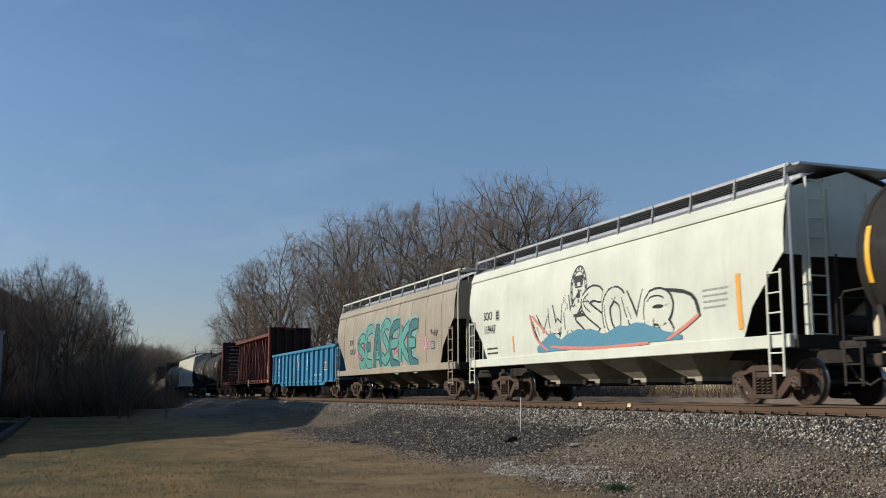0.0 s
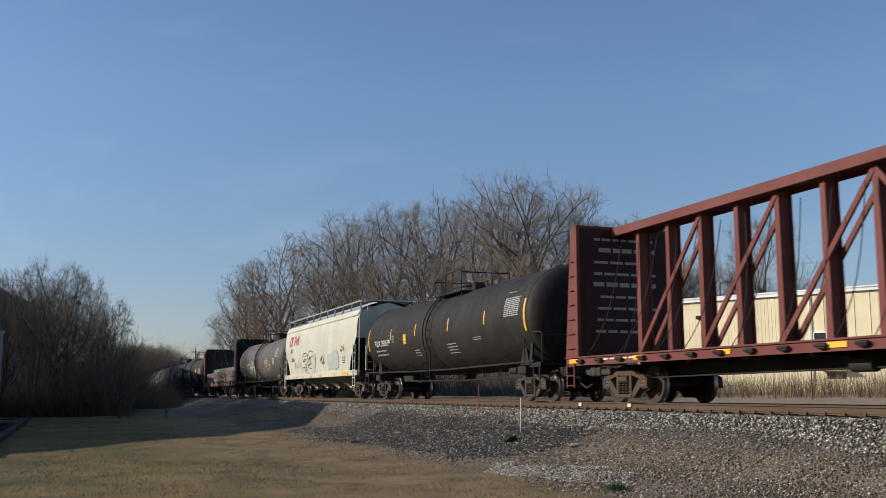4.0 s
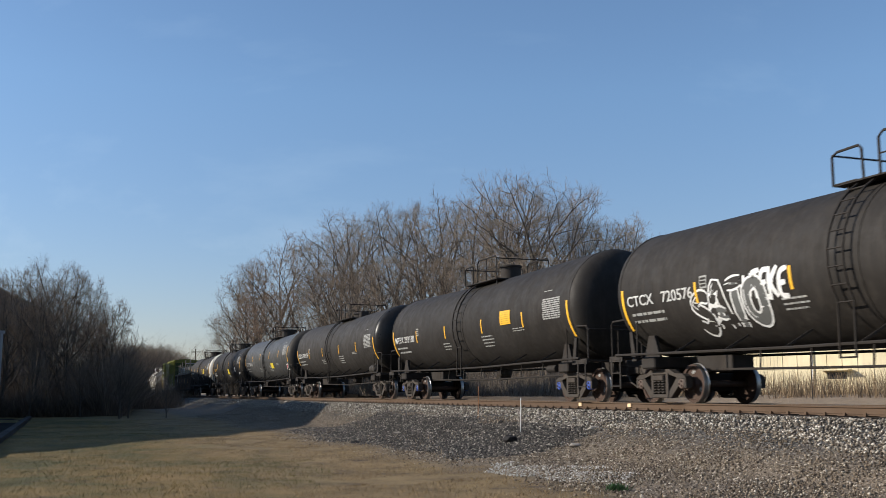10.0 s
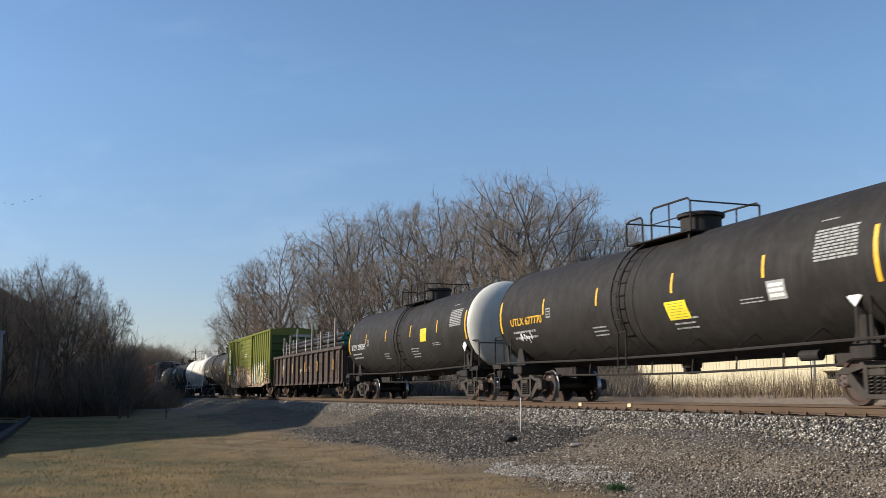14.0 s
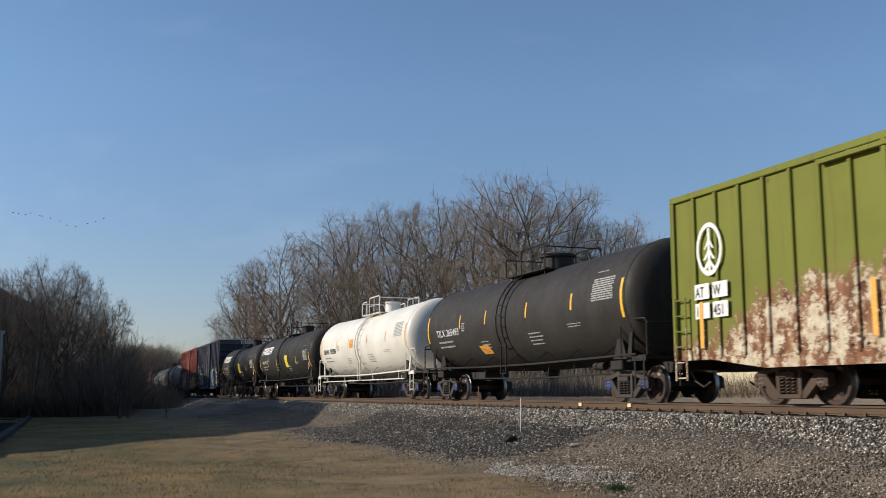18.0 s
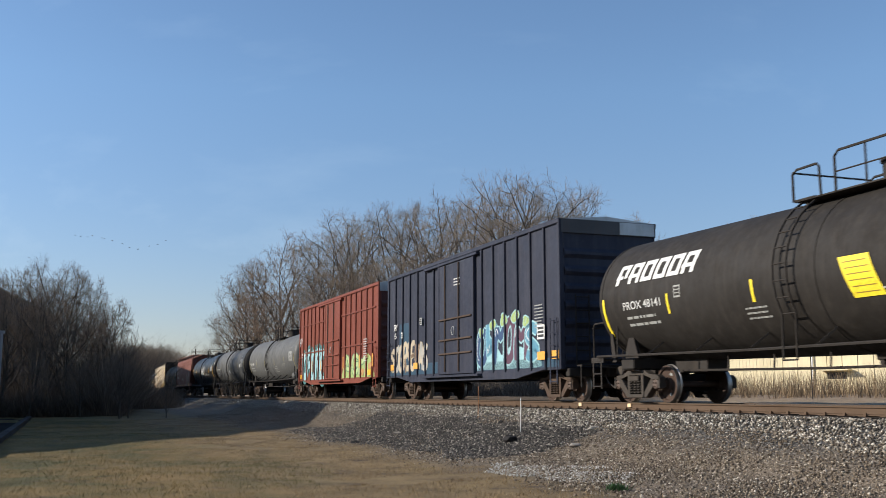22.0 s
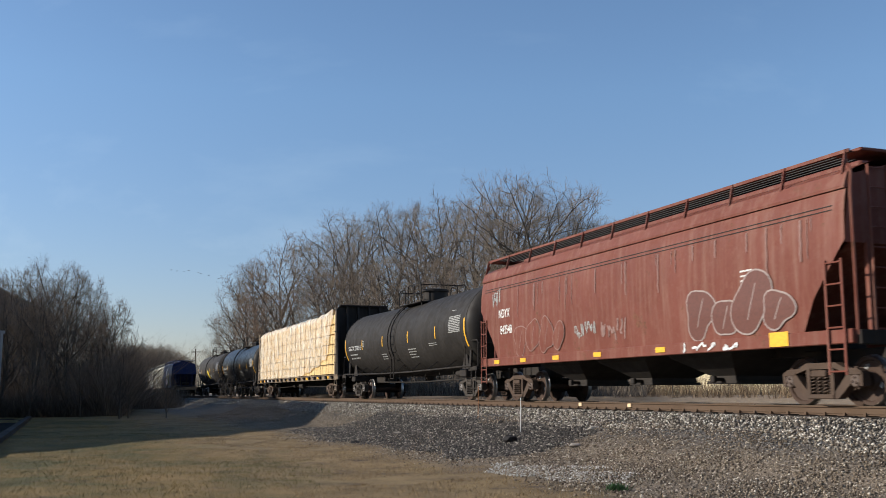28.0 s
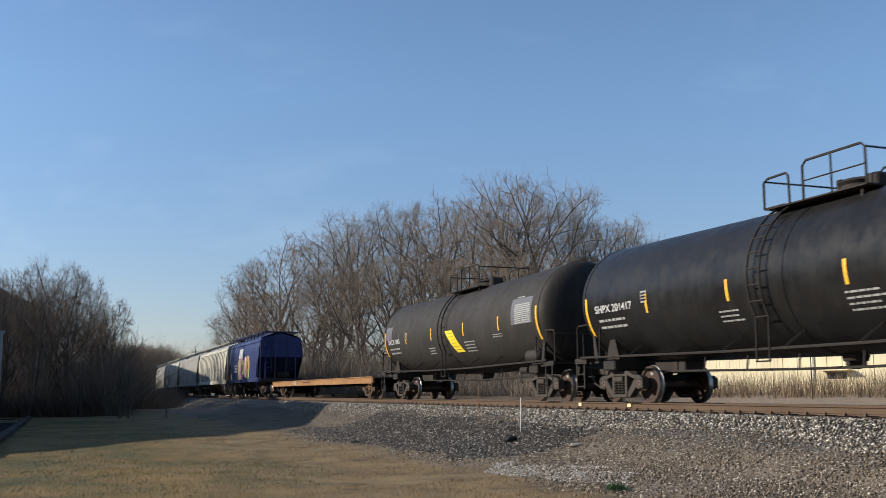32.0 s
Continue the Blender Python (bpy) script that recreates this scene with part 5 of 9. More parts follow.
# ---- covered hoppers ----
def covered_hopper(s_front, s_rear, body, label, length=None, z_top=4.24, rib=0, bays=4, roof=ROOF_GALV, sill=None, chute=None, trim=None, cut=1.0, seed=1, extra=None, bog=("rust", "brown"), rail_mat=None, overhang=1.6, shift=0.2):
    L = (length or (s_rear - s_front) + 2 * overhang)
    car, half = new_car("covered_hopper", label, "hopper car", s_front, s_rear, (s_rear - s_front) + 3.4, bog, shift)
    trim = trim or body
    sill, chute = sill or body, chute or CHUTE_DIRT
    e = L / 2
    tab = [(1.1, 1.55), (1.9, 1.61), (2.7, 1.635), (3.4, 1.615), (3.75, 1.57), (4.15, 1.46), (4.6, 1.2)]

    def hw(x, z):
        for (za, ya), (zb, yb) in zip(tab, tab[1:]):
            if z <= zb:
                return ya + (yb - ya) * (max(z, za) - za) / (zb - za)
        return tab[-1][1]

    side = Side(hw)

    def low(x):
        d = e - abs(x)
        a = 1.05 * cut
        if d < a:
            return 2.95 - 1.0 * d / a
        if d < a + 0.35:
            return 1.95 - 0.6 * (d - a) / 0.35
        return 1.35

    cols = sorted(set([-e, e] + [k * (e - q) for k in (1, -1) for q in (0.25 * cut, 0.55 * cut, 0.8 * cut, 1.05 * cut, 1.05 * cut + 0.35)] + [-e + 2 + (2 * e - 4) * i / 12 for i in range(13)]))
    for k in (1, -1):
        g = Geo()
        nz = 14
        v = [(x, -k * hw(x, z), z) for x in cols for j in range(nz + 1) for z in (low(x) + (z_top - low(x)) * j / nz,)]
        f = [(i * (nz + 1) + j, (i + 1) * (nz + 1) + j, (i + 1) * (nz + 1) + j + 1, i * (nz + 1) + j + 1) for i in range(len(cols) - 1) for j in range(nz)]
        g.add(v, f if k > 0 else [tuple(reversed(q)) for q in f])
        part("body_side", g, body, car, smooth=True)
    ribs = rib or 0
    for i in range(ribs):
        x = -e + 1.35 + (2 * e - 2.7) * i / max(1, ribs - 1)
        g = Geo()
        w = 0.012 if rib < 12 else 0.055
        for a in range(8):
            za, zb = 1.42 + (z_top - 1.5) * a / 8, 1.42 + (z_top - 1.5) * (a + 1) / 8
            if za < low(x):
                continue
            g.beam((x, -hw(x, za) - w * 0.4, za), (x, -hw(x, zb) - w * 0.4, zb), w * 2.2, w, (0, 1, 0))
        part("side_rib", g, body, car)
    for k in (1, -1):
        wt = hw(0, z_top)
        hang = hw(0, z_top - 0.24)
        part("top_chord", Geo().add([(x, -k * y, z) for x in (-e, e) for y, z in ((wt - 0.08, z_top + 0.05), (wt + 0.02, z_top + 0.05), (hang + 0.05, z_top - 0.20), (hang + 0.045, z_top - 0.25), (hang - 0.02, z_top - 0.24))], [(i, (i + 1) % 5, (i + 1) % 5 + 5, i + 5)[::k] for i in range(5)] + [(0, 4, 3, 2, 1)[::k], (5, 6, 7, 8, 9)[::k]]), trim, car)
        part("side_sill", Geo().box(-e - 0.05, e + 0.05, min(-k * 1.46, -k * 1.62), max(-k * 1.46, -k * 1.62), 1.10, 1.36, 0.015), sill, car)
        x = k * e
        part("end_wall", Geo().add([(x, -hw(0, 2.9), 2.9), (x, hw(0, 2.9), 2.9), (x, 1.5, 3.85), (x, wt, z_top), (x, 0, z_top + 0.40), (x, -wt, z_top), (x, -1.5, 3.85)], [tuple(range(7)) if k > 0 else tuple(range(6, -1, -1))]).box(min(x, x + k * 0.05), max(x, x + k * 0.05), -0.55, -0.45, 2.9, z_top).box(min(x, x + k * 0.05), max(x, x + k * 0.05), 0.45, 0.55, 2.9, z_top), body, car)
        part("slope_sheet", Geo().add([(x, -1.5, 2.92), (x, 1.5, 2.92), (x - k * 2.9, 1.45, 1.3), (x - k * 2.9, -1.45, 1.3)], [(0, 1, 2, 3) if k < 0 else (3, 2, 1, 0)]).add([(x, -1.5, 2.96), (x, 1.5, 2.96), (x - k * 2.9, 1.45, 1.34), (x - k * 2.9, -1.45, 1.34)], [(3, 2, 1, 0) if k < 0 else (0, 1, 2, 3)]), FRAME_BLACK if cut >= 1 else body, car)
        part("stub_sill", Geo().box(min(x - k * 2.8, x + k * 0.4), max(x - k * 2.8, x + k * 0.4), -0.3, 0.3, 0.74, 1.08, 0.02), FRAME_BLACK, car)
        part("end_sill", Geo().box(min(x, x + k * 0.14), max(x, x + k * 0.14), -1.5, 1.5, 1.08, 1.34, 0.015), FRAME_BLACK, car)
        for y in (-1.1, -0.4, 0.4, 1.1):
            part("end_post", Geo().beam((x - k * 0.02, y, 1.3), (x - k * 0.02, y, 2.95), 0.09, 0.09), trim if abs(y) > 1 else FRAME_BLACK, car)
        part("air_tank", Geo().turned([(-0.45, 0.0), (-0.42, 0.2), (0.42, 0.2), (0.45, 0.0)], (x - k * 0.5, 0.3, 1.6), "y", 14), FRAME_BLACK, car)
        # ladders at the corner and up the end
        ladder(car, x - k * 0.30, -1.66, 0.55, 2.62, trim, 0.42, 6)
        ladder(car, x + k * 0.10, -0.9 * k, 1.3, z_top + 0.2, trim, 0.42, 9, "y", name="end_ladder")
        part("corner_pipe", Geo().tube([(x + k * 0.07, -1.5, 1.25), (x + k * 0.07, -1.5, z_top - 0.3), (x + k * 0.02, -1.42, z_top + 0.05), (x - k * 0.15, -1.36, z_top + 0.30)], 0.03, 6), rail_mat or trim, car, smooth=True)
        part("roof_platform", Geo().box(min(x - k * 0.55, x + k * 0.12), max(x - k * 0.55, x + k * 0.12), -1.25, 1.25, z_top + 0.44, z_top + 0.50, 0.01), rail_mat or trim, car)
        part("brake_wheel", Geo().tube([(x + k * 0.28, 0.7 + 0.27 * math.cos(a), 2.3 + 0.27 * math.sin(a)) for a in np.linspace(0, 2 * math.pi, 17)], 0.02, 6), FRAME_BLACK, car) if k > 0 else None
    g = Geo()
    wt = hw(0, z_top)
    g.grid(lambda u, v: (-e + 2 * e * u, -wt + 2 * wt * v, z_top + 0.04 + 0.40 * math.sin(math.pi * v) ** 0.8), 1, 12)
    part("roof", g, roof, car, smooth=True)
    for y0, y1 in ((-1.36, -0.62), (0.62, 1.36)):
        g = Geo()
        z = z_top + 0.47
        for i in range(5):
            y = y0 + (y1 - y0) * (i + 0.5) / 5
            g.box(-e + 0.1, e - 0.1, y - 0.045, y + 0.045, z - 0.02, z + 0.012)
        part("running_board", g, GRATE, car)
        yo = y0 if y0 < 0 else y1
        part("board_edge", Geo().box(-e + 0.05, e - 0.05, yo - 0.02, yo + 0.02, z - 0.035, z + 0.03), rail_mat or trim, car)
        if y0 < 0:
            nb = int(L / 1.55)
            for i in range(nb + 1):
                x = -e + 0.12 + (2 * e - 0.24) * i / nb
                part("board_bracket", Geo().beam((x, y0 - 0.01, z + 0.02), (x, -wt - 0.02, z_top + 0.02), 0.06, 0.03, (1, 0, 0)), rail_mat or trim, car)
    part("hatch_trough", Geo().box(-e + 0.8, e - 0.8, -0.42, 0.42, z_top + 0.3, z_top + 0.54, 0.04), roof, car)
    span = 2 * (half - 1.75)
    for i in range(bays):
        xa = -half + 1.75 + span * i / bays
        xb = xa + span / bays
        xm, w = (xa + xb) / 2, span / bays
        g = Geo()
        rings = [(w * 0.50, 1.48, 1.36), (w * 0.33, 1.25, 1.02), (w * 0.13, 0.66, 0.62), (w * 0.13, 0.66, 0.50)]
        v = [(xm + a * sx, b * sy, z) for a, b, z in rings for sx, sy in ((-1, -1), (1, -1), (1, 1), (-1, 1))]
        g.add(v, [(r * 4 + j, r * 4 + 4 + j, r * 4 + 4 + (j + 1) % 4, r * 4 + (j + 1) % 4) for r in range(3) for j in range(4)] + [(12, 15, 14, 13)])
        ch = part("discharge_chute", g, chute, car)
        part("gate", Geo().box(xm - w * 0.16, xm + w * 0.16, -0.72, 0.72, 0.44, 0.51, 0.01).turned([(-0.95, 0.04), (0.95, 0.04)], (xm, 0, 0.54), "y", 8).box(xm - 0.08, xm + 0.08, -0.98, -0.88, 0.46, 0.62, 0.02), FRAME_BLACK, ch)
    part("centre_sill", Geo().box(-half, half, -0.22, 0.22, 0.98, 1.30), FRAME_BLACK, car)
    if extra:
        extra(car, side, e, half)
    return car


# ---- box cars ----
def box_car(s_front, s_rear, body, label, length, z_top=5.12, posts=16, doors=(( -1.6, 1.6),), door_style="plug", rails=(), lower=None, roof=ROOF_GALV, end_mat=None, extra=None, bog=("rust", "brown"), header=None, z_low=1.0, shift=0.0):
    car, half = new_car("box_car", label, "box car", s_front, s_rear, (s_rear - s_front) + 3.6, bog, shift)
    e, w = length / 2, 1.55
    side = Side(lambda x, z: w + 0.0)
    for k in (1, -1):
        y0, y1 = sorted((-k * w, -k * (w - 0.08)))
        part("side_wall", Geo().box(-e, e, y0, y1, z_low, z_top - 0.06), body, car)
        part("top_rail", Geo().box(-e, e, min(-k * (w - 0.02), -k * (w + 0.07)), max(-k * (w - 0.02), -k * (w + 0.07)), z_top - 0.14, z_top, 0.015), body, car)
        part("side_sill", Geo().prism([(-e + 0.9, z_low + 0.05), (e - 0.9, z_low + 0.05), (e - 3.1, z_low - 0.22), (-e + 3.1, z_low - 0.22)][::-1], min(-k * (w - 0.06), -k * (w + 0.03)), max(-k * (w - 0.06), -k * (w + 0.03))), body, car)
    d_spans = list(doors)
    for i in range(posts):
        x = -e + 0.06 + (2 * e - 0.12) * i / (posts - 1)
        if any(a - 0.05 < x < b + 0.05 for a, b in d_spans):
            continue
        part("side_post", Geo().box(x - 0.045, x + 0.045, -w - 0.065, -w + 0.01, z_low, z_top - 0.14, 0.012), body, car)
    for zz in rails:
        for a, b in ((-e + 0.5, d_spans[0][0] - 0.1), (d_spans[-1][1] + 0.1, e - 0.5)):
            part("belt_rail", Geo().box(a, b, -w - 0.05, -w + 0.01, zz - 0.035, zz + 0.035, 0.008), body, car)
    for a, b in d_spans:
        g = Geo().box(a, b, -w - 0.10, -w - 0.02, z_low + 0.02, z_top - 0.28, 0.015)
        dr = part("door", g, body, car)
        if door_style == "youngstown":
            for i in range(11):
                z = z_low + 0.3 + (z_top - z_low - 0.9) * i / 10
                part("door_rib", Geo().box(a + 0.08, b - 0.08, -w - 0.13, -w - 0.09, z - 0.05, z + 0.05, 0.015), body, dr)
        else:
            for x in (a + (b - a) * 0.22, a + (b - a) * 0.62):
                part("lock_bar", Geo().tube([(x, -w - 0.14, z_low + 0.1), (x, -w - 0.14, z_top - 0.32)], 0.03, 6), BOGIE_RUST, dr)
            for z in (z_low + 0.75, z_low + 1.25, z_low + 2.0):
                part("door_bar", Geo().box(a + 0.12, b - 0.1, -w - 0.16, -w - 0.10, z - 0.03, z + 0.03, 0.01), BOGIE_RUST if door_style == "rusty" else body, dr)
            part("hand_wheel", Geo().tube([((a + b) / 2 + 0.15 * math.cos(q), -w - 0.19, z_low + 1.55 + 0.15 * math.sin(q)) for q in np.linspace(0, 6.283, 13)], 0.014, 5), GREYW, dr)
        for x in (a, b):
            part("door_post", Geo().box(x - 0.06, x + 0.06, -w - 0.12, -w + 0.01, z_low, z_top - 0.14, 0.01), body, car)
    a, b = d_spans[0][0], d_spans[-1][1]
    part("door_track", Geo().box(a - 1.6 if door_style != "youngstown" else a - 0.3, b + (0.6 if door_style != "youngstown" else 0.3), -w - 0.20, -w - 0.02, z_low - 0.09, z_low - 0.01, 0.01), body, car)
    part("door_track", Geo().box(a - 1.6, b + 0.4, -w - 0.15, -w - 0.02, z_top - 0.27, z_top - 0.18, 0.01), body, car)
    for k in (1, -1):
        x = k * e
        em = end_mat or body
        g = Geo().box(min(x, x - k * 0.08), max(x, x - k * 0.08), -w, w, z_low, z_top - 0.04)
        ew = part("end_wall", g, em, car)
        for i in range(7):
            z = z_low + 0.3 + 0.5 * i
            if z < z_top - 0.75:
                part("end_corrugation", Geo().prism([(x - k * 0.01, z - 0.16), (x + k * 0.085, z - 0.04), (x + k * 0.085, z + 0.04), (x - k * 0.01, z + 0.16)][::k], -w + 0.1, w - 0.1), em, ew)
        part("corner_post", Geo().box(min(x - k * 0.02, x + k * 0.04), max(x - k * 0.02, x + k * 0.04), -w - 0.07, -w + 0.08, z_low, z_top, 0.012), body, car)
        part("end_cap", Geo().prism([(x - k * 0.03, z_top - 0.42), (x + k * 0.06, z_top - 0.42), (x + k * 0.06, z_top - 0.02), (x - k * 0.03, z_top - 0.02)][::k], -w, w), roof if header is None else header, car)
        ladder(car, x - k * 0.32, -w - 0.11, 0.5, 2.35, body, 0.42, 6)
        ladder(car, x + k * 0.12, -0.95 * k, 1.0, 3.0, FRAME_BLACK, 0.42, 6, "y", name="end_ladder")
        part("end_sill", Geo().box(min(x, x + k * 0.22), max(x, x + k * 0.22), -1.45, 1.45, z_low - 0.2, z_low + 0.02, 0.02), FRAME_BLACK, car)
        part("stub_sill", Geo().box(min(x - k * 3.2, x + k * 0.4), max(x - k * 3.2, x + k * 0.4), -0.3, 0.3, 0.72, 0.98), FRAME_BLACK, car)
        part("crossover_step", Geo().box(min(x + k * 0.2, x + k * 0.5), max(x + k * 0.2, x + k * 0.5), -1.2, 1.2, 0.98, 1.02).tube([(x + k * 0.45, -1.2, 0.4), (x + k * 0.45, -1.2, 1.0)], 0.02, 5), FRAME_BLACK, car)
    g = Geo()
    ridge = 0.12
    g.add([(-e, -w - 0.05, z_top - 0.02), (e, -w - 0.05, z_top - 0.02), (e, 0, z_top + ridge), (-e, 0, z_top + ridge), (e, w + 0.05, z_top - 0.02), (-e, w + 0.05, z_top - 0.02)], [(0, 1, 2, 3), (3, 2, 4, 5), (0, 3, 5), (1, 4, 2)])
    part("roof", g, roof, car)
    for i in range(int(length / 1.2)):
        x = -e + 0.6 + 1.2 * i
        part("roof_seam", Geo().beam((x, -w, z_top - 0.0), (x, 0, z_top + ridge + 0.02), 0.07, 0.04).beam((x, w, z_top), (x, 0, z_top + ridge + 0.02), 0.07, 0.04), roof, car)
    part("floor", Geo().box(-e, e, -w + 0.08, w - 0.08, z_low, z_low + 0.06), FRAME_BLACK, car)
    g = Geo().box(-half, half, -0.25, 0.25, 0.68, z_low)
    for i in range(7):
        x = -half + 1.4 + (2 * half - 2.8) * i / 6
        g.box(x - 0.06, x + 0.06, -1.4, 1.4, z_low - 0.18, z_low)
    part("underframe", g, FRAME_BLACK, car)
    if extra:
        extra(car, side, e, half)
    return car


# ---- gondolas ----
def gondola(s_front, s_rear, body, label, length, z_top, posts, deep=False, extra=None, z_low=1.0, shift=0.1):
    car, half = new_car("gondola_car", label, "gondola car", s_front, s_rear, (s_rear - s_front) + 3.3, shift=shift)
    e, w = length / 2, 1.48
    side = Side(lambda x, z: w)
    fish = 0.0 if deep else 0.16
    for k in (1, -1):
        a, b = sorted((-k * w, -k * (w - 0.05)))
        part("side_wall", Geo().prism([(-e, z_low), (-e + 2.2, z_low), (-e + 2.8, z_low - fish), (e - 2.8, z_low - fish), (e - 2.2, z_low), (e, z_low), (e, z_top), (-e, z_top)][::-1], a, b), body, car)
        a, b = sorted((-k * (w - 0.06), -k * (w + 0.12)))
        part("top_chord", Geo().box(-e - 0.02, e + 0.02, a, b, z_top - 0.13, z_top + 0.03, 0.02), body, car)
        part("bottom_sill", Geo().box(-e, e, min(-k * (w - 0.02), -k * (w + 0.05)), max(-k * (w - 0.02), -k * (w + 0.05)), z_low, z_low + 0.1, 0.01), body, car)
    for i in range(posts):
        x = -e + 0.35 + (2 * e - 0.7) * i / (posts - 1)
        g = Geo().prism([(x - 0.07, z_low - fish * 0.9 if abs(x) < e - 2.9 else z_low), (x + 0.07, z_low - fish * 0.9 if abs(x) < e - 2.9 else z_low), (x + 0.07, z_top - 0.12), (x - 0.07, z_top - 0.12)][::-1], -w - 0.115, -w + 0.01)
        part("side_post", g, body, car)
        if deep and i < posts - 1:
            x1 = -e + 0.35 + (2 * e - 0.7) * (i + 1) / (posts - 1)
            for j in range(4):
                z = z_low + 0.3 + (z_top - z_low - 0.6) * j / 3
                xm, hl = (x + x1) / 2, (x1 - x) * 0.30
                part("pressed_rib", Geo().turned([(-hl, 0.0), (-hl * 0.8, 0.04), (hl * 0.8, 0.04), (hl, 0.0)], (xm, -w, z), "x", 8), body, car, smooth=True)
    for k in (1, -1):
        x = k * e
        part("end_wall", Geo().box(min(x, x - k * 0.06), max(x, x - k * 0.06), -w, w, z_low, z_top), body, car)
        part("end_chord", Geo().box(min(x - k * 0.08, x + k * 0.1), max(x - k * 0.08, x + k * 0.1), -w - 0.1, w + 0.1, z_top - 0.12, z_top + 0.035, 0.02), body, car)
        for y in (-0.9, -0.3, 0.3, 0.9):
            part("end_post", Geo().box(min(x, x + k * 0.1), max(x, x + k * 0.1), y - 0.06, y + 0.06, z_low, z_top - 0.12), body, car)
        ladder(car, x - k * 0.62, -w - 0.07, z_low + 0.15, z_top - 0.3, body, 0.36, 4)
        part("stub_sill", Geo().box(min(x - k * 3, x + k * 0.5), max(x - k * 3, x + k * 0.5), -0.3, 0.3, 0.72, 0.98), FRAME_BLACK, car)
        part("end_sill", Geo().box(min(x, x + k * 0.15), max(x, x + k * 0.15), -1.45, 1.45, z_low - 0.16, z_low + 0.08, 0.015), FRAME_BLACK, car)
    part("floor", Geo().box(-e + 0.06, e - 0.06, -w + 0.05, w - 0.05, 1.0, 1.08), BOGIE_RUST, car)
    g = Geo().box(-half, half, -0.22, 0.22, 0.70, z_low)
    for i in range(6):
        x = -half + 1.5 + (2 * half - 3) * i / 5
        g.box(x - 0.06, x + 0.06, -1.38, 1.38, z_low - 0.15, z_low)
    g.turned([(-0.5, 0.0), (-0.46, 0.2), (0.46, 0.2), (0.5, 0.0)], (-half + 3.0, -0.7, 0.72), "x", 14)
    part("underframe", g, FRAME_BLACK, car)
    if extra:
        extra(car, side, e, half)
    return car


def flat_deck(car, half, e, w, z0, z1, body):
    for k in (1, -1):
        a, b = sorted((-k * w, -k * (w - 0.1)))
        part("side_sill", Geo().prism([(-e, z0), (e, z0), (e, z1), (-e, z1)], a, b).box(-e, e, min(a, -k * (w + 0.04)), max(b, -k * (w + 0.04)), z1 - 0.04, z1 - 0.005, 0.0), body, car)
    part("deck", Geo().box(-e, e, -w + 0.1, w - 0.1, z1 - 0.07, z1 - 0.02), paint("worn_deck_planks", (0.12, 0.09, 0.07), 0.85, (0.2, 0.17, 0.14), 0.5), car)
    g = Geo().box(-half - 1.5, half + 1.5, -0.3, 0.3, 0.70, z0 + 0.02)
    for i in range(9):
        x = -half + 1.3 + (2 * half - 2.6) * i / 8
        g.prism([(x - 0.05, z1 - 0.08), (x + 0.05, z1 - 0.08), (x + 0.05, z0 - 0.05), (x - 0.05, z0 - 0.05)][::-1], -w + 0.1, w - 0.1)
    part("centre_sill", g, FRAME_BLACK, car)
    part("air_reservoir", Geo().turned([(-0.55, 0.0), (-0.5, 0.19), (0.5, 0.19), (0.55, 0.0)], (1.2, -0.95, 0.72), "x", 14), FRAME_BLACK, car, smooth=True)
    part("brake_cylinder", Geo().turned([(-0.3, 0.0), (-0.28, 0.14), (0.28, 0.14), (0.3, 0.0)], (-1.2, -0.9, 0.75), "x", 12), FRAME_BLACK, car, smooth=True)
    part("brake_rod", Geo().tube([(-half + 1.2, -0.9, 0.62), (0, -0.9, 0.70), (half - 1.2, -0.9, 0.62)], 0.02, 6), FRAME_BLACK, car)
    for k in (1, -1):
        ladder(car, k * (e - 0.3), -w - 0.03, 0.38, z0 + 0.05, body, 0.42, 3, name="sill_step")


def bulkhead(car, x, k, w, z0, z1, frame_mat, face_mat, name="bulkhead", clip=0.0):
    """An end wall across a flat car, its upper corners clipped; k points away from the load."""
    v = w - 0.02
    ring = [(-v, z0), (v, z0), (v, z1 - 0.06 - clip), (v - clip, z1 - 0.06), (-v + clip, z1 - 0.06), (-v, z1 - 0.06 - clip)]
    if clip == 0:
        ring = [ring[0], ring[1], ring[2], ring[4]]
    n, xa, xb = len(ring), min(x, x - k * 0.09), max(x, x - k * 0.09)
    g = Geo().add([(xa, y, z) for y, z in ring] + [(xb, y, z) for y, z in ring], [tuple(range(n - 1, -1, -1)), tuple(range(n, 2 * n))] + [(i, (i + 1) % n, (i + 1) % n + n, i + n) for i in range(n)])
    b = part(name, g, face_mat, car)
    for y in (-0.9, -0.3, 0.3, 0.9):
        part("stiffener", Geo().prism([(x, z0), (x + k * 0.55, z0), (x + k * 0.16, z1 - 0.08), (x, z1 - 0.08)][::-k], y - 0.05, y + 0.05), face_mat, b)
    part("cap", Geo().box(min(x - k * 0.1, x + k * 0.2), max(x - k * 0.1, x + k * 0.2), -w + clip, w - clip, z1 - 0.08, z1, 0.015), frame_mat if clip == 0 else face_mat, b)
    for y in (-w, w - 0.1):
        part("side_column", Geo().prism([(x - k * 0.10, z0), (x + k * 0.62, z0), (x + k * 0.22, z1 - 0.03 - clip), (x - k * 0.10, z1 - 0.03 - clip)][::k], y, y + 0.1), frame_mat, b)
    g = Geo()
    for i in range(7):
        z = z0 + 0.25 + i * 0.4
        f = (z - z0) / (z1 - z0)
        g.tube([(x + k * 0.05, -w - 0.05, z), (x + k * (0.48 - 0.3 * f), -w - 0.05, z)], 0.016, 5)
    part("grab_irons", g, frame_mat, b)
    return b


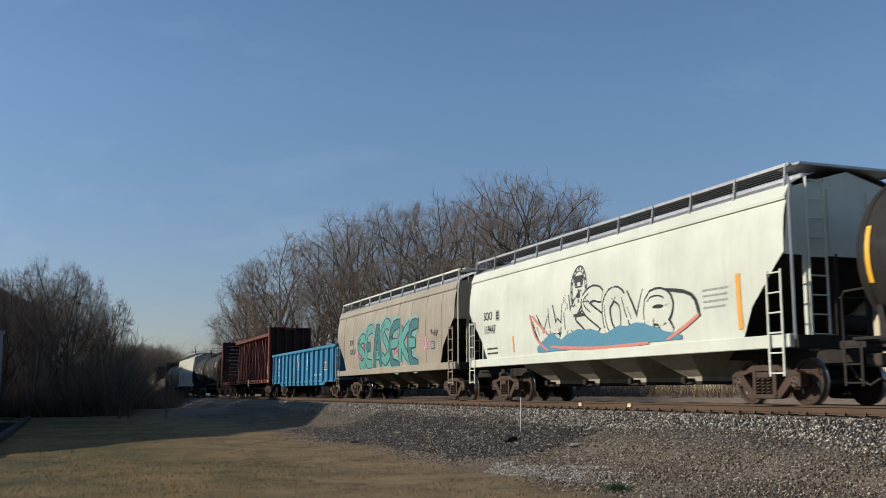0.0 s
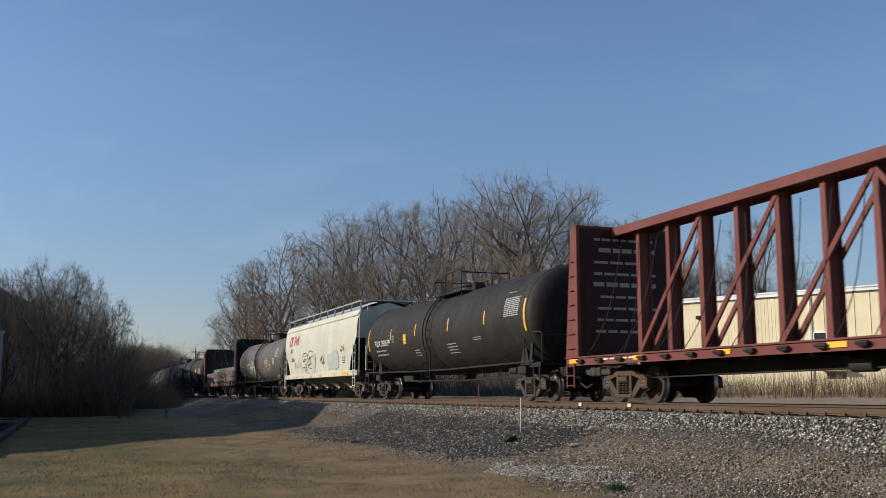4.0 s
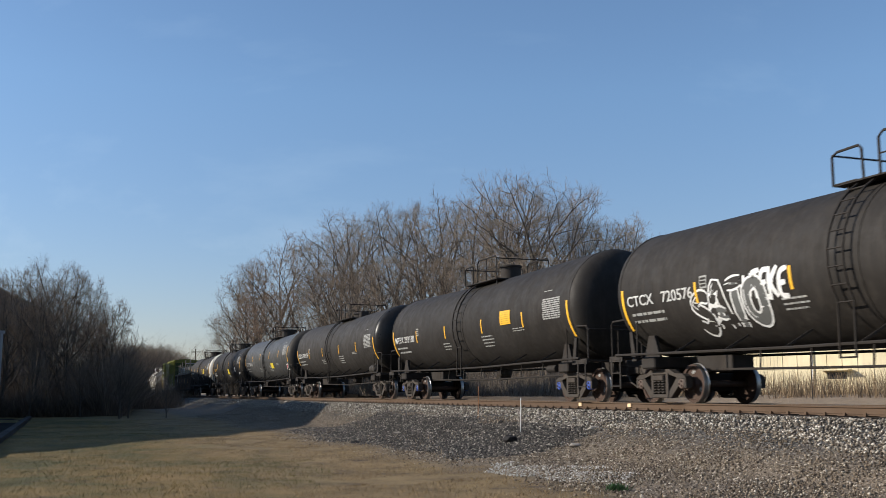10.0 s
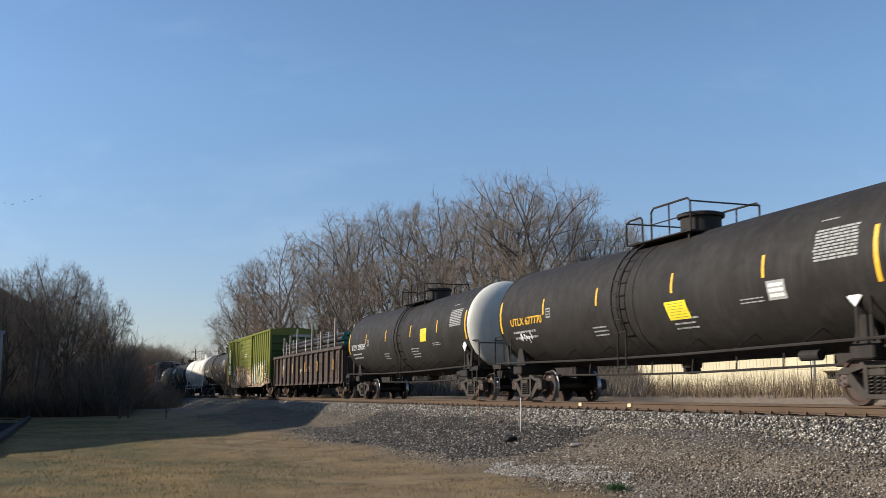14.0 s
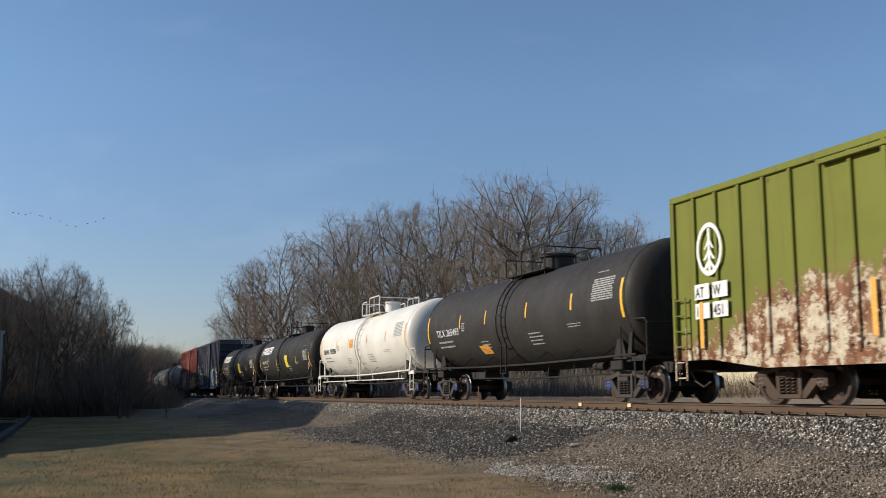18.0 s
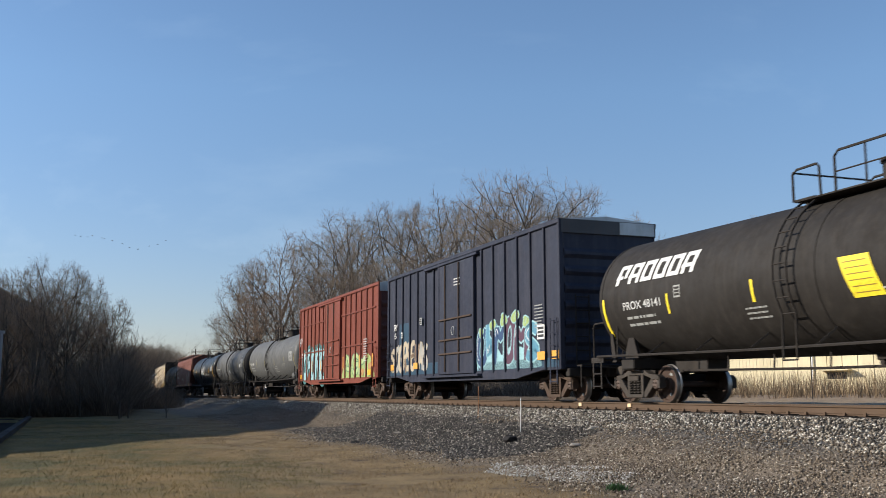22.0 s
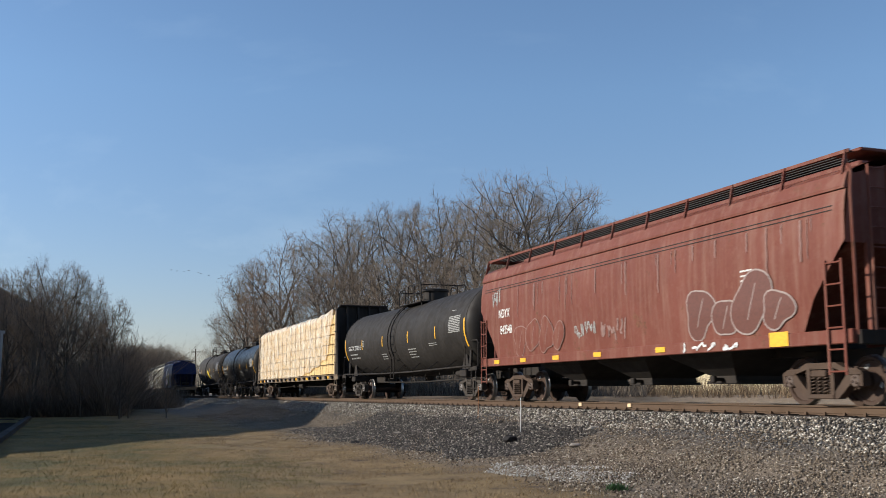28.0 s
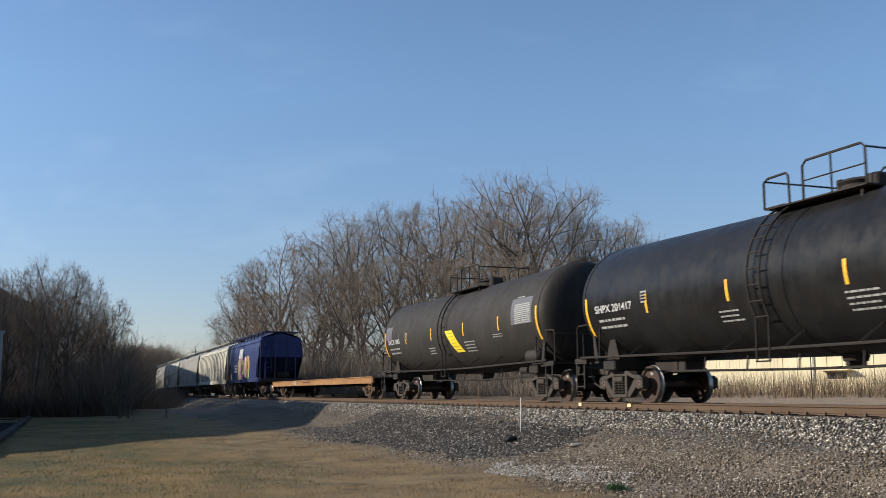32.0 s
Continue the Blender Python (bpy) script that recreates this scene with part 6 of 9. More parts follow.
def truss_centre(car, e, z0, z1, body, bays):
    """The high frame down the middle of a centre-beam car."""
    part("top_chord", Geo().box(-e, e, -0.35, 0.35, z1 - 0.14, z1 - 0.06, 0.01).box(-e, e, -0.37, -0.31, z1 - 0.24, z1, 0.01).box(-e, e, 0.31, 0.37, z1 - 0.24, z1, 0.01), body, car)
    for i in range(bays + 1):
        x = -e + 2 * e * i / bays
        if 0 < i < bays:
            part("upright", Geo().prism([(x - 0.10, z0), (x + 0.10, z0), (x + 0.075, z1 - 0.2), (x - 0.075, z1 - 0.2)], -0.18, -0.15).prism([(x - 0.10, z0), (x + 0.10, z0), (x + 0.075, z1 - 0.2), (x - 0.075, z1 - 0.2)], 0.15, 0.18).box(x - 0.02, x + 0.02, -0.15, 0.15, z0, z1 - 0.2), body, car)
    for i in range(1, bays - 1):
        x0, x1 = -e + 2 * e * i / bays, -e + 2 * e * (i + 1) / bays
        if i % 2 == 1 and i + 2 < bays:
            x1 = -e + 2 * e * (i + 2) / bays
            a, b = ((x0, z0 + 0.1), (x1, z1 - 0.3)) if i < bays / 2 - 1 else ((x0, z1 - 0.3), (x1, z0 + 0.1))
            part("diagonal", Geo().beam((a[0], -0.17, a[1]), (b[0], -0.17, b[1]), 0.06, 0.12, (0, 0, 1)), body, car)
            part("diagonal", Geo().beam((a[0], 0.17, a[1]), (b[0], 0.17, b[1]), 0.06, 0.12, (0, 0, 1)), body, car)


# ---- the train, from its head ----
WORN_STRIPE = plain("worn_dull_yellow_stripe", (0.24, 0.20, 0.08))


def graf_a(car, side, e, half):
    writing(side, car, "SOO", -6.9, 2.62, 0.26, DARKM, stretch=0.9, name="car_number")
    writing(side, car, "119447", -6.9, 2.17, 0.26, DARKM, stretch=0.85, name="car_number")
    bars(side, car, -6.7, 1.75, 1.0, 0.3, 2, DARKM, 41)
    boxed_mark(side, car, -5.9, 2.55, 0.28, 0.34, GREYW)
    # round crest: a dark ring, a shield with a small leaf and a dark beast above it
    g = Geo()
    q = lambda a, r: side.at(-0.2 + 0.47 * r * math.cos(a), 3.02 + 0.66 * r * math.sin(a), 0.011)
    for k in range(48):
        a0, a1 = 2 * math.pi * k / 48, 2 * math.pi * (k + 1) / 48
        g.add([q(a0, 1.0), q(a1, 1.0), q(a1, 0.93 if k % 3 else 0.82), q(a0, 0.93 if k % 3 else 0.82)], [(0, 1, 2, 3)])
        g.add([q(a0, 0.79), q(a1, 0.79), q(a1, 0.75), q(a0, 0.75)], [(0, 1, 2, 3)])
    for xa, xb, za, zb in ((-0.46, 0.04, 3.22, 3.40), (-0.42, -0.30, 3.12, 3.22), (-0.10, 0.02, 3.12, 3.22), (-0.50, -0.40, 3.30, 3.46), (-0.30, -0.10, 2.78, 2.92), (-0.24, -0.16, 2.66, 3.02), (-0.40, 0.0, 3.07, 3.11), (-0.52, 0.12, 2.28, 2.37)):
        side.plate(g, xa, xb, za, zb, 0.012, nz=2)
    part("crest", g, DARKM, car, "black round crest with a shield")
    spray(side, car, -3.0, 4.3, 1.50, 2.62, (HOPPER_WHITE, HOPPER_WHITE), BLACKS, 13, 7, 0.25, None, label="white graffiti letters with black outlines", word="VWKSOVR", swell=0.40, lean=-0.10)
    wave_band(side, car, -2.9, 4.6, 1.42, 2.0, SKYB, 1.3, 0.022, label="sky-blue graffiti fill")
    SALMON = decal_mat("salmon_spray_paint", (0.62, 0.25, 0.20))
    for k, (xa, za, xb, zb, xc, zc) in enumerate(((-3.3, 2.55, -3.0, 1.8, -2.2, 1.45), (-3.15, 2.5, -2.5, 2.1, -2.1, 1.9), (4.1, 2.6, 5.2, 2.45, 5.35, 1.9), (5.35, 1.95, 4.9, 1.75, 4.0, 1.45), (-2.0, 1.55, 0.5, 1.38, 3.2, 1.42))):
        g = Geo()
        side.ribbon(g, smooth_line([(xa, za), (xb, zb), (xc, zc)]), 0.085, 0.024 + 0.001 * k)
        part("graffiti_outline", g, SALMON if k != 2 else BLACKS, car)
    bars(side, car, 5.5, 2.5, 0.9, 0.5, 4, GREYW, 15)
    reflectors(side, car, (6.75,), 2.1, 0.16, 1.15, ORANGE)
    reflectors(side, car, (-4.6,), 1.75, 0.10, 0.5, ORANGE)


def graf_b(car, side, e, half):
    writing(side, car, "SOO", -5.9, 2.55, 0.24, DARKM, name="car_number")
    writing(side, car, "124267", -5.9, 2.1, 0.24, DARKM, name="car_number")
    spray(side, car, -4.4, 4.5, 1.42, 3.05, (TEAL, DTEAL, TEAL), BLACKS, 21, 7, 0.19, TEALH, label="teal and pink graffiti letters", word="SEASEKE")
    scrawl(side, car, -4.4, 1.5, 1.6, 1.2, MAG, 22, 6, 0.09)
    scrawl(side, car, 0.0, 1.8, 3.5, 1.2, MAG, 23, 9, 0.10)
    scrawl(side, car, 4.6, 1.75, 1.0, 0.7, PINK, 24, 5, 0.07)
    scrawl(side, car, 5.9, 2.3, 0.9, 0.4, BLACKS, 25, 5, 0.03)
    boxed_mark(side, car, 5.85, 1.9, 0.42, 0.3, DARKM, GREYW)
    reflectors(side, car, (7.1,), 1.24, 1.0, 0.14, YELLOW)


def marks_gon(car, side, e, half):
    g = Geo()
    for x, w in ((-1.45, 0.40), (-0.65, 0.66), (0.75, 0.36), (1.65, 0.56)):
        side.plate(g, x, x + 0.16, 1.80, 2.50, 0.012, 0.12)
        side.plate(g, x + w - 0.13, x + w, 1.80, 2.50, 0.012, 0.12)
        side.plate(g, x + 0.02, x + w + 0.02, 1.80, 1.90, 0.0125, 0.02)
        side.plate(g, x + 0.10, x + w + 0.10, 2.38, 2.50, 0.0125, 0.02)
        side.plate(g, x - 0.05, x + w + 0.02, 1.64, 1.70, 0.012)
    part("emblem", g, WHITE, car, "white block emblem")
    writing(side, car, "DME", -6.82, 2.25, 0.24, WHITE, name="car_number")
    writing(side, car, "80136", -6.86, 1.85, 0.24, WHITE, name="car_number")
    for x in (-5.75, -2.75, 0.45, 4.0):
        reflectors(side, car, (x + 0.62,), 1.55, 0.12, 0.62, ORANGE)
    reflectors(side, car, (8.25, -8.35), 1.75, 0.14, 1.1, ORANGE)
    bars(side, car, -6.8, 1.70, 0.75, 0.36, 2, WHITE, 36)
    boxed_mark(side, car, 5.85, 1.50, 0.78, 0.42, WHITE)
    bars(side, car, -5.2, 1.3, 2.2, 0.14, 1, WHITE, 33)
    bars(side, car, 3.0, 1.35, 2.5, 0.16, 1, WHITE, 34)


tank_car(-12.6, 2.0, BLACK_TANK, (BLACK_TANK, BLACK_TANK), "black tank car at the head of the cars in view", mark="", seed=3, top="low")
covered_hopper(6.40, 19.60, HOPPER_WHITE, "cream-white covered hopper car with a black crest and blue graffiti", extra=graf_a, rail_mat=ROOF_GALV, seed=1, chute=CHUTE_PALE)
covered_hopper(24.30, 37.85, HOPPER_TAN, "tan covered hopper car with large teal and pink graffiti", extra=graf_b, rib=9, seed=2, cut=1.15, rail_mat=HOPPER_WHITE)
gondola(42.15, 55.65, GON_BLUE, "bright blue open gondola car with white lettering", 17.1, 2.78, 15, extra=marks_gon, z_low=0.86)


# CB_RED made much darker, to paint the bulkheads' shade into their colour
CB_SHADE = paint("shaded_red_brown_end_paint", (0.036, 0.014, 0.012), 0.7, (0.06, 0.035, 0.028), 0.4)


def empty_centre_beam(s0, s1):
    car, half = new_car("centerbeam_flat_car", "empty dark red centre-beam flat car with an open truss", "flat car", s0, s1, (s1 - s0) + 5.2)
    e, w = 11.85, 1.5
    flat_deck(car, half, e, w, 0.98, 1.22, CB_RED)
    side = Side(lambda x, z: w + 0.0)
    truss_centre(car, e - 0.3, 1.22, 4.82, CB_RED, 16)
    for k in (1, -1):
        b = bulkhead(car, k * (e - 0.6), k, w, 1.2, 4.86, CB_RED, CB_SHADE)
        if k < 0:
            g, rng = Geo(), random.Random(4)
            for r in range(9):
                z = 4.45 - 0.32 * r
                a = -1.0 + rng.uniform(0, 0.25)
                while a < 0.9:
                    c = a + rng.uniform(0.15, 0.45)
                    g.box(-e + 0.70, -e + 0.705, a, min(c, 1.0), z, z + (0.12 if r in (1, 4) else 0.07))
                    a = c + 0.07
            part("notice_lettering", g, GREYW, b)
    for i in range(22):
        x = -e + 0.9 + (2 * e - 1.8) * i / 21
        part("winch", Geo().box(x - 0.12, x + 0.12, -w - 0.09, -w, 1.03, 1.14, 0.02).turned([(-0.15, 0.035), (0.15, 0.035)], (x, -w - 0.08, 1.10), "x", 8), FRAME_BLACK, car)
    reflectors(Side(lambda x, z: w + 0.012), car, [-11.4, -8, -4.6, -1.2, 2.2, 5.6, 9.0, 11.3], 1.10, 0.5, 0.11, YELLOW)
    bars(Side(lambda x, z: w + 0.01), car, -10.2, 1.16, 3.0, 0.1, 1, WHITE, 51)
    boxed_mark(Side(lambda x, z: w + 0.1), car, 3.7, 0.82, 0.5, 0.45, WHITE)
    g, rng = Geo(), random.Random(8)
    for i in range(24):
        x = -e + 1.2 + (2 * e - 2.6) * i / 23
        sw = rng.uniform(-0.5, 0.9)
        pts = [(x + sw * f, -0.38 - 1.05 * f + 0.12 * math.sin(f * 3.1), 4.25 - 3.05 * f - 0.35 * math.sin(f * 3.14)) for f in np.linspace(0, 1, 7)]
        g.tube(pts, 0.011, 4, caps=False)
    part("tie_cables", g, FRAME_BLACK, car)
    reflectors(Side(lambda x, z: w + 0.006), car, (e - 0.52,), 1.95, 0.12, 0.75, YELLOW)


empty_centre_beam(61.5, 80.3)
tank_car(85.95, 101.5, BLACK_TANK, (BLACK_TANK, BLACK_TANK), "black tank car with white numbers", mark="TILX 292639", mark_off=0.9, seed=4, top="low", panel=(-3.4, 2.25, 0.35, 0.4, YELLOW, 0))


PALE_WASH = decal_mat("washed_out_pale_blue_spray", (0.445, 0.485, 0.415))
FADED_BLUE = decal_mat("faded_pale_blue_spray", (0.385, 0.465, 0.42))


def graf_cp(car, side, e, half):
    g = Geo()
    for i, (w, h) in enumerate(((0.42, 0.56), (0.40, 0.56), (0.0, 0), (0.42, 0.56), (0.34, 0.40), (0.12, 0.56), (0.12, 0.56))):
        if w:
            x = -7.05 + 0.46 * i - (0.16 if i > 2 else 0) - (0.22 if i == 6 else 0)
            side.plate(g, x, x + 0.15 if w > 0.2 else x + w, 3.12, 3.12 + h, 0.011, 0.12)
            if w > 0.2:
                side.plate(g, x + 0.10, x + w + 0.06, 3.12 + h - 0.14, 3.12 + h, 0.0115, 0.03)
                side.plate(g, x + 0.05, x + w, 3.12 + h * (0.0 if i == 0 else 0.36), 3.12 + h * (0.0 if i == 0 else 0.36) + 0.12, 0.012, 0.03)
    part("emblem", g, REDM, car, "dark red slanted emblem")
    writing(side, car, "SOO", -6.75, 2.70, 0.22, DARKM, name="car_number")
    writing(side, car, "118126", -6.6, 2.15, 0.22, DARKM, name="car_number")
    spray(side, car, -3.6, 0.5, 1.42, 2.4, (GREYW, HOPPER_DULL), BLACKS, 61, 3, 0.24, None, label="black and grey graffiti", word="REI")
    scrawl(side, car, -5.6, 1.5, 1.6, 0.8, BLACKS, 62, 8, 0.025)
    scrawl(side, car, 1.1, 1.7, 0.9, 0.7, BLACKS, 63, 6, 0.03)
    bubbles(side, car, ((3.1, 1.9, 0.9, 0.75, 3, 0.5), (3.85, 1.95, 0.95, 0.95, 2, 1.5), (4.6, 1.9, 0.9, 0.85, 3, 2.5)), PALE_WASH, FADED_BLUE, 0.06, label="faded pale-blue bubble graffiti")
    scrawl(side, car, 5.3, 2.2, 0.9, 0.5, ORANS, 65, 4, 0.05)
    boxed_mark(side, car, 5.75, 1.75, 0.55, 0.32, DARKM, HOPPER_DULL)
    reflectors(Side(lambda x, z: 1.625), car, (-7.4, -5.0, -3.4, -1.2, 1.0, 4.2), 1.20, 0.42, 0.13, YELLOW)
    reflectors(Side(lambda x, z: 1.625), car, (6.3,), 1.22, 1.2, 0.15, YELLOW)


covered_hopper(105.75, 119.45, HOPPER_DULL, "stained white covered hopper car with red emblem and graffiti", extra=graf_cp, seed=5, rail_mat=ROOF_GALV, chute=CHUTE_PALE, bog=("rust", "grey"))


def graf_utlx(car, side, cyl, half):
    bubbles(side, car, ((-4.45, 2.1, 0.62, 0.62, 3, 0.2), (-3.95, 2.15, 0.66, 0.66, 2, 1.4), (-3.45, 2.05, 0.62, 0.62, 3, 2.2)), DGREEN, WHITES, 0.05, label="dark green bubble graffiti with white outline")
    spray(side, car, -3.2, -1.2, 1.8, 2.5, (FADED_TANK,), WHITES, 71, 4, 0.10, None, label="white outline graffiti", word="WVZM")
    spray(side, car, 2.6, 4.6, 1.9, 2.55, (FADED_TANK,), CREAMS, 72, 3, 0.15, None, label="thin yellow graffiti crown")
    boxed_mark(side, car, 5.6, 2.25, 0.5, 0.38, WHITE, DARKM)


tank_car(124.2, 138.8, FADED_TANK, (FADED_TANK, FADED_TANK), "weathered grey tank car with a dark centre band and graffiti", mark="UTLX 667443", mark_off=0.8, mark_mat=plain("dull_orange_marking", (0.42, 0.21, 0.04)), mark_z=2.50, seed=6, top="cup", stripe=WORN_STRIPE, extra=graf_utlx, band=paint("sooty_band_paint", (0.036, 0.033, 0.030), 0.7), seam=(-0.62, -0.1, 0.35), trim=FRAME_BLACK, bog=("rust", "brown"))


# bulkhead flat with bundles of steel beams
def beams_flat(s0, s1):
    car, half = new_car("bulkhead_flat_car", "red bulkhead flat car with black end walls", "flat car", s0, s1, (s1 - s0) + 5.3)
    e, w = 10.85, 1.5
    flat_deck(car, half, e, w, 0.92, 1.28, FLAT_RED)
    side = Side(lambda x, z: w + 0.01)
    dark = paint("black_bulkhead_boards", (0.02, 0.02, 0.022), 0.7, (0.09, 0.08, 0.07), 0.4)
    for k in (1, -1):
        b = bulkhead(car, k * (e - 0.65), k, w, 1.26, 4.76, FLAT_RED, dark, clip=0.24)
        for i in range(12):
            z = 1.32 + 0.265 * i
            x = k * (e - 0.74)
            part("board", Geo().box(min(x, x - k * 0.05), max(x, x - k * 0.05), -w + 0.14, w - 0.14, z, z + 0.25, 0.008), dark, b)
    for i in range(14):
        x = -e + 1.3 + (2 * e - 2.6) * i / 13
        part("stake_pocket", Geo().box(x - 0.09, x + 0.09, -w - 0.07, -w, 1.02, 1.20, 0.01), FLAT_RED, car)
    g = Geo()
    for x in (-6.75, -6.35, -5.95, -5.55):
        side.plate(g, x, x + 0.08, 1.0, 1.22, 0.012)
        side.plate(g, x, x + 0.27, 1.17, 1.22, 0.0125)
        side.plate(g, x, x + 0.25, 1.0, 1.05, 0.0125)
    part("emblem", g, WHITE, car, "white block emblem")
    writing(side, car, "546 256", -4.95, 1.0, 0.23, WHITE, name="car_number")
    reflectors(side, car, (-8.9, -7.4, -3.2, -0.4, 2.1, 5.6), 1.11, 0.5, 0.15, YELLOW)
    reflectors(side, car, (9.0,), 1.11, 0.9, 0.26, YELLOW)
    for x, n in ((-1.7, 1), (0.3, 2), (1.2, 3), (3.0, 4), (6.6, 5)):
        bars(side, car, x, 1.22, 0.8, 0.22, 2, WHITE, 80 + n)
    boxed_mark(side, car, 4.1, 0.98, 0.55, 0.28, WHITE)
    boxed_mark(side, car, -2.0, 0.98, 0.22, 0.22, FLAT_RED, WHITE)
    g = Geo()
    for x in (-6.9, -2.6, 1.8, 5.6):
        g.box(x - 0.05, x + 0.05, -w - 0.1, -w - 0.02, 1.1, 1.62)
    part("stake", g, paint("weathered_stake_wood", (0.22, 0.17, 0.10), 0.8), car)
    # the load: two tiers of long beams and a shorter one on top
    load = tagged(new("steel_beam_load"), "stacked grey and brown steel beam bundles with orange straps", "steel beams")
    ROLLING.append((load, (s0 + s1) / 2, half, 0.0))
    steel_g = paint("grey_primed_steel_beam", (0.20, 0.21, 0.21), 0.5, (0.10, 0.085, 0.07), 0.4)
    steel_b = paint("brown_mill_scale_beam", (0.15, 0.115, 0.105), 0.55, (0.09, 0.06, 0.05), 0.4)
    rng = random.Random(3)
    tiers = [(-9.7, 9.3, 1.36, 2, steel_g, 1.3), (-9.7, 9.3, 1.72, 3, steel_b, 1.3), (-6.7, 9.0, 2.24, 2, steel_g, 1.05)]
    for xa, xb, z0, n, mt, ww in tiers:
        for r in range(n):
            for c in range(6):
                y = -ww + 2 * ww * c / 6
                z = z0 + 0.152 * r
                j = rng.uniform(-0.06, 0.06)
                part("beam", Geo().box(xa + j, xb + j, y + 0.01, y + 2 * ww / 6 - 0.012, z + 0.132, z + 0.148).box(xa + j, xb + j, y + 0.01, y + 2 * ww / 6 - 0.012, z + 0.004, z + 0.022).box(xa + j, xb + j, y + 0.16, y + 0.2, z + 0.022, z + 0.132).box(xa + j, xb + j, y + 0.02, y + 0.035, z + 0.022, z + 0.16), mt, load)
    lumber = paint("fresh_dunnage_wood", (0.40, 0.28, 0.14), 0.8, (0.2, 0.14, 0.08), 0.3)
    for xs, z in (((-7.5, -4.0, -0.3, 3.2, 6.6), 1.655), ((-5.0, -1.6, 2.0, 5.4), 2.17), ((-7.5, -3.8, 0, 3.6, 7.2), 1.28)):
        for x in xs:
            part("dunnage", Geo().box(x - 0.12, x + 0.12, -1.38, 1.38, z + 0.004, z + 0.062, 0.01), lumber, load)
    strap = plain("orange_strap", (0.75, 0.30, 0.10))
    for x in (-6.2, -2.4, 1.4, 5.0, -4.6, 0.2, 3.4):
        z1, yy = (2.56, 1.06) if x > -5 else (2.20, 1.31)
        zb = 1.30 if x in (-6.2, -2.4, 1.4, 5.0) else 1.8
        part("strap", Geo().box(x - 0.04, x + 0.04, -1.32, -1.312, zb, 2.19).box(x - 0.04, x + 0.04, -yy - 0.012, -yy - 0.005, 2.19, z1).box(x - 0.04, x + 0.04, -yy - 0.01, yy + 0.01, z1 - 0.012, z1 - 0.004), strap, load)


beams_flat(145.5, 160.7)


def graf_ctcx(car, side, cyl, half):
    spray(side, car, -5.2, -2.7, 1.62, 2.45, (DARK_TANK, GREY_TANK), WHITES, 91, 4, 0.22, None, label="white outline graffiti", word="SATO")
    spray(side, car, -3.3, -1.9, 2.1, 2.65, (WHITES,), WHITES, 95, 5, 0.10, None, label="thin white graffiti", word="WTEKE")
    bubbles(side, car, ((1.55, 2.22, 0.75, 0.50, 2, 0.3), (1.95, 1.80, 0.85, 0.60, 3, 1.1), (2.45, 2.20, 0.75, 0.62, 2, 2.0), (3.20, 2.10, 0.95, 0.85, 2, 0.6), (2.75, 1.75, 0.7, 0.6, 3, 2.6)), BURG, WHITES, 0.055, label="burgundy bubble graffiti with white outline")
    scrawl(side, car, 5.0, 2.3, 1.2, 0.4, GREENS, 93, 6, 0.05)
    scrawl(side, car, 6.3, 2.2, 1.1, 0.45, WHITES, 94, 6, 0.05)
    side_g = Geo()
    side.plate(side_g, 3.7, 4.45, 2.42, 2.88, 0.012, nx=2, nz=4)
    part("warning_panel", side_g, YELLOW, car)


tank_car(167.05, 181.75, BLACK_TANK, (BLACK_TANK, BLACK_TANK), "black tank car with white and burgundy graffiti", mark="CTCX   720576", low=0.45, mark_z=2.34, zc=2.72, mark_off=0.15, seed=7, top="cup", extra=graf_ctcx)
tank_car(186.25, 200.85, BLACK_TANK, (BLACK_TANK, BLACK_TANK), "black tank car with yellow panel and white numbers", mark="MTFX 293180", low=0.42, mark_z=2.30, zc=2.72, mark_off=0.15, seed=8, top="cup", bog=("dark", "blue"), panel=(3.35, 2.40, 0.80, 0.44, YELLOW, 0))
tank_car(205.3, 219.95, DARK_TANK, (DARK_TANK, GLOSS_TANK), "dark grey tank car with a glossy black end", mark="GBRX 709139", low=0.42, mark_z=2.30, zc=2.72, shift=0.3, mark_off=0.15, seed=9, top="low", bog=("dark", "brown"))


def ex_cbtx(car, side, cyl, half):
    placard(car, cyl - 0.2, -1.50, 1.95)
    boxed_mark(side, car, cyl - 1.0, 1.75, 0.4, 0.36, WHITE, DARKM)


tank_car(224.75, 239.25, paint("charcoal_grey_tank_paint", (0.055, 0.055, 0.053), 0.5, (0.09, 0.08, 0.07), 0.3), (DARK_TANK, DARK_TANK), "charcoal grey tank car with a drum manway", mark="CBTX 743115", zc=2.72, seed=10, top="drum", panel=(2.3, 1.95, 0.85, 0.34, LEMON, -0.1), extra=ex_cbtx, lad=0.2)


def ex_utlx2(car, side, cyl, half):
    scrawl(side, car, -6.9, 1.75, 0.9, 0.35, WHITES, 101, 6, 0.04)
    placard(car, cyl - 0.9, -1.42, 1.95, WHITE, WHITE)
    boxed_mark(side, car, 5.1, 2.05, 0.55, 0.38, GREYW, WHITE)


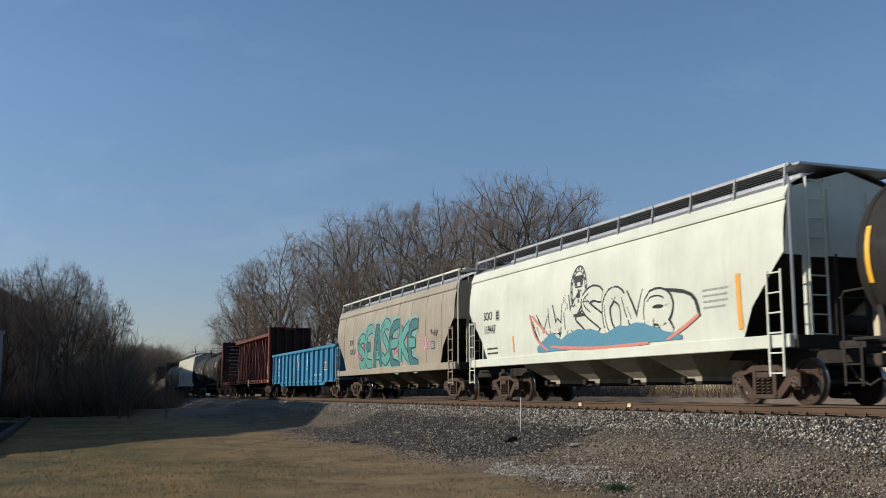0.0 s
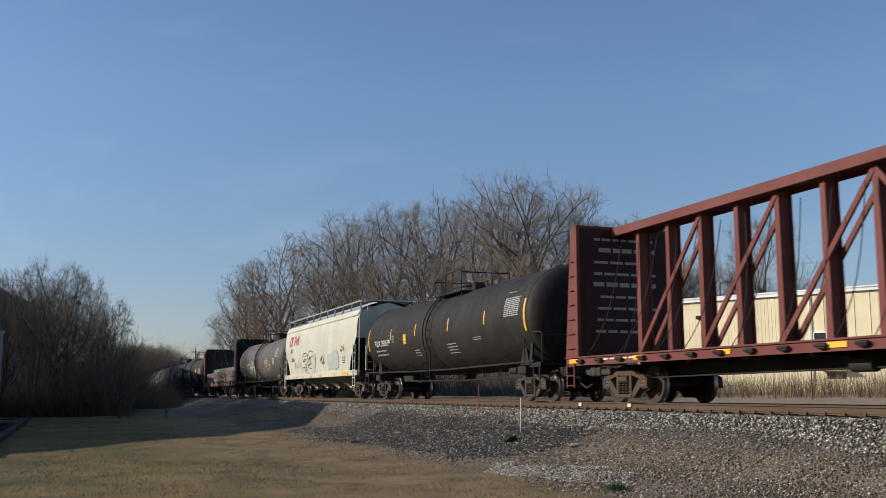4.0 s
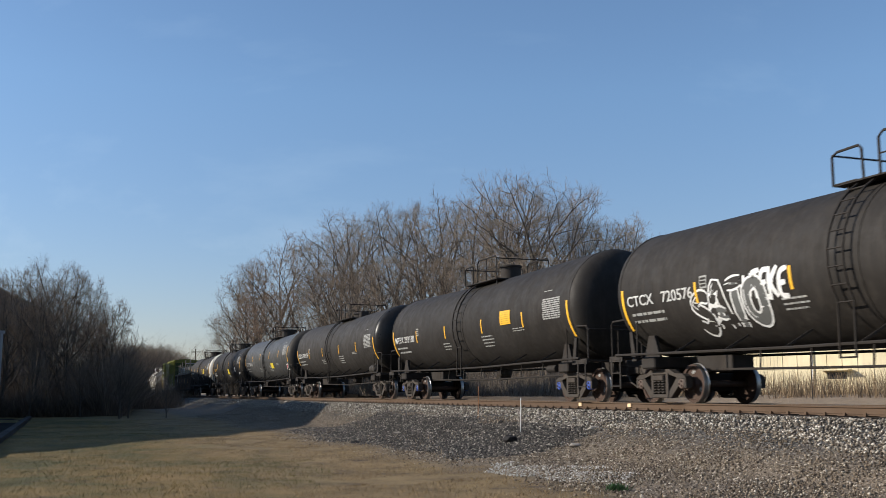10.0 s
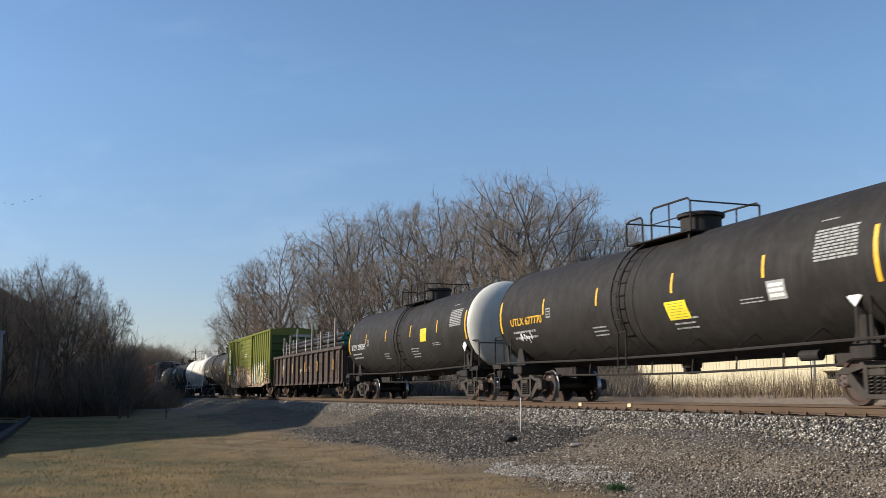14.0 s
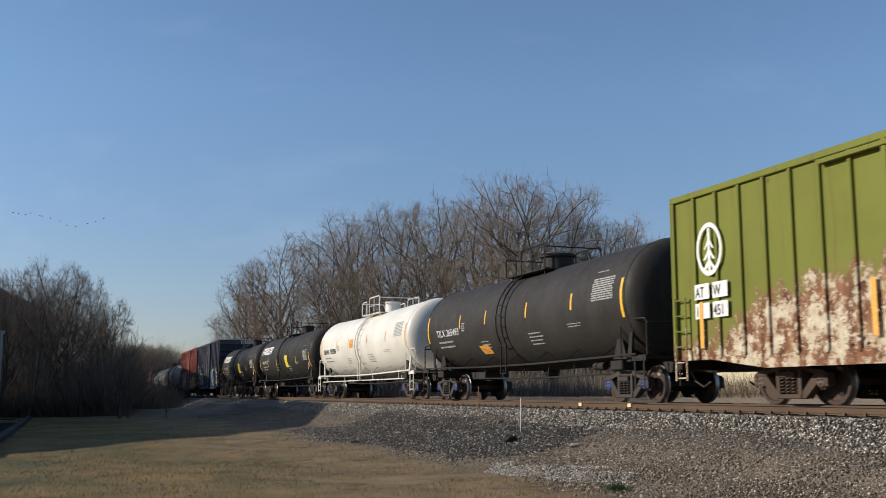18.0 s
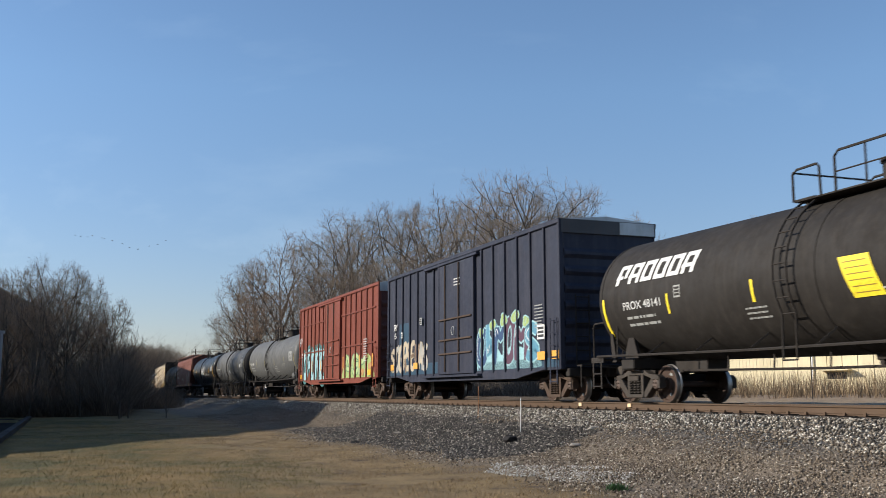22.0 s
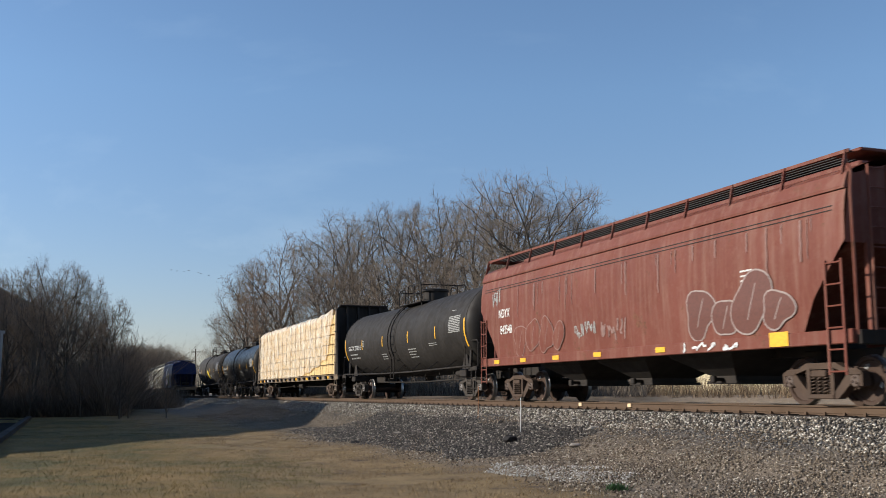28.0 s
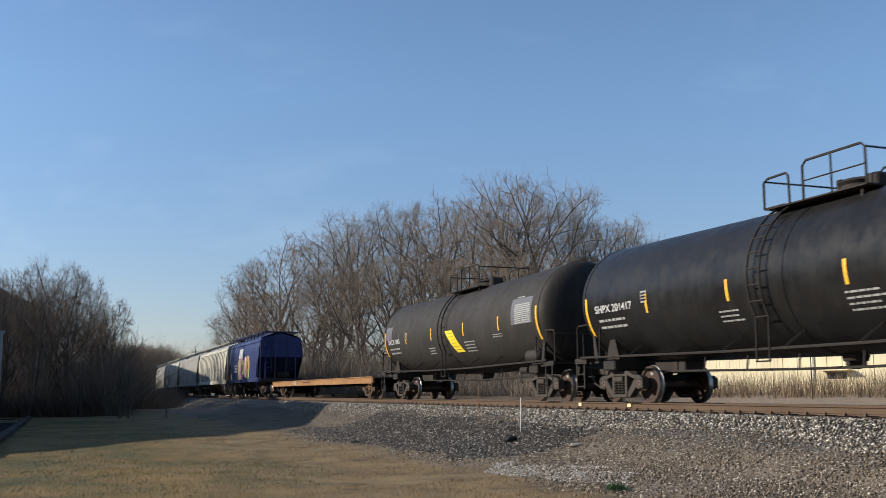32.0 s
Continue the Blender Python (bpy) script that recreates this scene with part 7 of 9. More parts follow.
tank_car(243.7, 258.4, BLACK_TANK, (BLACK_TANK, BLACK_TANK), "black tank car with yellow lettering and a drum manway", mark="UTLX 677770", mark_h=0.26, mark_off=0.7, mark_mat=YELLOW, seed=11, top="drum", panel=(1.5, 1.9, 0.85, 0.42, LEMON, -0.1), extra=ex_utlx2, lad=-0.6)
tank_car(263.0, 277.1, BLACK_TANK, (BLACK_TANK, paint("off_white_tank_head", (0.55, 0.53, 0.47), 0.55, (0.3, 0.26, 0.2), 0.3)), "black tank car with an off-white end", mark="SCFX 258295", seed=13, top="drum", panel=(2.9, 2.25, 0.7, 0.5, LEMON, 0.1), lad=0.1, extra=lambda car, side, cyl, half: placard(car, cyl - 0.5, -1.46, 1.9, WHITE, WHITE))


# gondola with stacked pipes held by timber stakes
def pipes_gondola(s0, s1):
    def marks(car, side, e, half):
        g = Geo()
        side.plate(g, -6.10, -5.52, 1.25, 2.45, 0.046, nx=2)
        part("stencil_panel", g, plain("dull_brown_patch_paint", (0.11, 0.09, 0.075)), car)
        writing(side, car, "55942", -6.08, 1.75, 0.26, PALEM, 0.052, stretch=0.58, name="car_number")
        reflectors(Side(lambda x, z: 1.625), car, (-5.47, -2.5, 0.9, 4.0, 7.6), 1.75, 0.12, 0.55, ORANGE)
        scrawl(side, car, -1.2, 1.3, 1.0, 0.6, CREAMS, 111, 5, 0.04)
        scrawl(side, car, 0.6, 1.4, 0.9, 0.5, CREAMS, 112, 5, 0.04)
        scrawl(side, car, -6.2, 2.4, 0.8, 0.35, DARKM, 113, 4, 0.06)
    car = gondola(s0, s1, GON_BROWN, "weathered brown gondola car with ribbed sides", 18.0, 2.62, 15, True, marks, z_low=0.74)
    half = (s1 - s0) / 2
    load = tagged(new("pipe_load"), "stacked dark steel pipes strapped between timber stakes", "pipes")
    ROLLING.append((load, (s0 + s1) / 2, half, 0.0))
    pm = paint("dark_coated_pipe", (0.035, 0.03, 0.028), 0.5, (0.09, 0.07, 0.05), 0.4, streak=False)
    cap = plain("green_pipe_cap", (0.03, 0.20, 0.13))
    rows = 10
    for r in range(rows):
        cnt = 10 if r % 2 == 0 else 9
        for c in range(cnt):
            y = -1.13 + 0.25 * c + (0.125 if r % 2 else 0)
            z = 1.22 + 0.235 * r
            if r < 5 and 0 < c < cnt - 1 and r > 0:
                continue
            p = part("pipe", Geo().turned([(-7.9, 0.09), (-7.9, 0.118), (7.6, 0.118), (7.6, 0.09)], (0, y, z), "x", 8), pm, load, smooth=True)
            for x in (-7.93, 7.6):
                part("pipe_cap", Geo().turned([(x, 0.0), (x, 0.122), (x + 0.03, 0.122), (x + 0.03, 0.0)], (0, y, z), "x", 8), cap, p)
    wood = paint("weathered_grey_stake_wood", (0.30, 0.25, 0.18), 0.85, (0.14, 0.11, 0.08), 0.4)
    for x in (-6.9, -5.0, -2.9, 1.2, 3.4, 6.6):
        for y in (-1.30, 1.26):
            part("stake", Geo().box(x - 0.07, x + 0.07, y - 0.05, y + 0.05, 1.1, 3.98 + 0.34 * math.sin(x * 1.3), 0.008), wood, load)
    for x in (-6.4, -4.4, -3.4, -0.8, 2.4, 4.8):
        part("strap", Geo().box(x - 0.03, x + 0.03, -1.256, -1.25, 2.6, 3.575).box(x - 0.03, x + 0.03, -1.256, 1.2, 3.57, 3.577), WHITE, load)


pipes_gondola(281.3, 295.65)


SHEET = Side(lambda x, z: 1.546)
LILAC = decal_mat("grey_lilac_spray_paint", (0.36, 0.36, 0.36))
BROWNS = decal_mat("brown_spray_paint", (0.16, 0.095, 0.055))
PALE_TAN = decal_mat("pale_tan_spray_paint", (0.50, 0.42, 0.30))


def peeling(name, col, heights, seed):
    """Paint that has peeled to primer and rust from the sill upwards, to ragged heights that differ along the car."""
    m, t, p = material(name)
    tc = t.nodes.new("ShaderNodeTexCoord")
    sep = t.nodes.new("ShaderNodeSeparateXYZ")
    link(t, tc.outputs["Object"], sep.inputs["Vector"])
    along = t.nodes.new("ShaderNodeMapRange")
    along.inputs["From Min"].default_value, along.inputs["From Max"].default_value = -10.0, 10.0
    link(t, sep.outputs["X"], along.inputs["Value"])
    high = ramp_of(t, along.outputs["Result"], [((x + 10) / 20, (h / 5,)) for x, h in heights])

    def sum_of(a, ka, b, kb):
        one = t.nodes.new("ShaderNodeMath")
        one.operation = "MULTIPLY"
        link(t, a, one.inputs[0])
        one.inputs[1].default_value = ka
        two = t.nodes.new("ShaderNodeMath")
        two.operation = "MULTIPLY_ADD"
        link(t, b, two.inputs[0])
        two.inputs[1].default_value = kb
        link(t, one.outputs[0], two.inputs[2])
        return two.outputs[0]

    edge = sum_of(sum_of(high, 1.0, noise_of(t, 2.6, 9, 0.78, (1.0, 1.0, 0.75)), 0.62), 1.0, sep.outputs["Z"], -0.2)
    bare = ramp_of(t, edge, [(0.30, (0.0,)), (0.325, (1.0,))])
    rim = ramp_of(t, edge, [(0.25, (0.0,)), (0.31, (0.85,))])
    c = ramp_of(t, noise_of(t, 0.55, 5), [(0.3, tuple(q * 0.9 for q in col)), (0.7, tuple(q * 1.1 for q in col))])
    c = mixed(t, ramp_of(t, noise_of(t, 1.6, 6, 0.7, (3.0, 3.0, 0.18)), [(0.56, (0.0,)), (0.74, (0.55,))]), c, (0.12, 0.055, 0.025))
    c = mixed(t, ramp_of(t, noise_of(t, 2.2, 8, 0.75), [(0.66, (0.0,)), (0.68, (0.9,))]), c, (0.15, 0.065, 0.03))
    c = mixed(t, rim, c, (0.19, 0.125, 0.055))
    rusty = ramp_of(t, noise_of(t, 2.0, 8, 0.7, (2.2, 1.0, 0.6)), [(0.36, (0.085, 0.034, 0.020)), (0.52, (0.19, 0.085, 0.042)), (0.66, (0.31, 0.185, 0.095))])
    flake = ramp_of(t, noise_of(t, 3.4, 9, 0.82, (1.0, 1.0, 0.9)), [(0.495, (0.0,)), (0.515, (1.0,))])
    under = mixed(t, flake, rusty, ramp_of(t, noise_of(t, 6.0, 4), [(0.35, (0.40, 0.31, 0.20)), (0.65, (0.56, 0.50, 0.38))]))
    link(t, mixed(t, bare, c, under), p.inputs["Base Color"])
    p.inputs["Roughness"].default_value, p.inputs["Specular IOR Level"].default_value = 0.7, 0.15
    bump_of(t, p, mixed(t, 0.5, bare, noise_of(t, 7, 4)), 0.3, 0.02)
    return m


GREEN_PEEL = peeling("peeling_lime_green_paint", (0.155, 0.165, 0.030), ((-9.8, 1.25), (-8.0, 1.4), (-6.4, 2.2), (-3.4, 2.4), (-2.9, 2.05), (2.2, 2.0), (3.0, 1.15), (7.5, 1.25), (9.6, 1.4)), 1)


def marks_green(car, side, e, half):
    face = Side(lambda x, z: 1.625)
    g = Geo()
    for k in range(36):
        a0, a1 = 2 * math.pi * k / 36, 2 * math.pi * (k + 1) / 36
        q = lambda a, r: face.at(-8.3 + 0.46 * r * math.cos(a), 3.32 + 0.58 * r * math.sin(a), 0.0)
        g.add([q(a0, 1), q(a1, 1), q(a1, 0.82), q(a0, 0.82)], [(0, 1, 2, 3)])
    for i, z in enumerate((2.9, 3.13, 3.36)):
        for k in (1, -1):
            g.add([face.at(-8.3, z + 0.22, 0.001), face.at(-8.3 + k * (0.26 - 0.04 * i), z - 0.04, 0.001), face.at(-8.3 + k * 0.14, z - 0.04, 0.001), face.at(-8.3, z + 0.1, 0.001)], [(0, 1, 2, 3)])
    face.plate(g, -8.34, -8.26, 2.82, 3.78, 0.0015)
    part("emblem", g, WHITE, car, "white ring emblem with a tree shape")
    for x, t, z in ((-8.85, "AT", 2.3), (-8.2, "W", 2.3), (-8.85, "17", 1.88), (-8.2, "451", 1.88)):
        g = Geo()
        face.plate(g, x - 0.03, x + 0.5, z - 0.05, z + 0.29, 0.0)
        part("number_patch", g, WHITE, car)
        writing(face, car, t, x, z, 0.22, DARKM, 0.006, stretch=0.8, name="car_number")
    spray(SHEET, car, 2.75, 7.0, 1.08, 2.2, (CREAMS, CREAMS, WHITES), BLACKS, 121, 6, 0.25, LILAC, label="cream graffiti letters with black outline", word="REWOTS", swell=0.1)
    rng = random.Random(12)
    g = Geo()
    for i in range(260):
        x, z = rng.gauss(-0.6, 1.9), 1.12 + abs(rng.gauss(0, 0.42))
        a, b = rng.uniform(0.010, 0.07), rng.uniform(0.012, 0.05)
        pts = [face.at(x + a * math.cos(q) * rng.uniform(0.5, 1.1), z + b * math.sin(q) * rng.uniform(0.5, 1.1), 0.062 + 0.0001 * i) for q in np.linspace(0, 5.7, 7)]
        g.add(pts, [tuple(range(7))])
    part("paint_flakes", g, PALE_TAN, car, "peeling pale paint flakes")
    bars(face, car, 7.9, 2.6, 0.5, 0.9, 9, GREYW, 122)
    boxed_mark(face, car, 7.95, 1.35, 0.55, 0.3, WHITE)
    reflectors(face, car, (-8.65, -3.6, 7.5), 1.7, 0.13, 1.0, ORANGE)
    bars(face, car, -0.4, 3.3, 1.2, 0.3, 2, WHITE, 123, 0.06)
    part("end_sign", Geo().box(e + 0.09, e + 0.10, -0.1, 1.2, 4.15, 4.31), GREYW, car)


# end_mat is the side's green darkened: the end's shade put into its colour
box_car(301.1, 315.15, GREEN_PEEL, "lime green box car with rust, graffiti and louvred doors", 19.5, 4.68, 25, ((-3.15, -0.5), (-0.42, 2.55)), "youngstown", extra=marks_green, roof=BOX_GREEN, z_low=0.95, shift=0.5, end_mat=paint("shaded_green_end_paint", (0.052, 0.072, 0.018), 0.6, (0.03, 0.035, 0.012), 0.4))


tank_car(321.45, 334.55, DARK_TANK, (DARK_TANK, DARK_TANK), "dark grey tank car with white numbers and an orange panel", mark="TILX 265493", shift=0.05, mark_off=0.9, seed=14, top="drum", bog=("dark", "blue"), panel=(-2.4, 1.55, 0.8, 0.28, ORANGE, -0.15), lad=-0.2)


def ex_drax(car, side, cyl, half):
    g = Geo()
    for x in (-cyl + 1.5, cyl - 1.2, -2.5, 2.5):
        g.beam((x, -1.50, 1.12), (x, -1.47, 0.85), 0.03, 0.03)
    part("pipe_hanger", g, WHITE_TANK, car)
    part("lower_handrail", Geo().tube([(-cyl + 0.5, -1.46, 0.85), (cyl - 0.5, -1.46, 0.85)], 0.026, 6), WHITE_TANK, car)


tank_car(338.95, 352.3, WHITE_TANK, (WHITE_TANK, WHITE_TANK), "clean white tank car with white railings and an orange panel", mark="DRAX 195836", shift=0.05, mark_off=0.7, mark_mat=DARKM, seed=16, top="cup", trim=WHITE_TANK, stripe=ORANGE, bog=("dark", "blue"), panel=(-1.4, 2.45, 0.6, 0.42, ORANGE, 0), lad=0.3, extra=ex_drax)


def procor_word(car, side, cyl, half):
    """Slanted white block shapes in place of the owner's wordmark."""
    g = Geo()
    for i in range(6):
        x, z, w, h = -cyl + 0.75 + 0.58 * i, 2.92, 0.49, 0.50
        side.plate(g, x, x + 0.14, z, z + h, 0.0130, 0.10)
        side.plate(g, x + w - 0.14, x + w, z + (0.16 if i == 0 else 0), z + h, 0.0130, 0.10)
        side.plate(g, x + 0.10 * (h - 0.1) / h, x + w + 0.10 * (h - 0.1) / h, z + h - 0.1, z + h, 0.0135, 0.025)
        if i not in (1, 5):
            side.plate(g, x, x + w * (0.6 if i == 0 else 1), z + (0.14 if i == 0 else 0), z + (0.23 if i == 0 else 0.1), 0.0138, 0.025)
        else:
            side.plate(g, x, x + w, z + 0.14, z + 0.23, 0.0138, 0.025)
    part("emblem", g, WHITE, car, "slanted white block emblem")
    placard(car, cyl - 0.4, -1.48, 1.85)


tank_car(356.85, 371.0, BLACK_TANK, (BLACK_TANK, BLACK_TANK), "black tank car with white block emblem and yellow panel", mark="PROX 48317", low=0.5, mark_z=2.28, stripes=(2.3, 4.6), mark_h=0.22, shift=0.05, mark_off=0.9, seed=17, top="cup", panel=(1.15, 1.9, 0.75, 0.75, LEMON, -0.25), extra=procor_word, lad=-0.6, stripe=LEMON, grid=True)
tank_car(375.55, 389.9, BLACK_TANK, (BLACK_TANK, BLACK_TANK), "black tank car with white block emblem and red placard", mark="PROX 48141", low=0.5, mark_z=2.28, stripes=(2.3, 4.6), mark_h=0.22, shift=0.0, mark_off=0.9, seed=18, top="cup", panel=(0.9, 1.9, 0.75, 0.75, LEMON, -0.25), extra=procor_word, lad=-0.8, stripe=LEMON)


def marks_navy(car, side, e, half):
    face = Side(lambda x, z: 1.622)
    writing(face, car, "SRY", -7.3, 2.85, 0.26, WHITE, 0.0, stretch=0.8, name="car_number")
    writing(face, car, "95", -7.2, 2.5, 0.24, WHITE, 0.0, stretch=0.8, name="car_number")
    writing(face, car, "21", -6.3, 2.5, 0.24, WHITE, 0.0, stretch=0.8, name="car_number")
    bl = decal_mat("steel_blue_repaint", (0.022, 0.062, 0.105))
    for xa, xb, za, zb in ((-e + 0.1, -1.8, 0.98, 1.40), (2.0, e - 0.1, 0.98, 1.25), (-6.7, -5.4, 1.41, 3.1)):
        g = Geo()
        Side(lambda x, z: 1.553).plate(g, xa, xb, za, zb, 0.0, nx=3)
        part("repaint_patch", g, bl, car, "steel-blue repainted patch")
    MAUVE = decal_mat("dull_mauve_spray_paint", (0.10, 0.045, 0.075))
    NAVYS = decal_mat("deep_blue_spray_paint", (0.03, 0.07, 0.16))
    spray(SHEET, car, -7.8, -3.1, 1.12, 2.15, (PALE_TAN, BROWNS, GREYW), PALE_TAN, 131, 9, 0.15, None, label="faded cream and brown graffiti", word="SOGRSEWAS")
    wave_band(SHEET, car, 1.9, 6.9, 1.0, 1.75, PALEB, 2.1, 0.007, label="pale-blue graffiti ground")
    spray(SHEET, car, 1.9, 6.6, 1.15, 2.35, (NAVYS, MAUVE, SKYB), PALEB, 132, 6, 0.20, None, label="blue, mauve and pale-blue graffiti letters", word="OWMOMS", shine=WHITES, lay=0.010)
    bubbles(SHEET, car, ((2.3, 2.25, 0.35, 0.30, 3, 0.4), (3.3, 2.45, 0.45, 0.34, 2, 1.0), (4.2, 2.55, 0.5, 0.36, 3, 2.0), (5.1, 2.60, 0.5, 0.38, 2, 0.7), (5.9, 2.4, 0.4, 0.3, 3, 1.6)), GREENS, PALEB, 0.04, 0.02, label="pale green spray blobs")
    reflectors(face, car, (-7.5, -4.4, 7.0, 7.9), 1.32, 0.5, 0.24, ORANGE)
    part("header_plate", Geo().box(e + 0.062, e + 0.075, 0.35, 1.5, 4.80, 5.16), ROOF_GALV, car, "pale galvanised plate")
    bars(face, car, 0.0, 4.35, 0.7, 0.32, 3, WHITE, 134, 0.06)
    bars(face, car, 6.6, 2.85, 0.6, 0.75, 8, GREYW, 135)
    boxed_mark(face, car, 6.75, 1.8, 0.5, 0.42, WHITE)
    boxed_mark(face, car, -3.9, 2.9, 0.26, 0.28, GREYW)


box_car(394.4, 407.55, BOX_NAVY, "faded navy box car with rusty door bars and graffiti", 16.4, 5.20, 18, ((-1.65, 1.78),), "rusty", extra=marks_navy, z_low=0.90, header=paint("dull_grey_header_paint", (0.075, 0.075, 0.078), 0.6), shift=0.3)


def marks_red(car, side, e, half):
    face = Side(lambda x, z: 1.622)
    scrawl(face, car, -e + 0.25, 3.0, 0.7, 0.6, WHITES, 141, 5, 0.04)
    writing(face, car, "92", -e + 0.75, 2.35, 0.22, WHITE, 0.0, stretch=0.8, name="car_number")
    writing(face, car, "65", -e + 1.4, 2.35, 0.22, WHITE, 0.0, stretch=0.8, name="car_number")
    spray(SHEET, car, -7.3, -2.1, 1.05, 2.5, (PALEB, PALEB), BLACKS, 142, 5, 0.24, DTEAL, label="pale-blue graffiti letters with black outline", word="OPORE")
    wave_band(SHEET, car, 1.7, 7.5, 0.98, 2.15, GREENS, 0.4, 0.006, label="dull lime green graffiti ground")
    spray(SHEET, car, 2.3, 6.2, 1.08, 1.95, (PALEG, PALEG), DGREEN, 143, 3, 0.20, None, label="pale green graffiti letters", word="AGM", lay=0.010)
    bubbles(SHEET, car, ((5.6, 1.25, 0.5, 0.35, 3, 0.3), (6.8, 1.5, 0.45, 0.4, 2, 1.2), (6.3, 1.95, 0.3, 0.22, 3, 2.0)), ORANS, GREENS, 0.02, 0.02, label="dull orange spray blobs")
    scrawl(face, car, -1.4, 2.2, 1.0, 0.7, GREYW, 144, 6, 0.05)
    bars(face, car, 5.9, 2.8, 0.6, 1.1, 10, PALEM, 145)
    bars(face, car, -1.5, 2.95, 1.8, 0.06, 1, WHITE, 146, 0.06)
    reflectors(face, car, (-e + 0.6, 6.9), 1.2, 0.5, 0.24, YELLOW)
    reflectors(face, car, (-4.7, -2.6, 2.2, 5.2, 7.4), 1.75, 0.13, 0.6, ORANGE)


# the ends get a darker red than the sides, with their shade painted in
box_car(412.65, 425.7, BOX_RED, "brick red box car with belt rails and graffiti", 16.4, 5.24, 18, ((-1.6, 1.5),), "plug", rails=(2.55, 4.15), extra=marks_red, z_low=0.95, header=ROOF_GALV, end_mat=paint("shaded_red_end_paint", (0.10, 0.04, 0.035), 0.6))
tank_car(429.85, 444.4, GREY_TANK, (GREY_TANK, GREY_TANK), "pale grey tank car with a dark centre band", mark="BRCX 2039", low=0.42, mark_h=0.21, mark_mat=WHITE, seed=21, top="cup", band=paint("dull_grey_band_paint", (0.085, 0.083, 0.078), 0.6), seam=(-0.85, 0.9), stripe=WORN_STRIPE, bog=("rust", "brown"), lad=-0.7)
tank_car(448.75, 462.8, GREY_TANK, (GREY_TANK, BLACK_TANK), "pale grey tank car with black end", mark="NATX 251094", low=0.3, mark_h=0.22, shift=0.2, seed=22, top="cup", stripe=WORN_STRIPE, lad=-0.6, bog=("rust", "brown"), extra=lambda car, side, cyl, half: (scrawl(side, car, -0.2, 1.9, 0.9, 0.35, WHITES, 152, 5, 0.04), boxed_mark(side, car, cyl - 2.2, 2.3, 0.4, 0.36, DARKM, WHITE)))


def ex_cb2(car, side, cyl, half):
    spray(side, car, -1.4, 1.6, 2.1, 2.8, (BLACK_TANK, GREY_TANK), WHITES, 161, 5, 0.28, None, label="white outline graffiti")
    scrawl(side, car, 2.0, 1.9, 1.6, 0.4, WHITES, 162, 7, 0.05)


tank_car(467.35, 481.9, GLOSS_TANK, (GLOSS_TANK, GLOSS_TANK), "glossy black tank car with white graffiti", mark="CBTX 722030", low=0.25, mark_off=0.15, seed=23, top="low", extra=ex_cb2, bog=("dark", "grey"))


def graf_ndyx(car, side, e, half):
    writing(side, car, "NDYX", -7.0, 2.62, 0.26, WHITE, stretch=0.8, name="car_number")
    writing(side, car, "843548", -6.9, 2.1, 0.26, WHITE, stretch=0.8, name="car_number")
    scrawl(side, car, -7.6, 2.9, 0.7, 0.7, GREYW, 171, 5, 0.05)
    FAINT = decal_mat("faint_pinkish_grey_spray_paint", (0.27, 0.165, 0.14))
    ASH = decal_mat("ash_grey_spray_paint", (0.33, 0.265, 0.24))
    SOOT = decal_mat("dull_brown_spray_fill", (0.128, 0.046, 0.032))
    bubbles(side, car, ((-5.4, 1.85, 0.9, 0.9, 3, 0.3), (-4.5, 1.95, 0.85, 1.0, 2, 1.2), (-3.6, 1.9, 0.9, 0.95, 3, 2.2), (-2.8, 1.85, 0.6, 0.8, 2, 0.5)), HOPPER_RED, FAINT, 0.028, label="thin faint outline graffiti")
    scrawl(side, car, -1.9, 1.65, 1.2, 0.55, GREYW, 173, 10, 0.035)
    scrawl(side, car, -0.5, 1.55, 1.4, 0.6, FAINT, 177, 8, 0.06)
    bubbles(side, car, ((4.0, 1.95, 1.0, 1.05, 3, 0.8), (4.9, 1.8, 0.8, 0.8, 2, 2.0), (5.8, 2.05, 1.15, 1.25, 2, 0.2), (6.6, 1.85, 0.9, 0.7, 3, 1.4)), SOOT, ASH, 0.036, label="soot-brown bubble graffiti with grey-white outline")
    STREAK = decal_mat("chalky_streak", (0.215, 0.105, 0.080))
    rng = random.Random(31)
    for i in range(26):
        x, z = rng.uniform(-e + 1.2, e - 0.8), 3.48
        g, w, h = Geo(), rng.uniform(0.02, 0.07), rng.uniform(0.25, 0.95)
        side.ribbon(g, [(x + 0.02 * math.sin(3 * k), z - h * k / 5) for k in range(6)], w, 0.006 + 0.0004 * i)
        part("lime_streak", g, STREAK, car)
    scrawl(Side(lambda x, z: 1.63), car, 3.2, 1.10, 2.2, 0.24, WHITES, 175, 6, 0.05)
    face = Side(lambda x, z: 1.627)
    reflectors(face, car, (-7.2, -5.2, -3.0, -0.6, 2.4), 1.23, 0.4, 0.12, YELLOW)
    reflectors(face, car, (6.6,), 1.26, 0.55, 0.28, YELLOW)
    boxed_mark(side, car, 5.6, 2.0, 0.7, 0.42, WHITE)
    bars(side, car, 5.5, 2.75, 0.5, 0.3, 3, WHITE, 176)
    g = Geo()
    for z in (3.52, 3.60):
        side.plate(g, -e + 0.3, e - 0.3, z, z + 0.018, 0.01, nx=4, nz=1)
    part("side_seam", g, FRAME_BLACK, car)


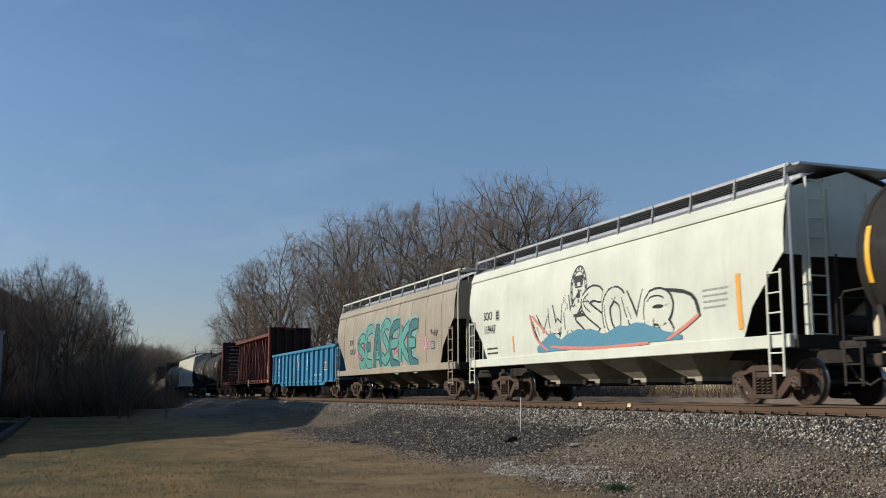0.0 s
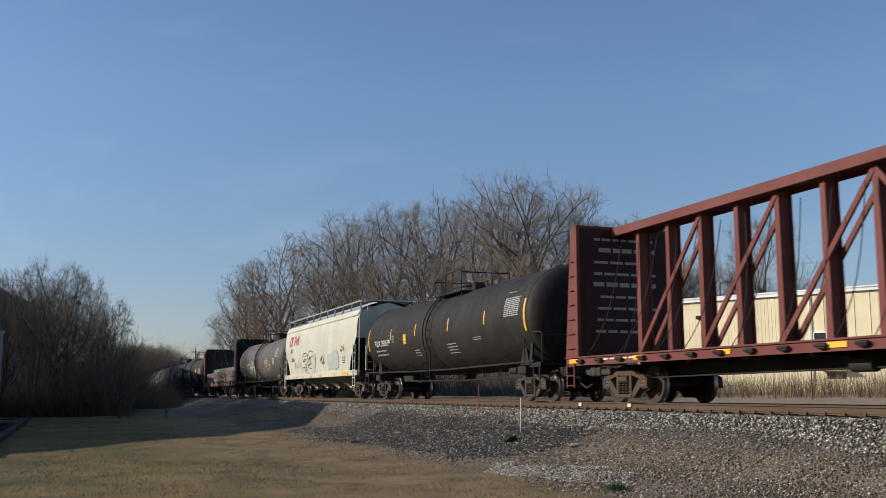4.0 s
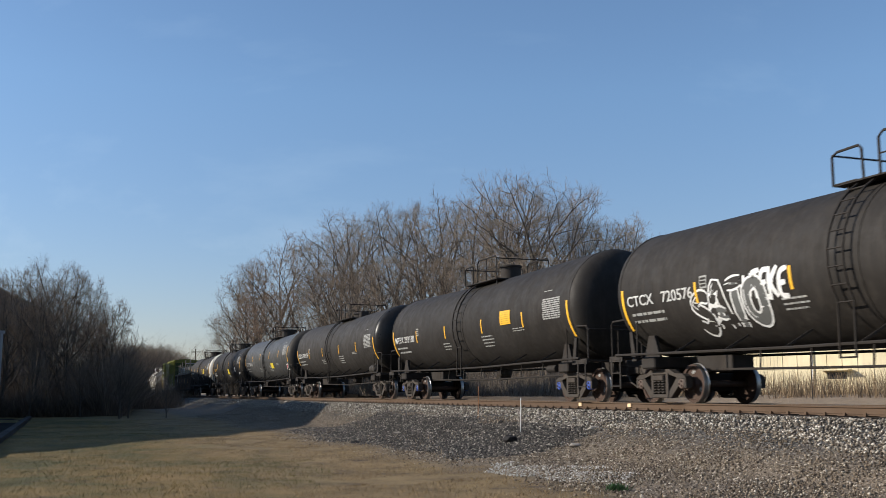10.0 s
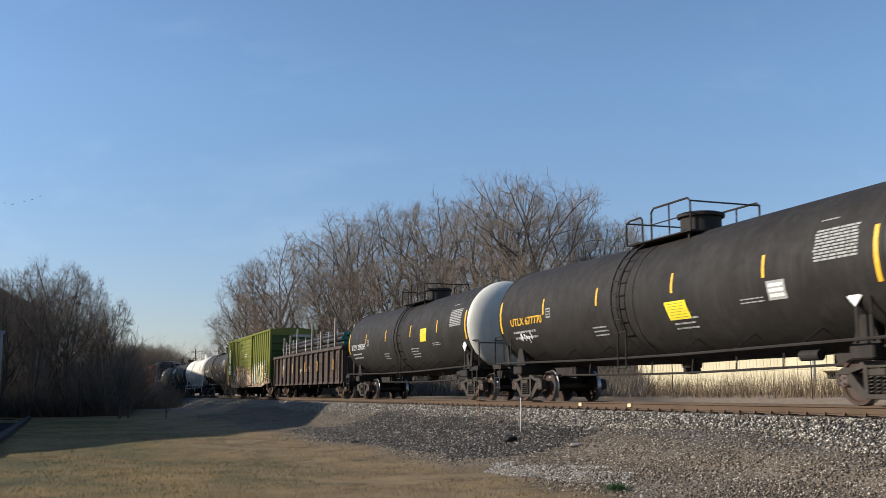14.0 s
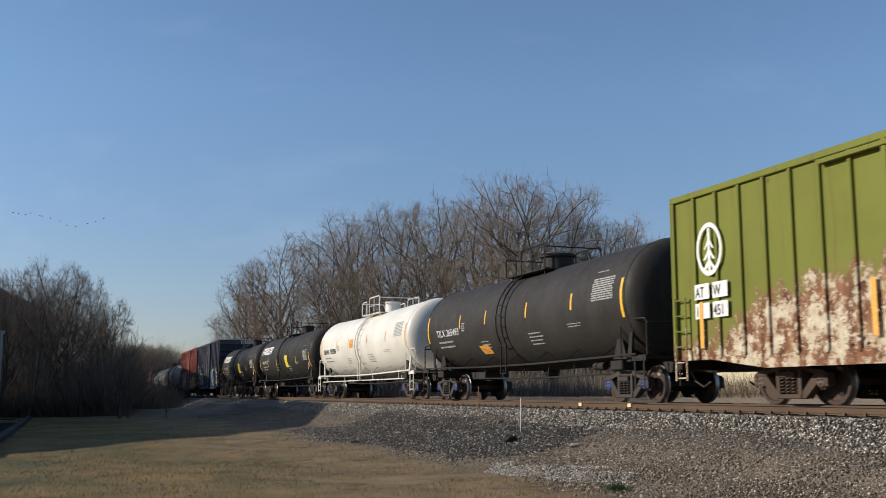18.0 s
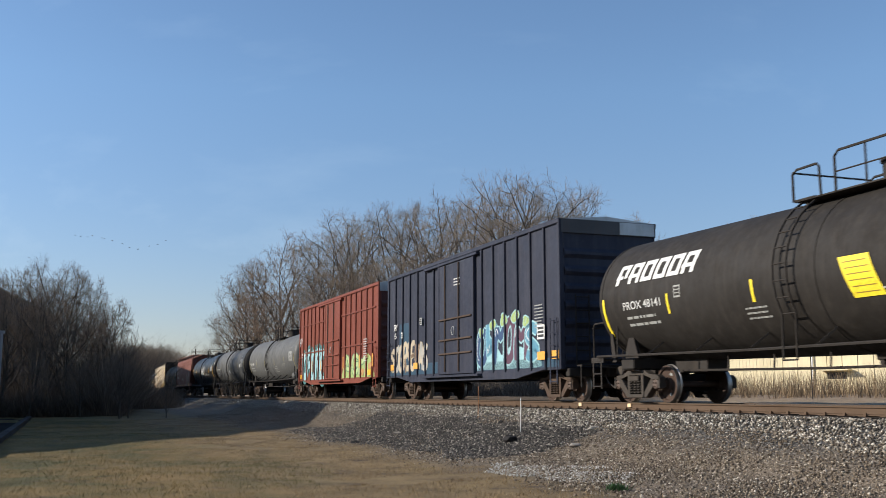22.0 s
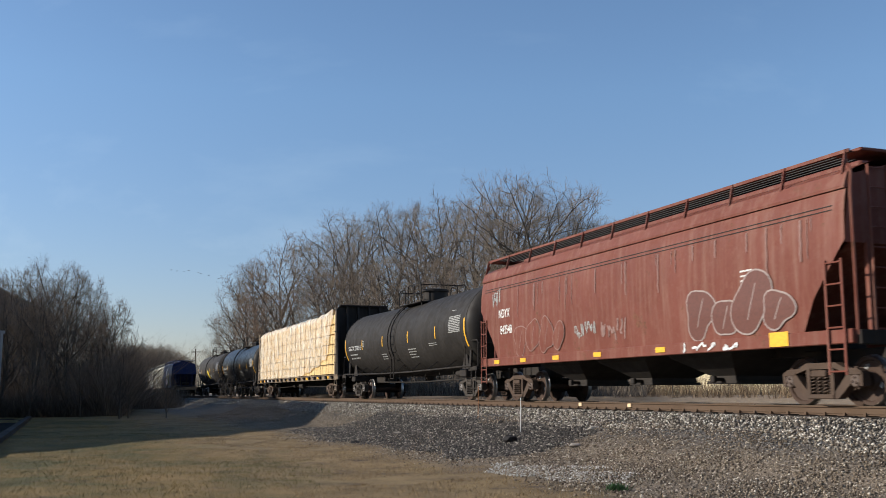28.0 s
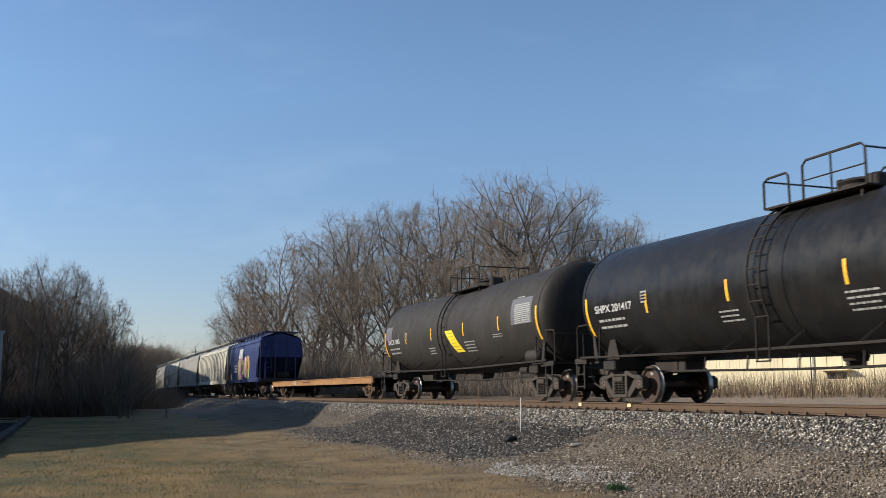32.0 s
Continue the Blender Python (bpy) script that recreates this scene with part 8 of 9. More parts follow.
covered_hopper(486.2, 500.0, HOPPER_RED, "faded oxide-red covered hopper car with pale streaks and graffiti", extra=graf_ndyx, seed=6, z_top=4.14, cut=0.85, bays=3, chute=FRAME_BLACK, rail_mat=HOPPER_RED, roof=HOPPER_RED)
tank_car(504.1, 518.85, BLACK_TANK, (BLACK_TANK, BLACK_TANK), "black tank car with yellow stripes", mark="GATX 222014", low=0.25, mark_h=0.24, mark_off=0.6, seed=25, top="drum", bog=("dark", "grey"))


# centre-beam car with wrapped lumber
def lumber_car(s0, s1):
    car, half = new_car("lumber_flat_car", "tan-sided centre-beam flat car with black end walls", "flat car", s0, s1, (s1 - s0) + 5.3)
    e, w = 11.7, 1.5
    sill = paint("dusty_tan_sill_paint", (0.20, 0.15, 0.10), 0.7, (0.10, 0.07, 0.05), 0.5)
    flat_deck(car, half, e, w, 0.96, 1.22, sill)
    for k in (1, -1):
        bulkhead(car, k * (e - 0.6), k, w, 1.2, 4.86 if k > 0 else 4.6, FRAME_BLACK, FRAME_BLACK, clip=0.2)
        x = k * (e - 0.62)
        part("weathered_post", Geo().box(min(x, x + k * 0.24), max(x, x + k * 0.24), -w - 0.03, -w - 0.005, 1.22, 4.5), paint("grey_weathered_post", (0.24, 0.18, 0.12), 0.8), car)
    side = Side(lambda x, z: w + 0.012)
    for i in range(17):
        x = -e + 1.0 + (2 * e - 2.0) * i / 16
        part("winch", Geo().box(x - 0.13, x + 0.13, -w - 0.10, -w, 1.0, 1.16, 0.02).turned([(-0.16, 0.04), (0.16, 0.04)], (x, -w - 0.09, 1.13), "x", 8), FRAME_BLACK, car)
    reflectors(side, car, [-10.4, -8.75, -4.4, -1.4, 1.6, 4.6, 7.4, 9.6], 1.09, 0.55, 0.12, YELLOW)
    g = Geo()
    side.plate(g, -8.3, -5.4, 0.98, 1.21, 0.0)
    part("stencil_panel", g, FRAME_BLACK, car)
    writing(side, car, "MSRC", -7.85, 1.02, 0.16, WHITE, 0.008, name="car_number")
    writing(side, car, "2342", -6.5, 1.02, 0.16, WHITE, 0.008, name="car_number")
    load = tagged(new("lumber_load"), "stacked pale lumber packs under torn clear plastic wrap", "lumber")
    ROLLING.append((load, (s0 + s1) / 2, half, 0.0))
    rng = random.Random(9)
    pale = paint("fresh_sawn_lumber", (0.78, 0.56, 0.27), 0.7, (0.40, 0.26, 0.12), 0.3, streak=False)
    tones = [pale, paint("yellow_sawn_lumber", (0.82, 0.61, 0.28), 0.7, (0.42, 0.28, 0.12), 0.3, streak=False)]
    x0, x1 = -e + 0.72, e - 0.74
    cells = 4
    for r in range(6):
        z0 = 1.27 + 0.525 * r
        for c in range(cells):
            xa, xb = x0 + (x1 - x0) * c / cells + 0.02, x0 + (x1 - x0) * (c + 1) / cells - 0.02
            for y0, y1 in ((-1.42, -0.06), (0.06, 1.42)):
                pk = part("lumber_pack", Geo().box(xa, xb, y0 + 0.02, y1 - 0.02, z0, z0 + 0.47), tones[(r + c) % 2], load)
                if y0 < 0:
                    for b in range(11):
                        zz = z0 + 0.043 * b
                        j = rng.uniform(0, 0.02)
                        g = Geo().box(xa + rng.uniform(-0.01, 0.02), xb - rng.uniform(-0.01, 0.02), y0 - 0.002 + j * 0.5, y0 + 0.018, zz + 0.002, zz + 0.038)
                        part("board", g, tones[(r + c + b) % 2], pk)
            g = Geo()
            for k in range(4):
                x = xa + (xb - xa) * (k + 0.5) / 4
                g.box(x - 0.04, x + 0.04, -1.34, 1.34, z0 + 0.47, z0 + 0.525)
            part("sticker", g, pale, load)
    m, t, p = material("clear_plastic_wrap")
    link(t, ramp_of(t, noise_of(t, 1.6, 6, 0.7, (1.4, 1.0, 0.6)), [(0.32, (0.90, 0.72, 0.50)), (0.52, (0.94, 0.83, 0.65)), (0.72, (0.97, 0.93, 0.85))]), p.inputs["Base Color"])
    p.inputs["Roughness"].default_value = 0.25
    link(t, ramp_of(t, noise_of(t, 1.4, 6, 0.7), [(0.36, (0.34,)), (0.64, (0.86,))]), p.inputs["Alpha"])
    bump_of(t, p, noise_of(t, 1.7, 4, 0.55, (1.6, 1.0, 0.45)), 0.9, 0.22)

    def torn(x):
        f = (x - 1.5) / (x1 - 1.5)
        return 1.24 if f < 0 else 1.24 + 1.35 * f ** 1.8 + 26 * max(0.0, f - 0.80) ** 1.3 + 0.10 * math.sin(x * 3.3) * f

    def crest(x):
        """The wavy height of the wrap's upper edge."""
        return 4.50 + 0.08 * noise.noise((x * 0.9, 1.0, 1.0)) + 0.05 * abs(math.sin((x + e - 1.0) * math.pi / (2 * (e - 1.0) / 16))) ** 0.5 + 0.24 * max(0.0, (x - 5.0) / (x1 - 5.0)) ** 2

    def wrap(u, v):
        x = x0 + (x1 - 0.6 - x0) * u
        lo = min(4.2, torn(x))
        z = lo + (crest(x) - lo) * v
        cell = abs(math.sin((x + e - 1.0) * math.pi / (2 * (e - 1.0) / 16)))
        d = 0.03 * cell ** 0.6 * (0.3 + 0.7 * v) + 0.05 * noise.noise((x * 2.1, z * 1.1, 2.0)) + 0.05 * max(0.0, noise.noise((x * 1.1 - z * 1.5, z * 0.35 + x * 0.2, 8.0))) ** 0.5 + 0.03 * noise.noise((x * 5.0 - z * 4.0, z * 1.2, 5.0))
        roll = 0.22 * max(0.0, (v - 0.9) / 0.1) ** 2
        return (x, -1.475 - max(-0.02, d) + roll, z)

    part("plastic_wrap", Geo().grid(wrap, 300, 40), m, load, "crumpled translucent plastic wrap", smooth=True)

    def cover(u, v):
        x = x0 + (x1 - x0) * u
        return (x, -1.26 + 2.6 * v, crest(x) - 0.004 - 0.12 * v + 0.05 * noise.noise((x * 1.6, v * 4, 1.0)) * v)

    part("top_wrap", Geo().grid(cover, 160, 8), m, load, "loose plastic wrap over the top", smooth=True)
    band = plain("brown_tie_band", (0.14, 0.098, 0.058))
    for i in range(17):
        x = -e + 1.0 + (2 * e - 2.0) * i / 16
        if x < x1 - 0.2:
            part("strap", Geo().beam((x, -1.545, 1.16), (x + 0.05, -1.535, 4.40), 0.055, 0.008, (0, 1, 0)).beam((x + 0.05, -1.535, 4.40), (x + 0.05, -1.32, 4.53), 0.04, 0.008, (0, 0, 1)), band, load)
    for r in range(1, 6):
        z = 1.245 + 0.525 * r
        part("edge_cord", Geo().tube([(x0 + 0.05 + (x1 - x0 - 0.1) * i / 32, -1.54, z + 0.012 * math.sin(i * 1.9 + r)) for i in range(33)], 0.005, 4), plain("pale_brown_cord", (0.30, 0.225, 0.145)), load)


lumber_car(524.4, 542.05)
tank_car(547.4, 561.8, GLOSS_TANK, (GLOSS_TANK, BLACK_TANK), "satin black tank car with white data panel", mark="SHPX 201417", low=0.4, mark_h=0.22, seed=26, top="low", bog=("dark", "brown"), lad=-0.7)


def ex_brc5(car, side, cyl, half):
    g = Geo()
    side.plate(g, -cyl + 0.3, -cyl + 1.1, 2.5, 3.05, 0.011, nx=2)
    side.plate(g, cyl - 2.0, cyl - 0.5, 2.35, 3.15, 0.006, nx=2)
    part("grey_patches", g, plain("grey_patch_paint", (0.10, 0.10, 0.11)), car)


tank_car(566.4, 580.2, DARK_TANK, (DARK_TANK, BLACK_TANK), "dark grey tank car with a slanted yellow stripe panel", mark="BRCX 5383", low=0.3, mark_h=0.22, seed=27, top="low", panel=(0.6, 1.7, 0.75, 0.8, LEMON, -0.75), extra=ex_brc5)


def empty_flat(s0, s1):
    car, half = new_car("flat_car", "empty worn yellow flat car with low deck", "flat car", s0, s1, (s1 - s0) + 5.0)
    e, w = (s1 - s0) / 2 + 1.9, 1.45
    flat_deck(car, half, e, w, 0.70, 1.02, FLAT_YELLOW)
    side = Side(lambda x, z: w + 0.01)
    boxed_mark(side, car, -5.2, 0.76, 0.6, 0.2, WHITE)
    bars(side, car, -2.5, 0.95, 2.0, 0.12, 1, FRAME_BLACK, 191)


empty_flat(585.3, 605.6)


def marks_bluehop(car, side, e, half):
    g = Geo()
    side.plate(g, -1.9, -0.2, 3.0, 3.75, 0.010, 0.15, 2)
    part("emblem", g, WHITE, car, "white slanted emblem")
    spray(side, car, -2.2, 2.8, 1.5, 2.7, (GREENS, PINK, ORANS), GREENS, 201, 5, 0.5, None, label="green and pink graffiti")
    bars(side, car, -4.2, 2.6, 1.2, 0.7, 3, WHITE, 202)


def far_marks(seed):
    def fn(car, side, e, half):
        spray(side, car, -5.5, -0.5, 1.45, 2.5, (GREYW, BLACKS), BLACKS, seed, 5, 0.2, None)
        scrawl(side, car, 1.0, 1.5, 4.0, 1.4, GREYW, seed + 1, 8, 0.08)
    return fn


covered_hopper(613.0, 625.2, HOPPER_BLUE, "royal blue covered hopper car with white emblem", extra=marks_bluehop, bays=3, length=14.0, seed=7, roof=HOPPER_BLUE, cut=0.9)
covered_hopper(630.0, 646.6, HOPPER_FAR, "white ribbed covered hopper car", length=20.0, rib=18, extra=far_marks(211), seed=8, cut=0.9)
covered_hopper(651.4, 668.2, HOPPER_GREY, "grey-white covered hopper car with graffiti", length=20.2, rib=9, extra=far_marks(215), seed=9, cut=0.9)
covered_hopper(673.0, 688.6, HOPPER_FAR, "dull white covered hopper car with graffiti", length=19.0, rib=9, extra=far_marks(219), seed=10, cut=0.9)
covered_hopper(693.3, 708.8, HOPPER_GREY, "weathered grey-white covered hopper car", length=19.0, rib=9, extra=far_marks(223), seed=11, cut=0.9)
box_car(713.8, 727.2, paint("dark_brown_boxcar_paint", (0.05, 0.035, 0.03), 0.6), "dark brown box car far down the train", 17.4, 4.9, 14, ((-1.6, 1.4),), "plug")


# ---- buildings and small things round the lawn ----
WALL_TAN = paint("cream_metal_siding", (0.72, 0.62, 0.40), 0.6, (0.42, 0.34, 0.22), 0.25)
WALL_GREY = paint("grey_white_metal_siding", (0.27, 0.28, 0.29), 0.6, (0.25, 0.24, 0.22), 0.25)
DARK_GLASS = plain("dark_window_glass", (0.03, 0.035, 0.04), 0.15)
TRIM_WHITE = paint("white_roof_trim", (0.78, 0.77, 0.74), 0.5, (0.4, 0.37, 0.33), 0.2)


def beige_building():
    b = tagged(new("warehouse"), "long cream metal-sided warehouse behind the track", "warehouse")
    b.matrix_basis = pose(13.8, 71.6, 0.2, 0, 0, -44.5)
    L, D = 34.0, 18.0
    out = [(0, 0), (L, 0), (L, 6.3), (3.65, 6.3), (0, 4.95)]
    part("front_wall", Geo().prism(out, 0.0, 0.25), WALL_TAN, b)
    part("side_wall", Geo().box(0, 0.25, 0.25, D, 0, 4.95).box(L - 0.25, L, 0.25, D, 0, 6.3).box(0.25, L - 0.25, D - 0.25, D, 0, 6.3), WALL_TAN, b)
    part("roof", Geo().add([(-0.2, -0.2, 4.98), (3.65, -0.2, 6.36), (3.65, D, 6.36), (-0.2, D, 4.98)], [(0, 1, 2, 3)]).box(3.65, L, -0.2, D, 6.33, 6.48), TRIM_WHITE, b)
    part("roof_trim", Geo().beam((-0.2, -0.14, 4.94), (3.65, -0.14, 6.34), 0.1, 0.22).box(3.6, L, -0.2, -0.08, 6.18, 6.40), TRIM_WHITE, b)
    for i in range(44):
        x = 0.12 + 0.24 * i
        h = 4.9 + 1.35 * min(1, x / 3.65) - 0.08
        part("siding_rib", Geo().prism([(x - 0.05, 0.02), (x + 0.05, 0.02), (x + 0.03, h), (x - 0.03, h)], -0.012, -0.001), WALL_TAN, b)
    for i in range(24):
        x = 10.8 + 0.95 * i
        part("panel_joint", Geo().box(x - 0.02, x + 0.02, -0.03, -0.001, 0.02, 6.15), WALL_TAN, b)
    for x, z, w, h in ((13.0, 3.25, 0.75, 0.5), (17.5, 4.1, 0.9, 0.6), (22.0, 3.4, 0.9, 0.6)):
        wn_ = part("window", Geo().box(x, x + w, -0.05, -0.004, z, z + h), DARK_GLASS, b)
        part("window_frame", Geo().box(x - 0.06, x, -0.08, -0.002, z - 0.06, z + h + 0.06).box(x + w, x + w + 0.06, -0.08, -0.002, z - 0.06, z + h + 0.06).box(x, x + w, -0.08, -0.002, z + h, z + h + 0.06).box(x, x + w, -0.08, -0.002, z - 0.06, z), TRIM_WHITE, wn_)
    part("downspout", Geo().tube([(12.8, -0.10, 0.2), (12.8, -0.10, 6.1)], 0.05, 8), TRIM_WHITE, b)
    part("wall_lamp", Geo().box(4.9, 5.15, -0.3, -0.002, 5.0, 5.25, 0.03), FRAME_BLACK, b)
    aw = part("loading_hatch", Geo().box(13.5, 15.1, -0.06, -0.002, 0.80, 1.42, 0.01), WALL_TAN, b)
    part("hatch_hood", Geo().prism([(13.35, 1.42), (15.25, 1.42), (15.25, 1.50), (13.35, 1.50)], -0.70, -0.06), WALL_TAN, aw)
    part("hatch_opening", Geo().box(13.7, 14.9, -0.085, -0.065, 0.92, 1.32), DARK_GLASS, aw)


beige_building()


def shed(name, corners, h, label, mat):
    """A plain flat-roofed shed from the corners of its plan."""
    b = tagged(new(name), label, "shed")
    for (xa, ya), (xb, yb) in zip(corners, corners[1:] + corners[:1]):
        a, c = Vector((xa, ya, -1.6)), Vector((xb, yb, -1.6))
        mid = Vector((0, 0, h / 2))
        part("wall", Geo().beam(a + mid, c + mid, 0.2, h), mat, b)
        part("eave", Geo().beam(a + Vector((0, 0, h)), c + Vector((0, 0, h)), 0.4, 0.16), WALL_GREY, b)
    part("roof", Geo().add([(x, y, h - 1.55) for x, y in corners] + [(x, y, h - 1.75) for x, y in corners], [tuple(range(len(corners))), tuple(range(2 * len(corners) - 1, len(corners) - 1, -1))]), WALL_GREY, b)
    return b


shed("grey_shed", [(-27.2, 62.0), (-31.5, 70.0), (-32.8, 70.0), (-32.8, 62.0)], 5.6, "grey-white metal shed at the lawn's end", WALL_GREY)
# out of view: inferred only from the lawn's shadow and sized to cast it
shed("unseen_tall_shed", [(-34.9, 23.5), (-25.0, 51.0), (-27.9, 60.5), (-46.0, 60.5), (-46.0, 23.5)], 9.4, "unseen tall grey shed placed to cast the shadow on the lawn", WALL_GREY)
# also out of view, added to keep the sun off the bank
shed("unseen_long_shed", [(-33.3, 61.0), (-35.0, 74.0), (-56.0, 74.0), (-56.0, 61.0)], 11.2, "unseen long tall grey shed added to shade the bank beyond the lawn", WALL_GREY)
# a hidden block, added so the distant cars roll in shadow
shed("unseen_far_shed", [(-46.5, 99.0), (-58.0, 150.0), (-82.0, 150.0), (-82.0, 99.0)], 13.4, "unseen dark grey shed added behind the thicket to shade the far cars", paint("dark_grey_metal_siding", (0.08, 0.08, 0.08), 0.8))



def lawn_border():
    asphalt = paint("worn_asphalt", (0.028, 0.027, 0.026), 0.95, (0.06, 0.052, 0.043), 0.4, streak=False, spec=0.0)
    a = [(-10.6, 23.0), (-11.9, 26.6), (-18.0, 43.0), (-25.6, 63.0)]
    g = Geo()
    v = [(x, y, -1.33) for x, y in a] + [(x - 6.0, y, -1.33) for x, y in a]
    g.add(v, [(i, i + 1, i + 5, i + 4) for i in range(3)])
    tagged(new("driveway", g.mesh("driveway", asphalt)), "dark worn asphalt drive beside the lawn", "driveway", kind="structure")
    wood = paint("black_weathered_timber", (0.025, 0.022, 0.02), 0.85, (0.07, 0.06, 0.05), 0.4)
    for i in range(14):
        t0, t1 = i / 14, (i + 0.97) / 14
        p = Vector((-10.6 - 15.0 * t0, 23 + 40 * t0, -1.26))
        q = Vector((-10.6 - 15.0 * t1, 23 + 40 * t1, -1.26))
        tagged(new("border_timber", Geo().beam(p, q, 0.26, 0.24).mesh("border_timber", wood)), "dark timber laid as a border along the drive", "timber", "border timbers")


lawn_border()


x, y, z = on_bank(919, 765)
st = tagged(new("marker_stake"), "thin white marker stake in the gravel", "stake")
st.matrix_basis = pose(x, y, z, 1, 1, 10)
part("shaft", Geo().tube([(0, 0, -0.1), (0, 0, 0.86)], 0.012, 6), WHITE, st)
x, y, z = on_bank(845, 742)
st = tagged(new("marker_flag_stake"), "thin rusty wire marker stake by the rail", "stake")
st.matrix_basis = pose(x, y, z)
part("shaft", Geo().tube([(0, 0, -0.1), (0.02, 0, 0.95)], 0.010, 6), plain("rusty_orange_wire", (0.45, 0.20, 0.08)), st)


def lump(name, px, py, r, mat, label, seed, flat=0.7):
    rng = np.random.default_rng(seed)
    bm = bmesh.new()
    bmesh.ops.create_icosphere(bm, subdivisions=2, radius=r)
    for v in bm.verts:
        k = 1 + 0.45 * noise.noise(v.co * (2.2 / r) * 0.5 + Vector((seed, 0, 0)))
        v.co = Vector((v.co.x * k * 1.2, v.co.y * k, v.co.z * k * flat))
    me = bpy.data.meshes.new(name)
    bm.to_mesh(me)
    bm.free()
    me.materials.append(mat)
    ob = tagged(new(name, me), label, "rock")
    x, y, z = on_bank(px, py)
    ob.matrix_basis = pose(x, y, z + r * flat * 0.5, 0, 0, seed * 40)


ROCK_BLACK = paint("black_lump", (0.018, 0.016, 0.015), 0.8, (0.05, 0.045, 0.04), 0.4, streak=False)
ROCK_GREY = paint("pale_rock", (0.32, 0.29, 0.25), 0.9, (0.15, 0.13, 0.11), 0.4, streak=False)
lump("rock", 900, 783, 0.17, ROCK_BLACK, "black lump lying on the gravel bank", 3)
lump("rock", 1015, 791, 0.13, ROCK_GREY, "pale flat rock in the gravel", 5, 0.35)
lump("rock", 705, 768, 0.10, ROCK_GREY, "pale stone on the bank", 6, 0.4)
lump("rock", 632, 785, 0.15, ROCK_BLACK, "dark clod at the lawn's edge", 7, 0.35)
lump("rock", 885, 750, 0.07, ROCK_BLACK, "small dark stone in the ballast", 8)
lump("rock", 1045, 760, 0.09, ROCK_GREY, "weathered stone in the ballast", 9, 0.5)

# signal cabinet and mast far up the line, and a pole
sg = tagged(new("signal_cabinet"), "white signal cabinet beside the far track", "cabinet")
sg.matrix_basis = pose(seen_at(240, 118), 118, -0.9)
part("body", Geo().box(-0.35, 0.35, -0.3, 0.3, 0, 1.5, 0.03), TRIM_WHITE, sg)
part("base", Geo().box(-0.4, 0.4, -0.35, 0.35, -0.3, -0.002), FRAME_BLACK, sg)
ms = tagged(new("signal_mast"), "dark signal mast beside the far track", "signal")
ms.matrix_basis = pose(seen_at(234, 116), 116, -0.9)
part("post", Geo().tube([(0, 0, -0.3), (0, 0, 4.6)], 0.07, 8), FRAME_BLACK, ms)
part("head", Geo().box(-0.25, 0.25, -0.12, 0.12, 3.7, 4.7, 0.05), FRAME_BLACK, ms)
pl = tagged(new("utility_pole"), "dark timber utility pole in the distance", "pole")
pl.matrix_basis = pose(seen_at(348, 230), 230, 0)
part("post", Geo().tube([(0, 0, -0.5), (0, 0, 10.4)], 0.16, 8, r2=0.11), TIE_WOOD, pl)
part("crossarm", Geo().box(-1.0, 1.0, -0.06, 0.06, 9.6, 9.75), TIE_WOOD, pl)

# fence between the line and the warehouse
fence = tagged(new("wire_fence"), "thin wire fence with steel posts behind the track", "fence")
wire = Geo()
posts = [on_line(s, -13.5)[:2] for s in (1, 11, 21, 31, 41)]
for x, y in posts:
    part("post", Geo().tube([(x, y, 0.0), (x, y, 1.9)], 0.022, 6), BOGIE_DARK, fence)
for z in (0.6, 1.2, 1.8):
    part("wire", Geo().tube([(x, y, z) for x, y in posts], 0.004, 4), BOGIE_DARK, fence)

# geese crossing the sky
GOOSE = plain("dark_goose_feathers", (0.05, 0.045, 0.04))


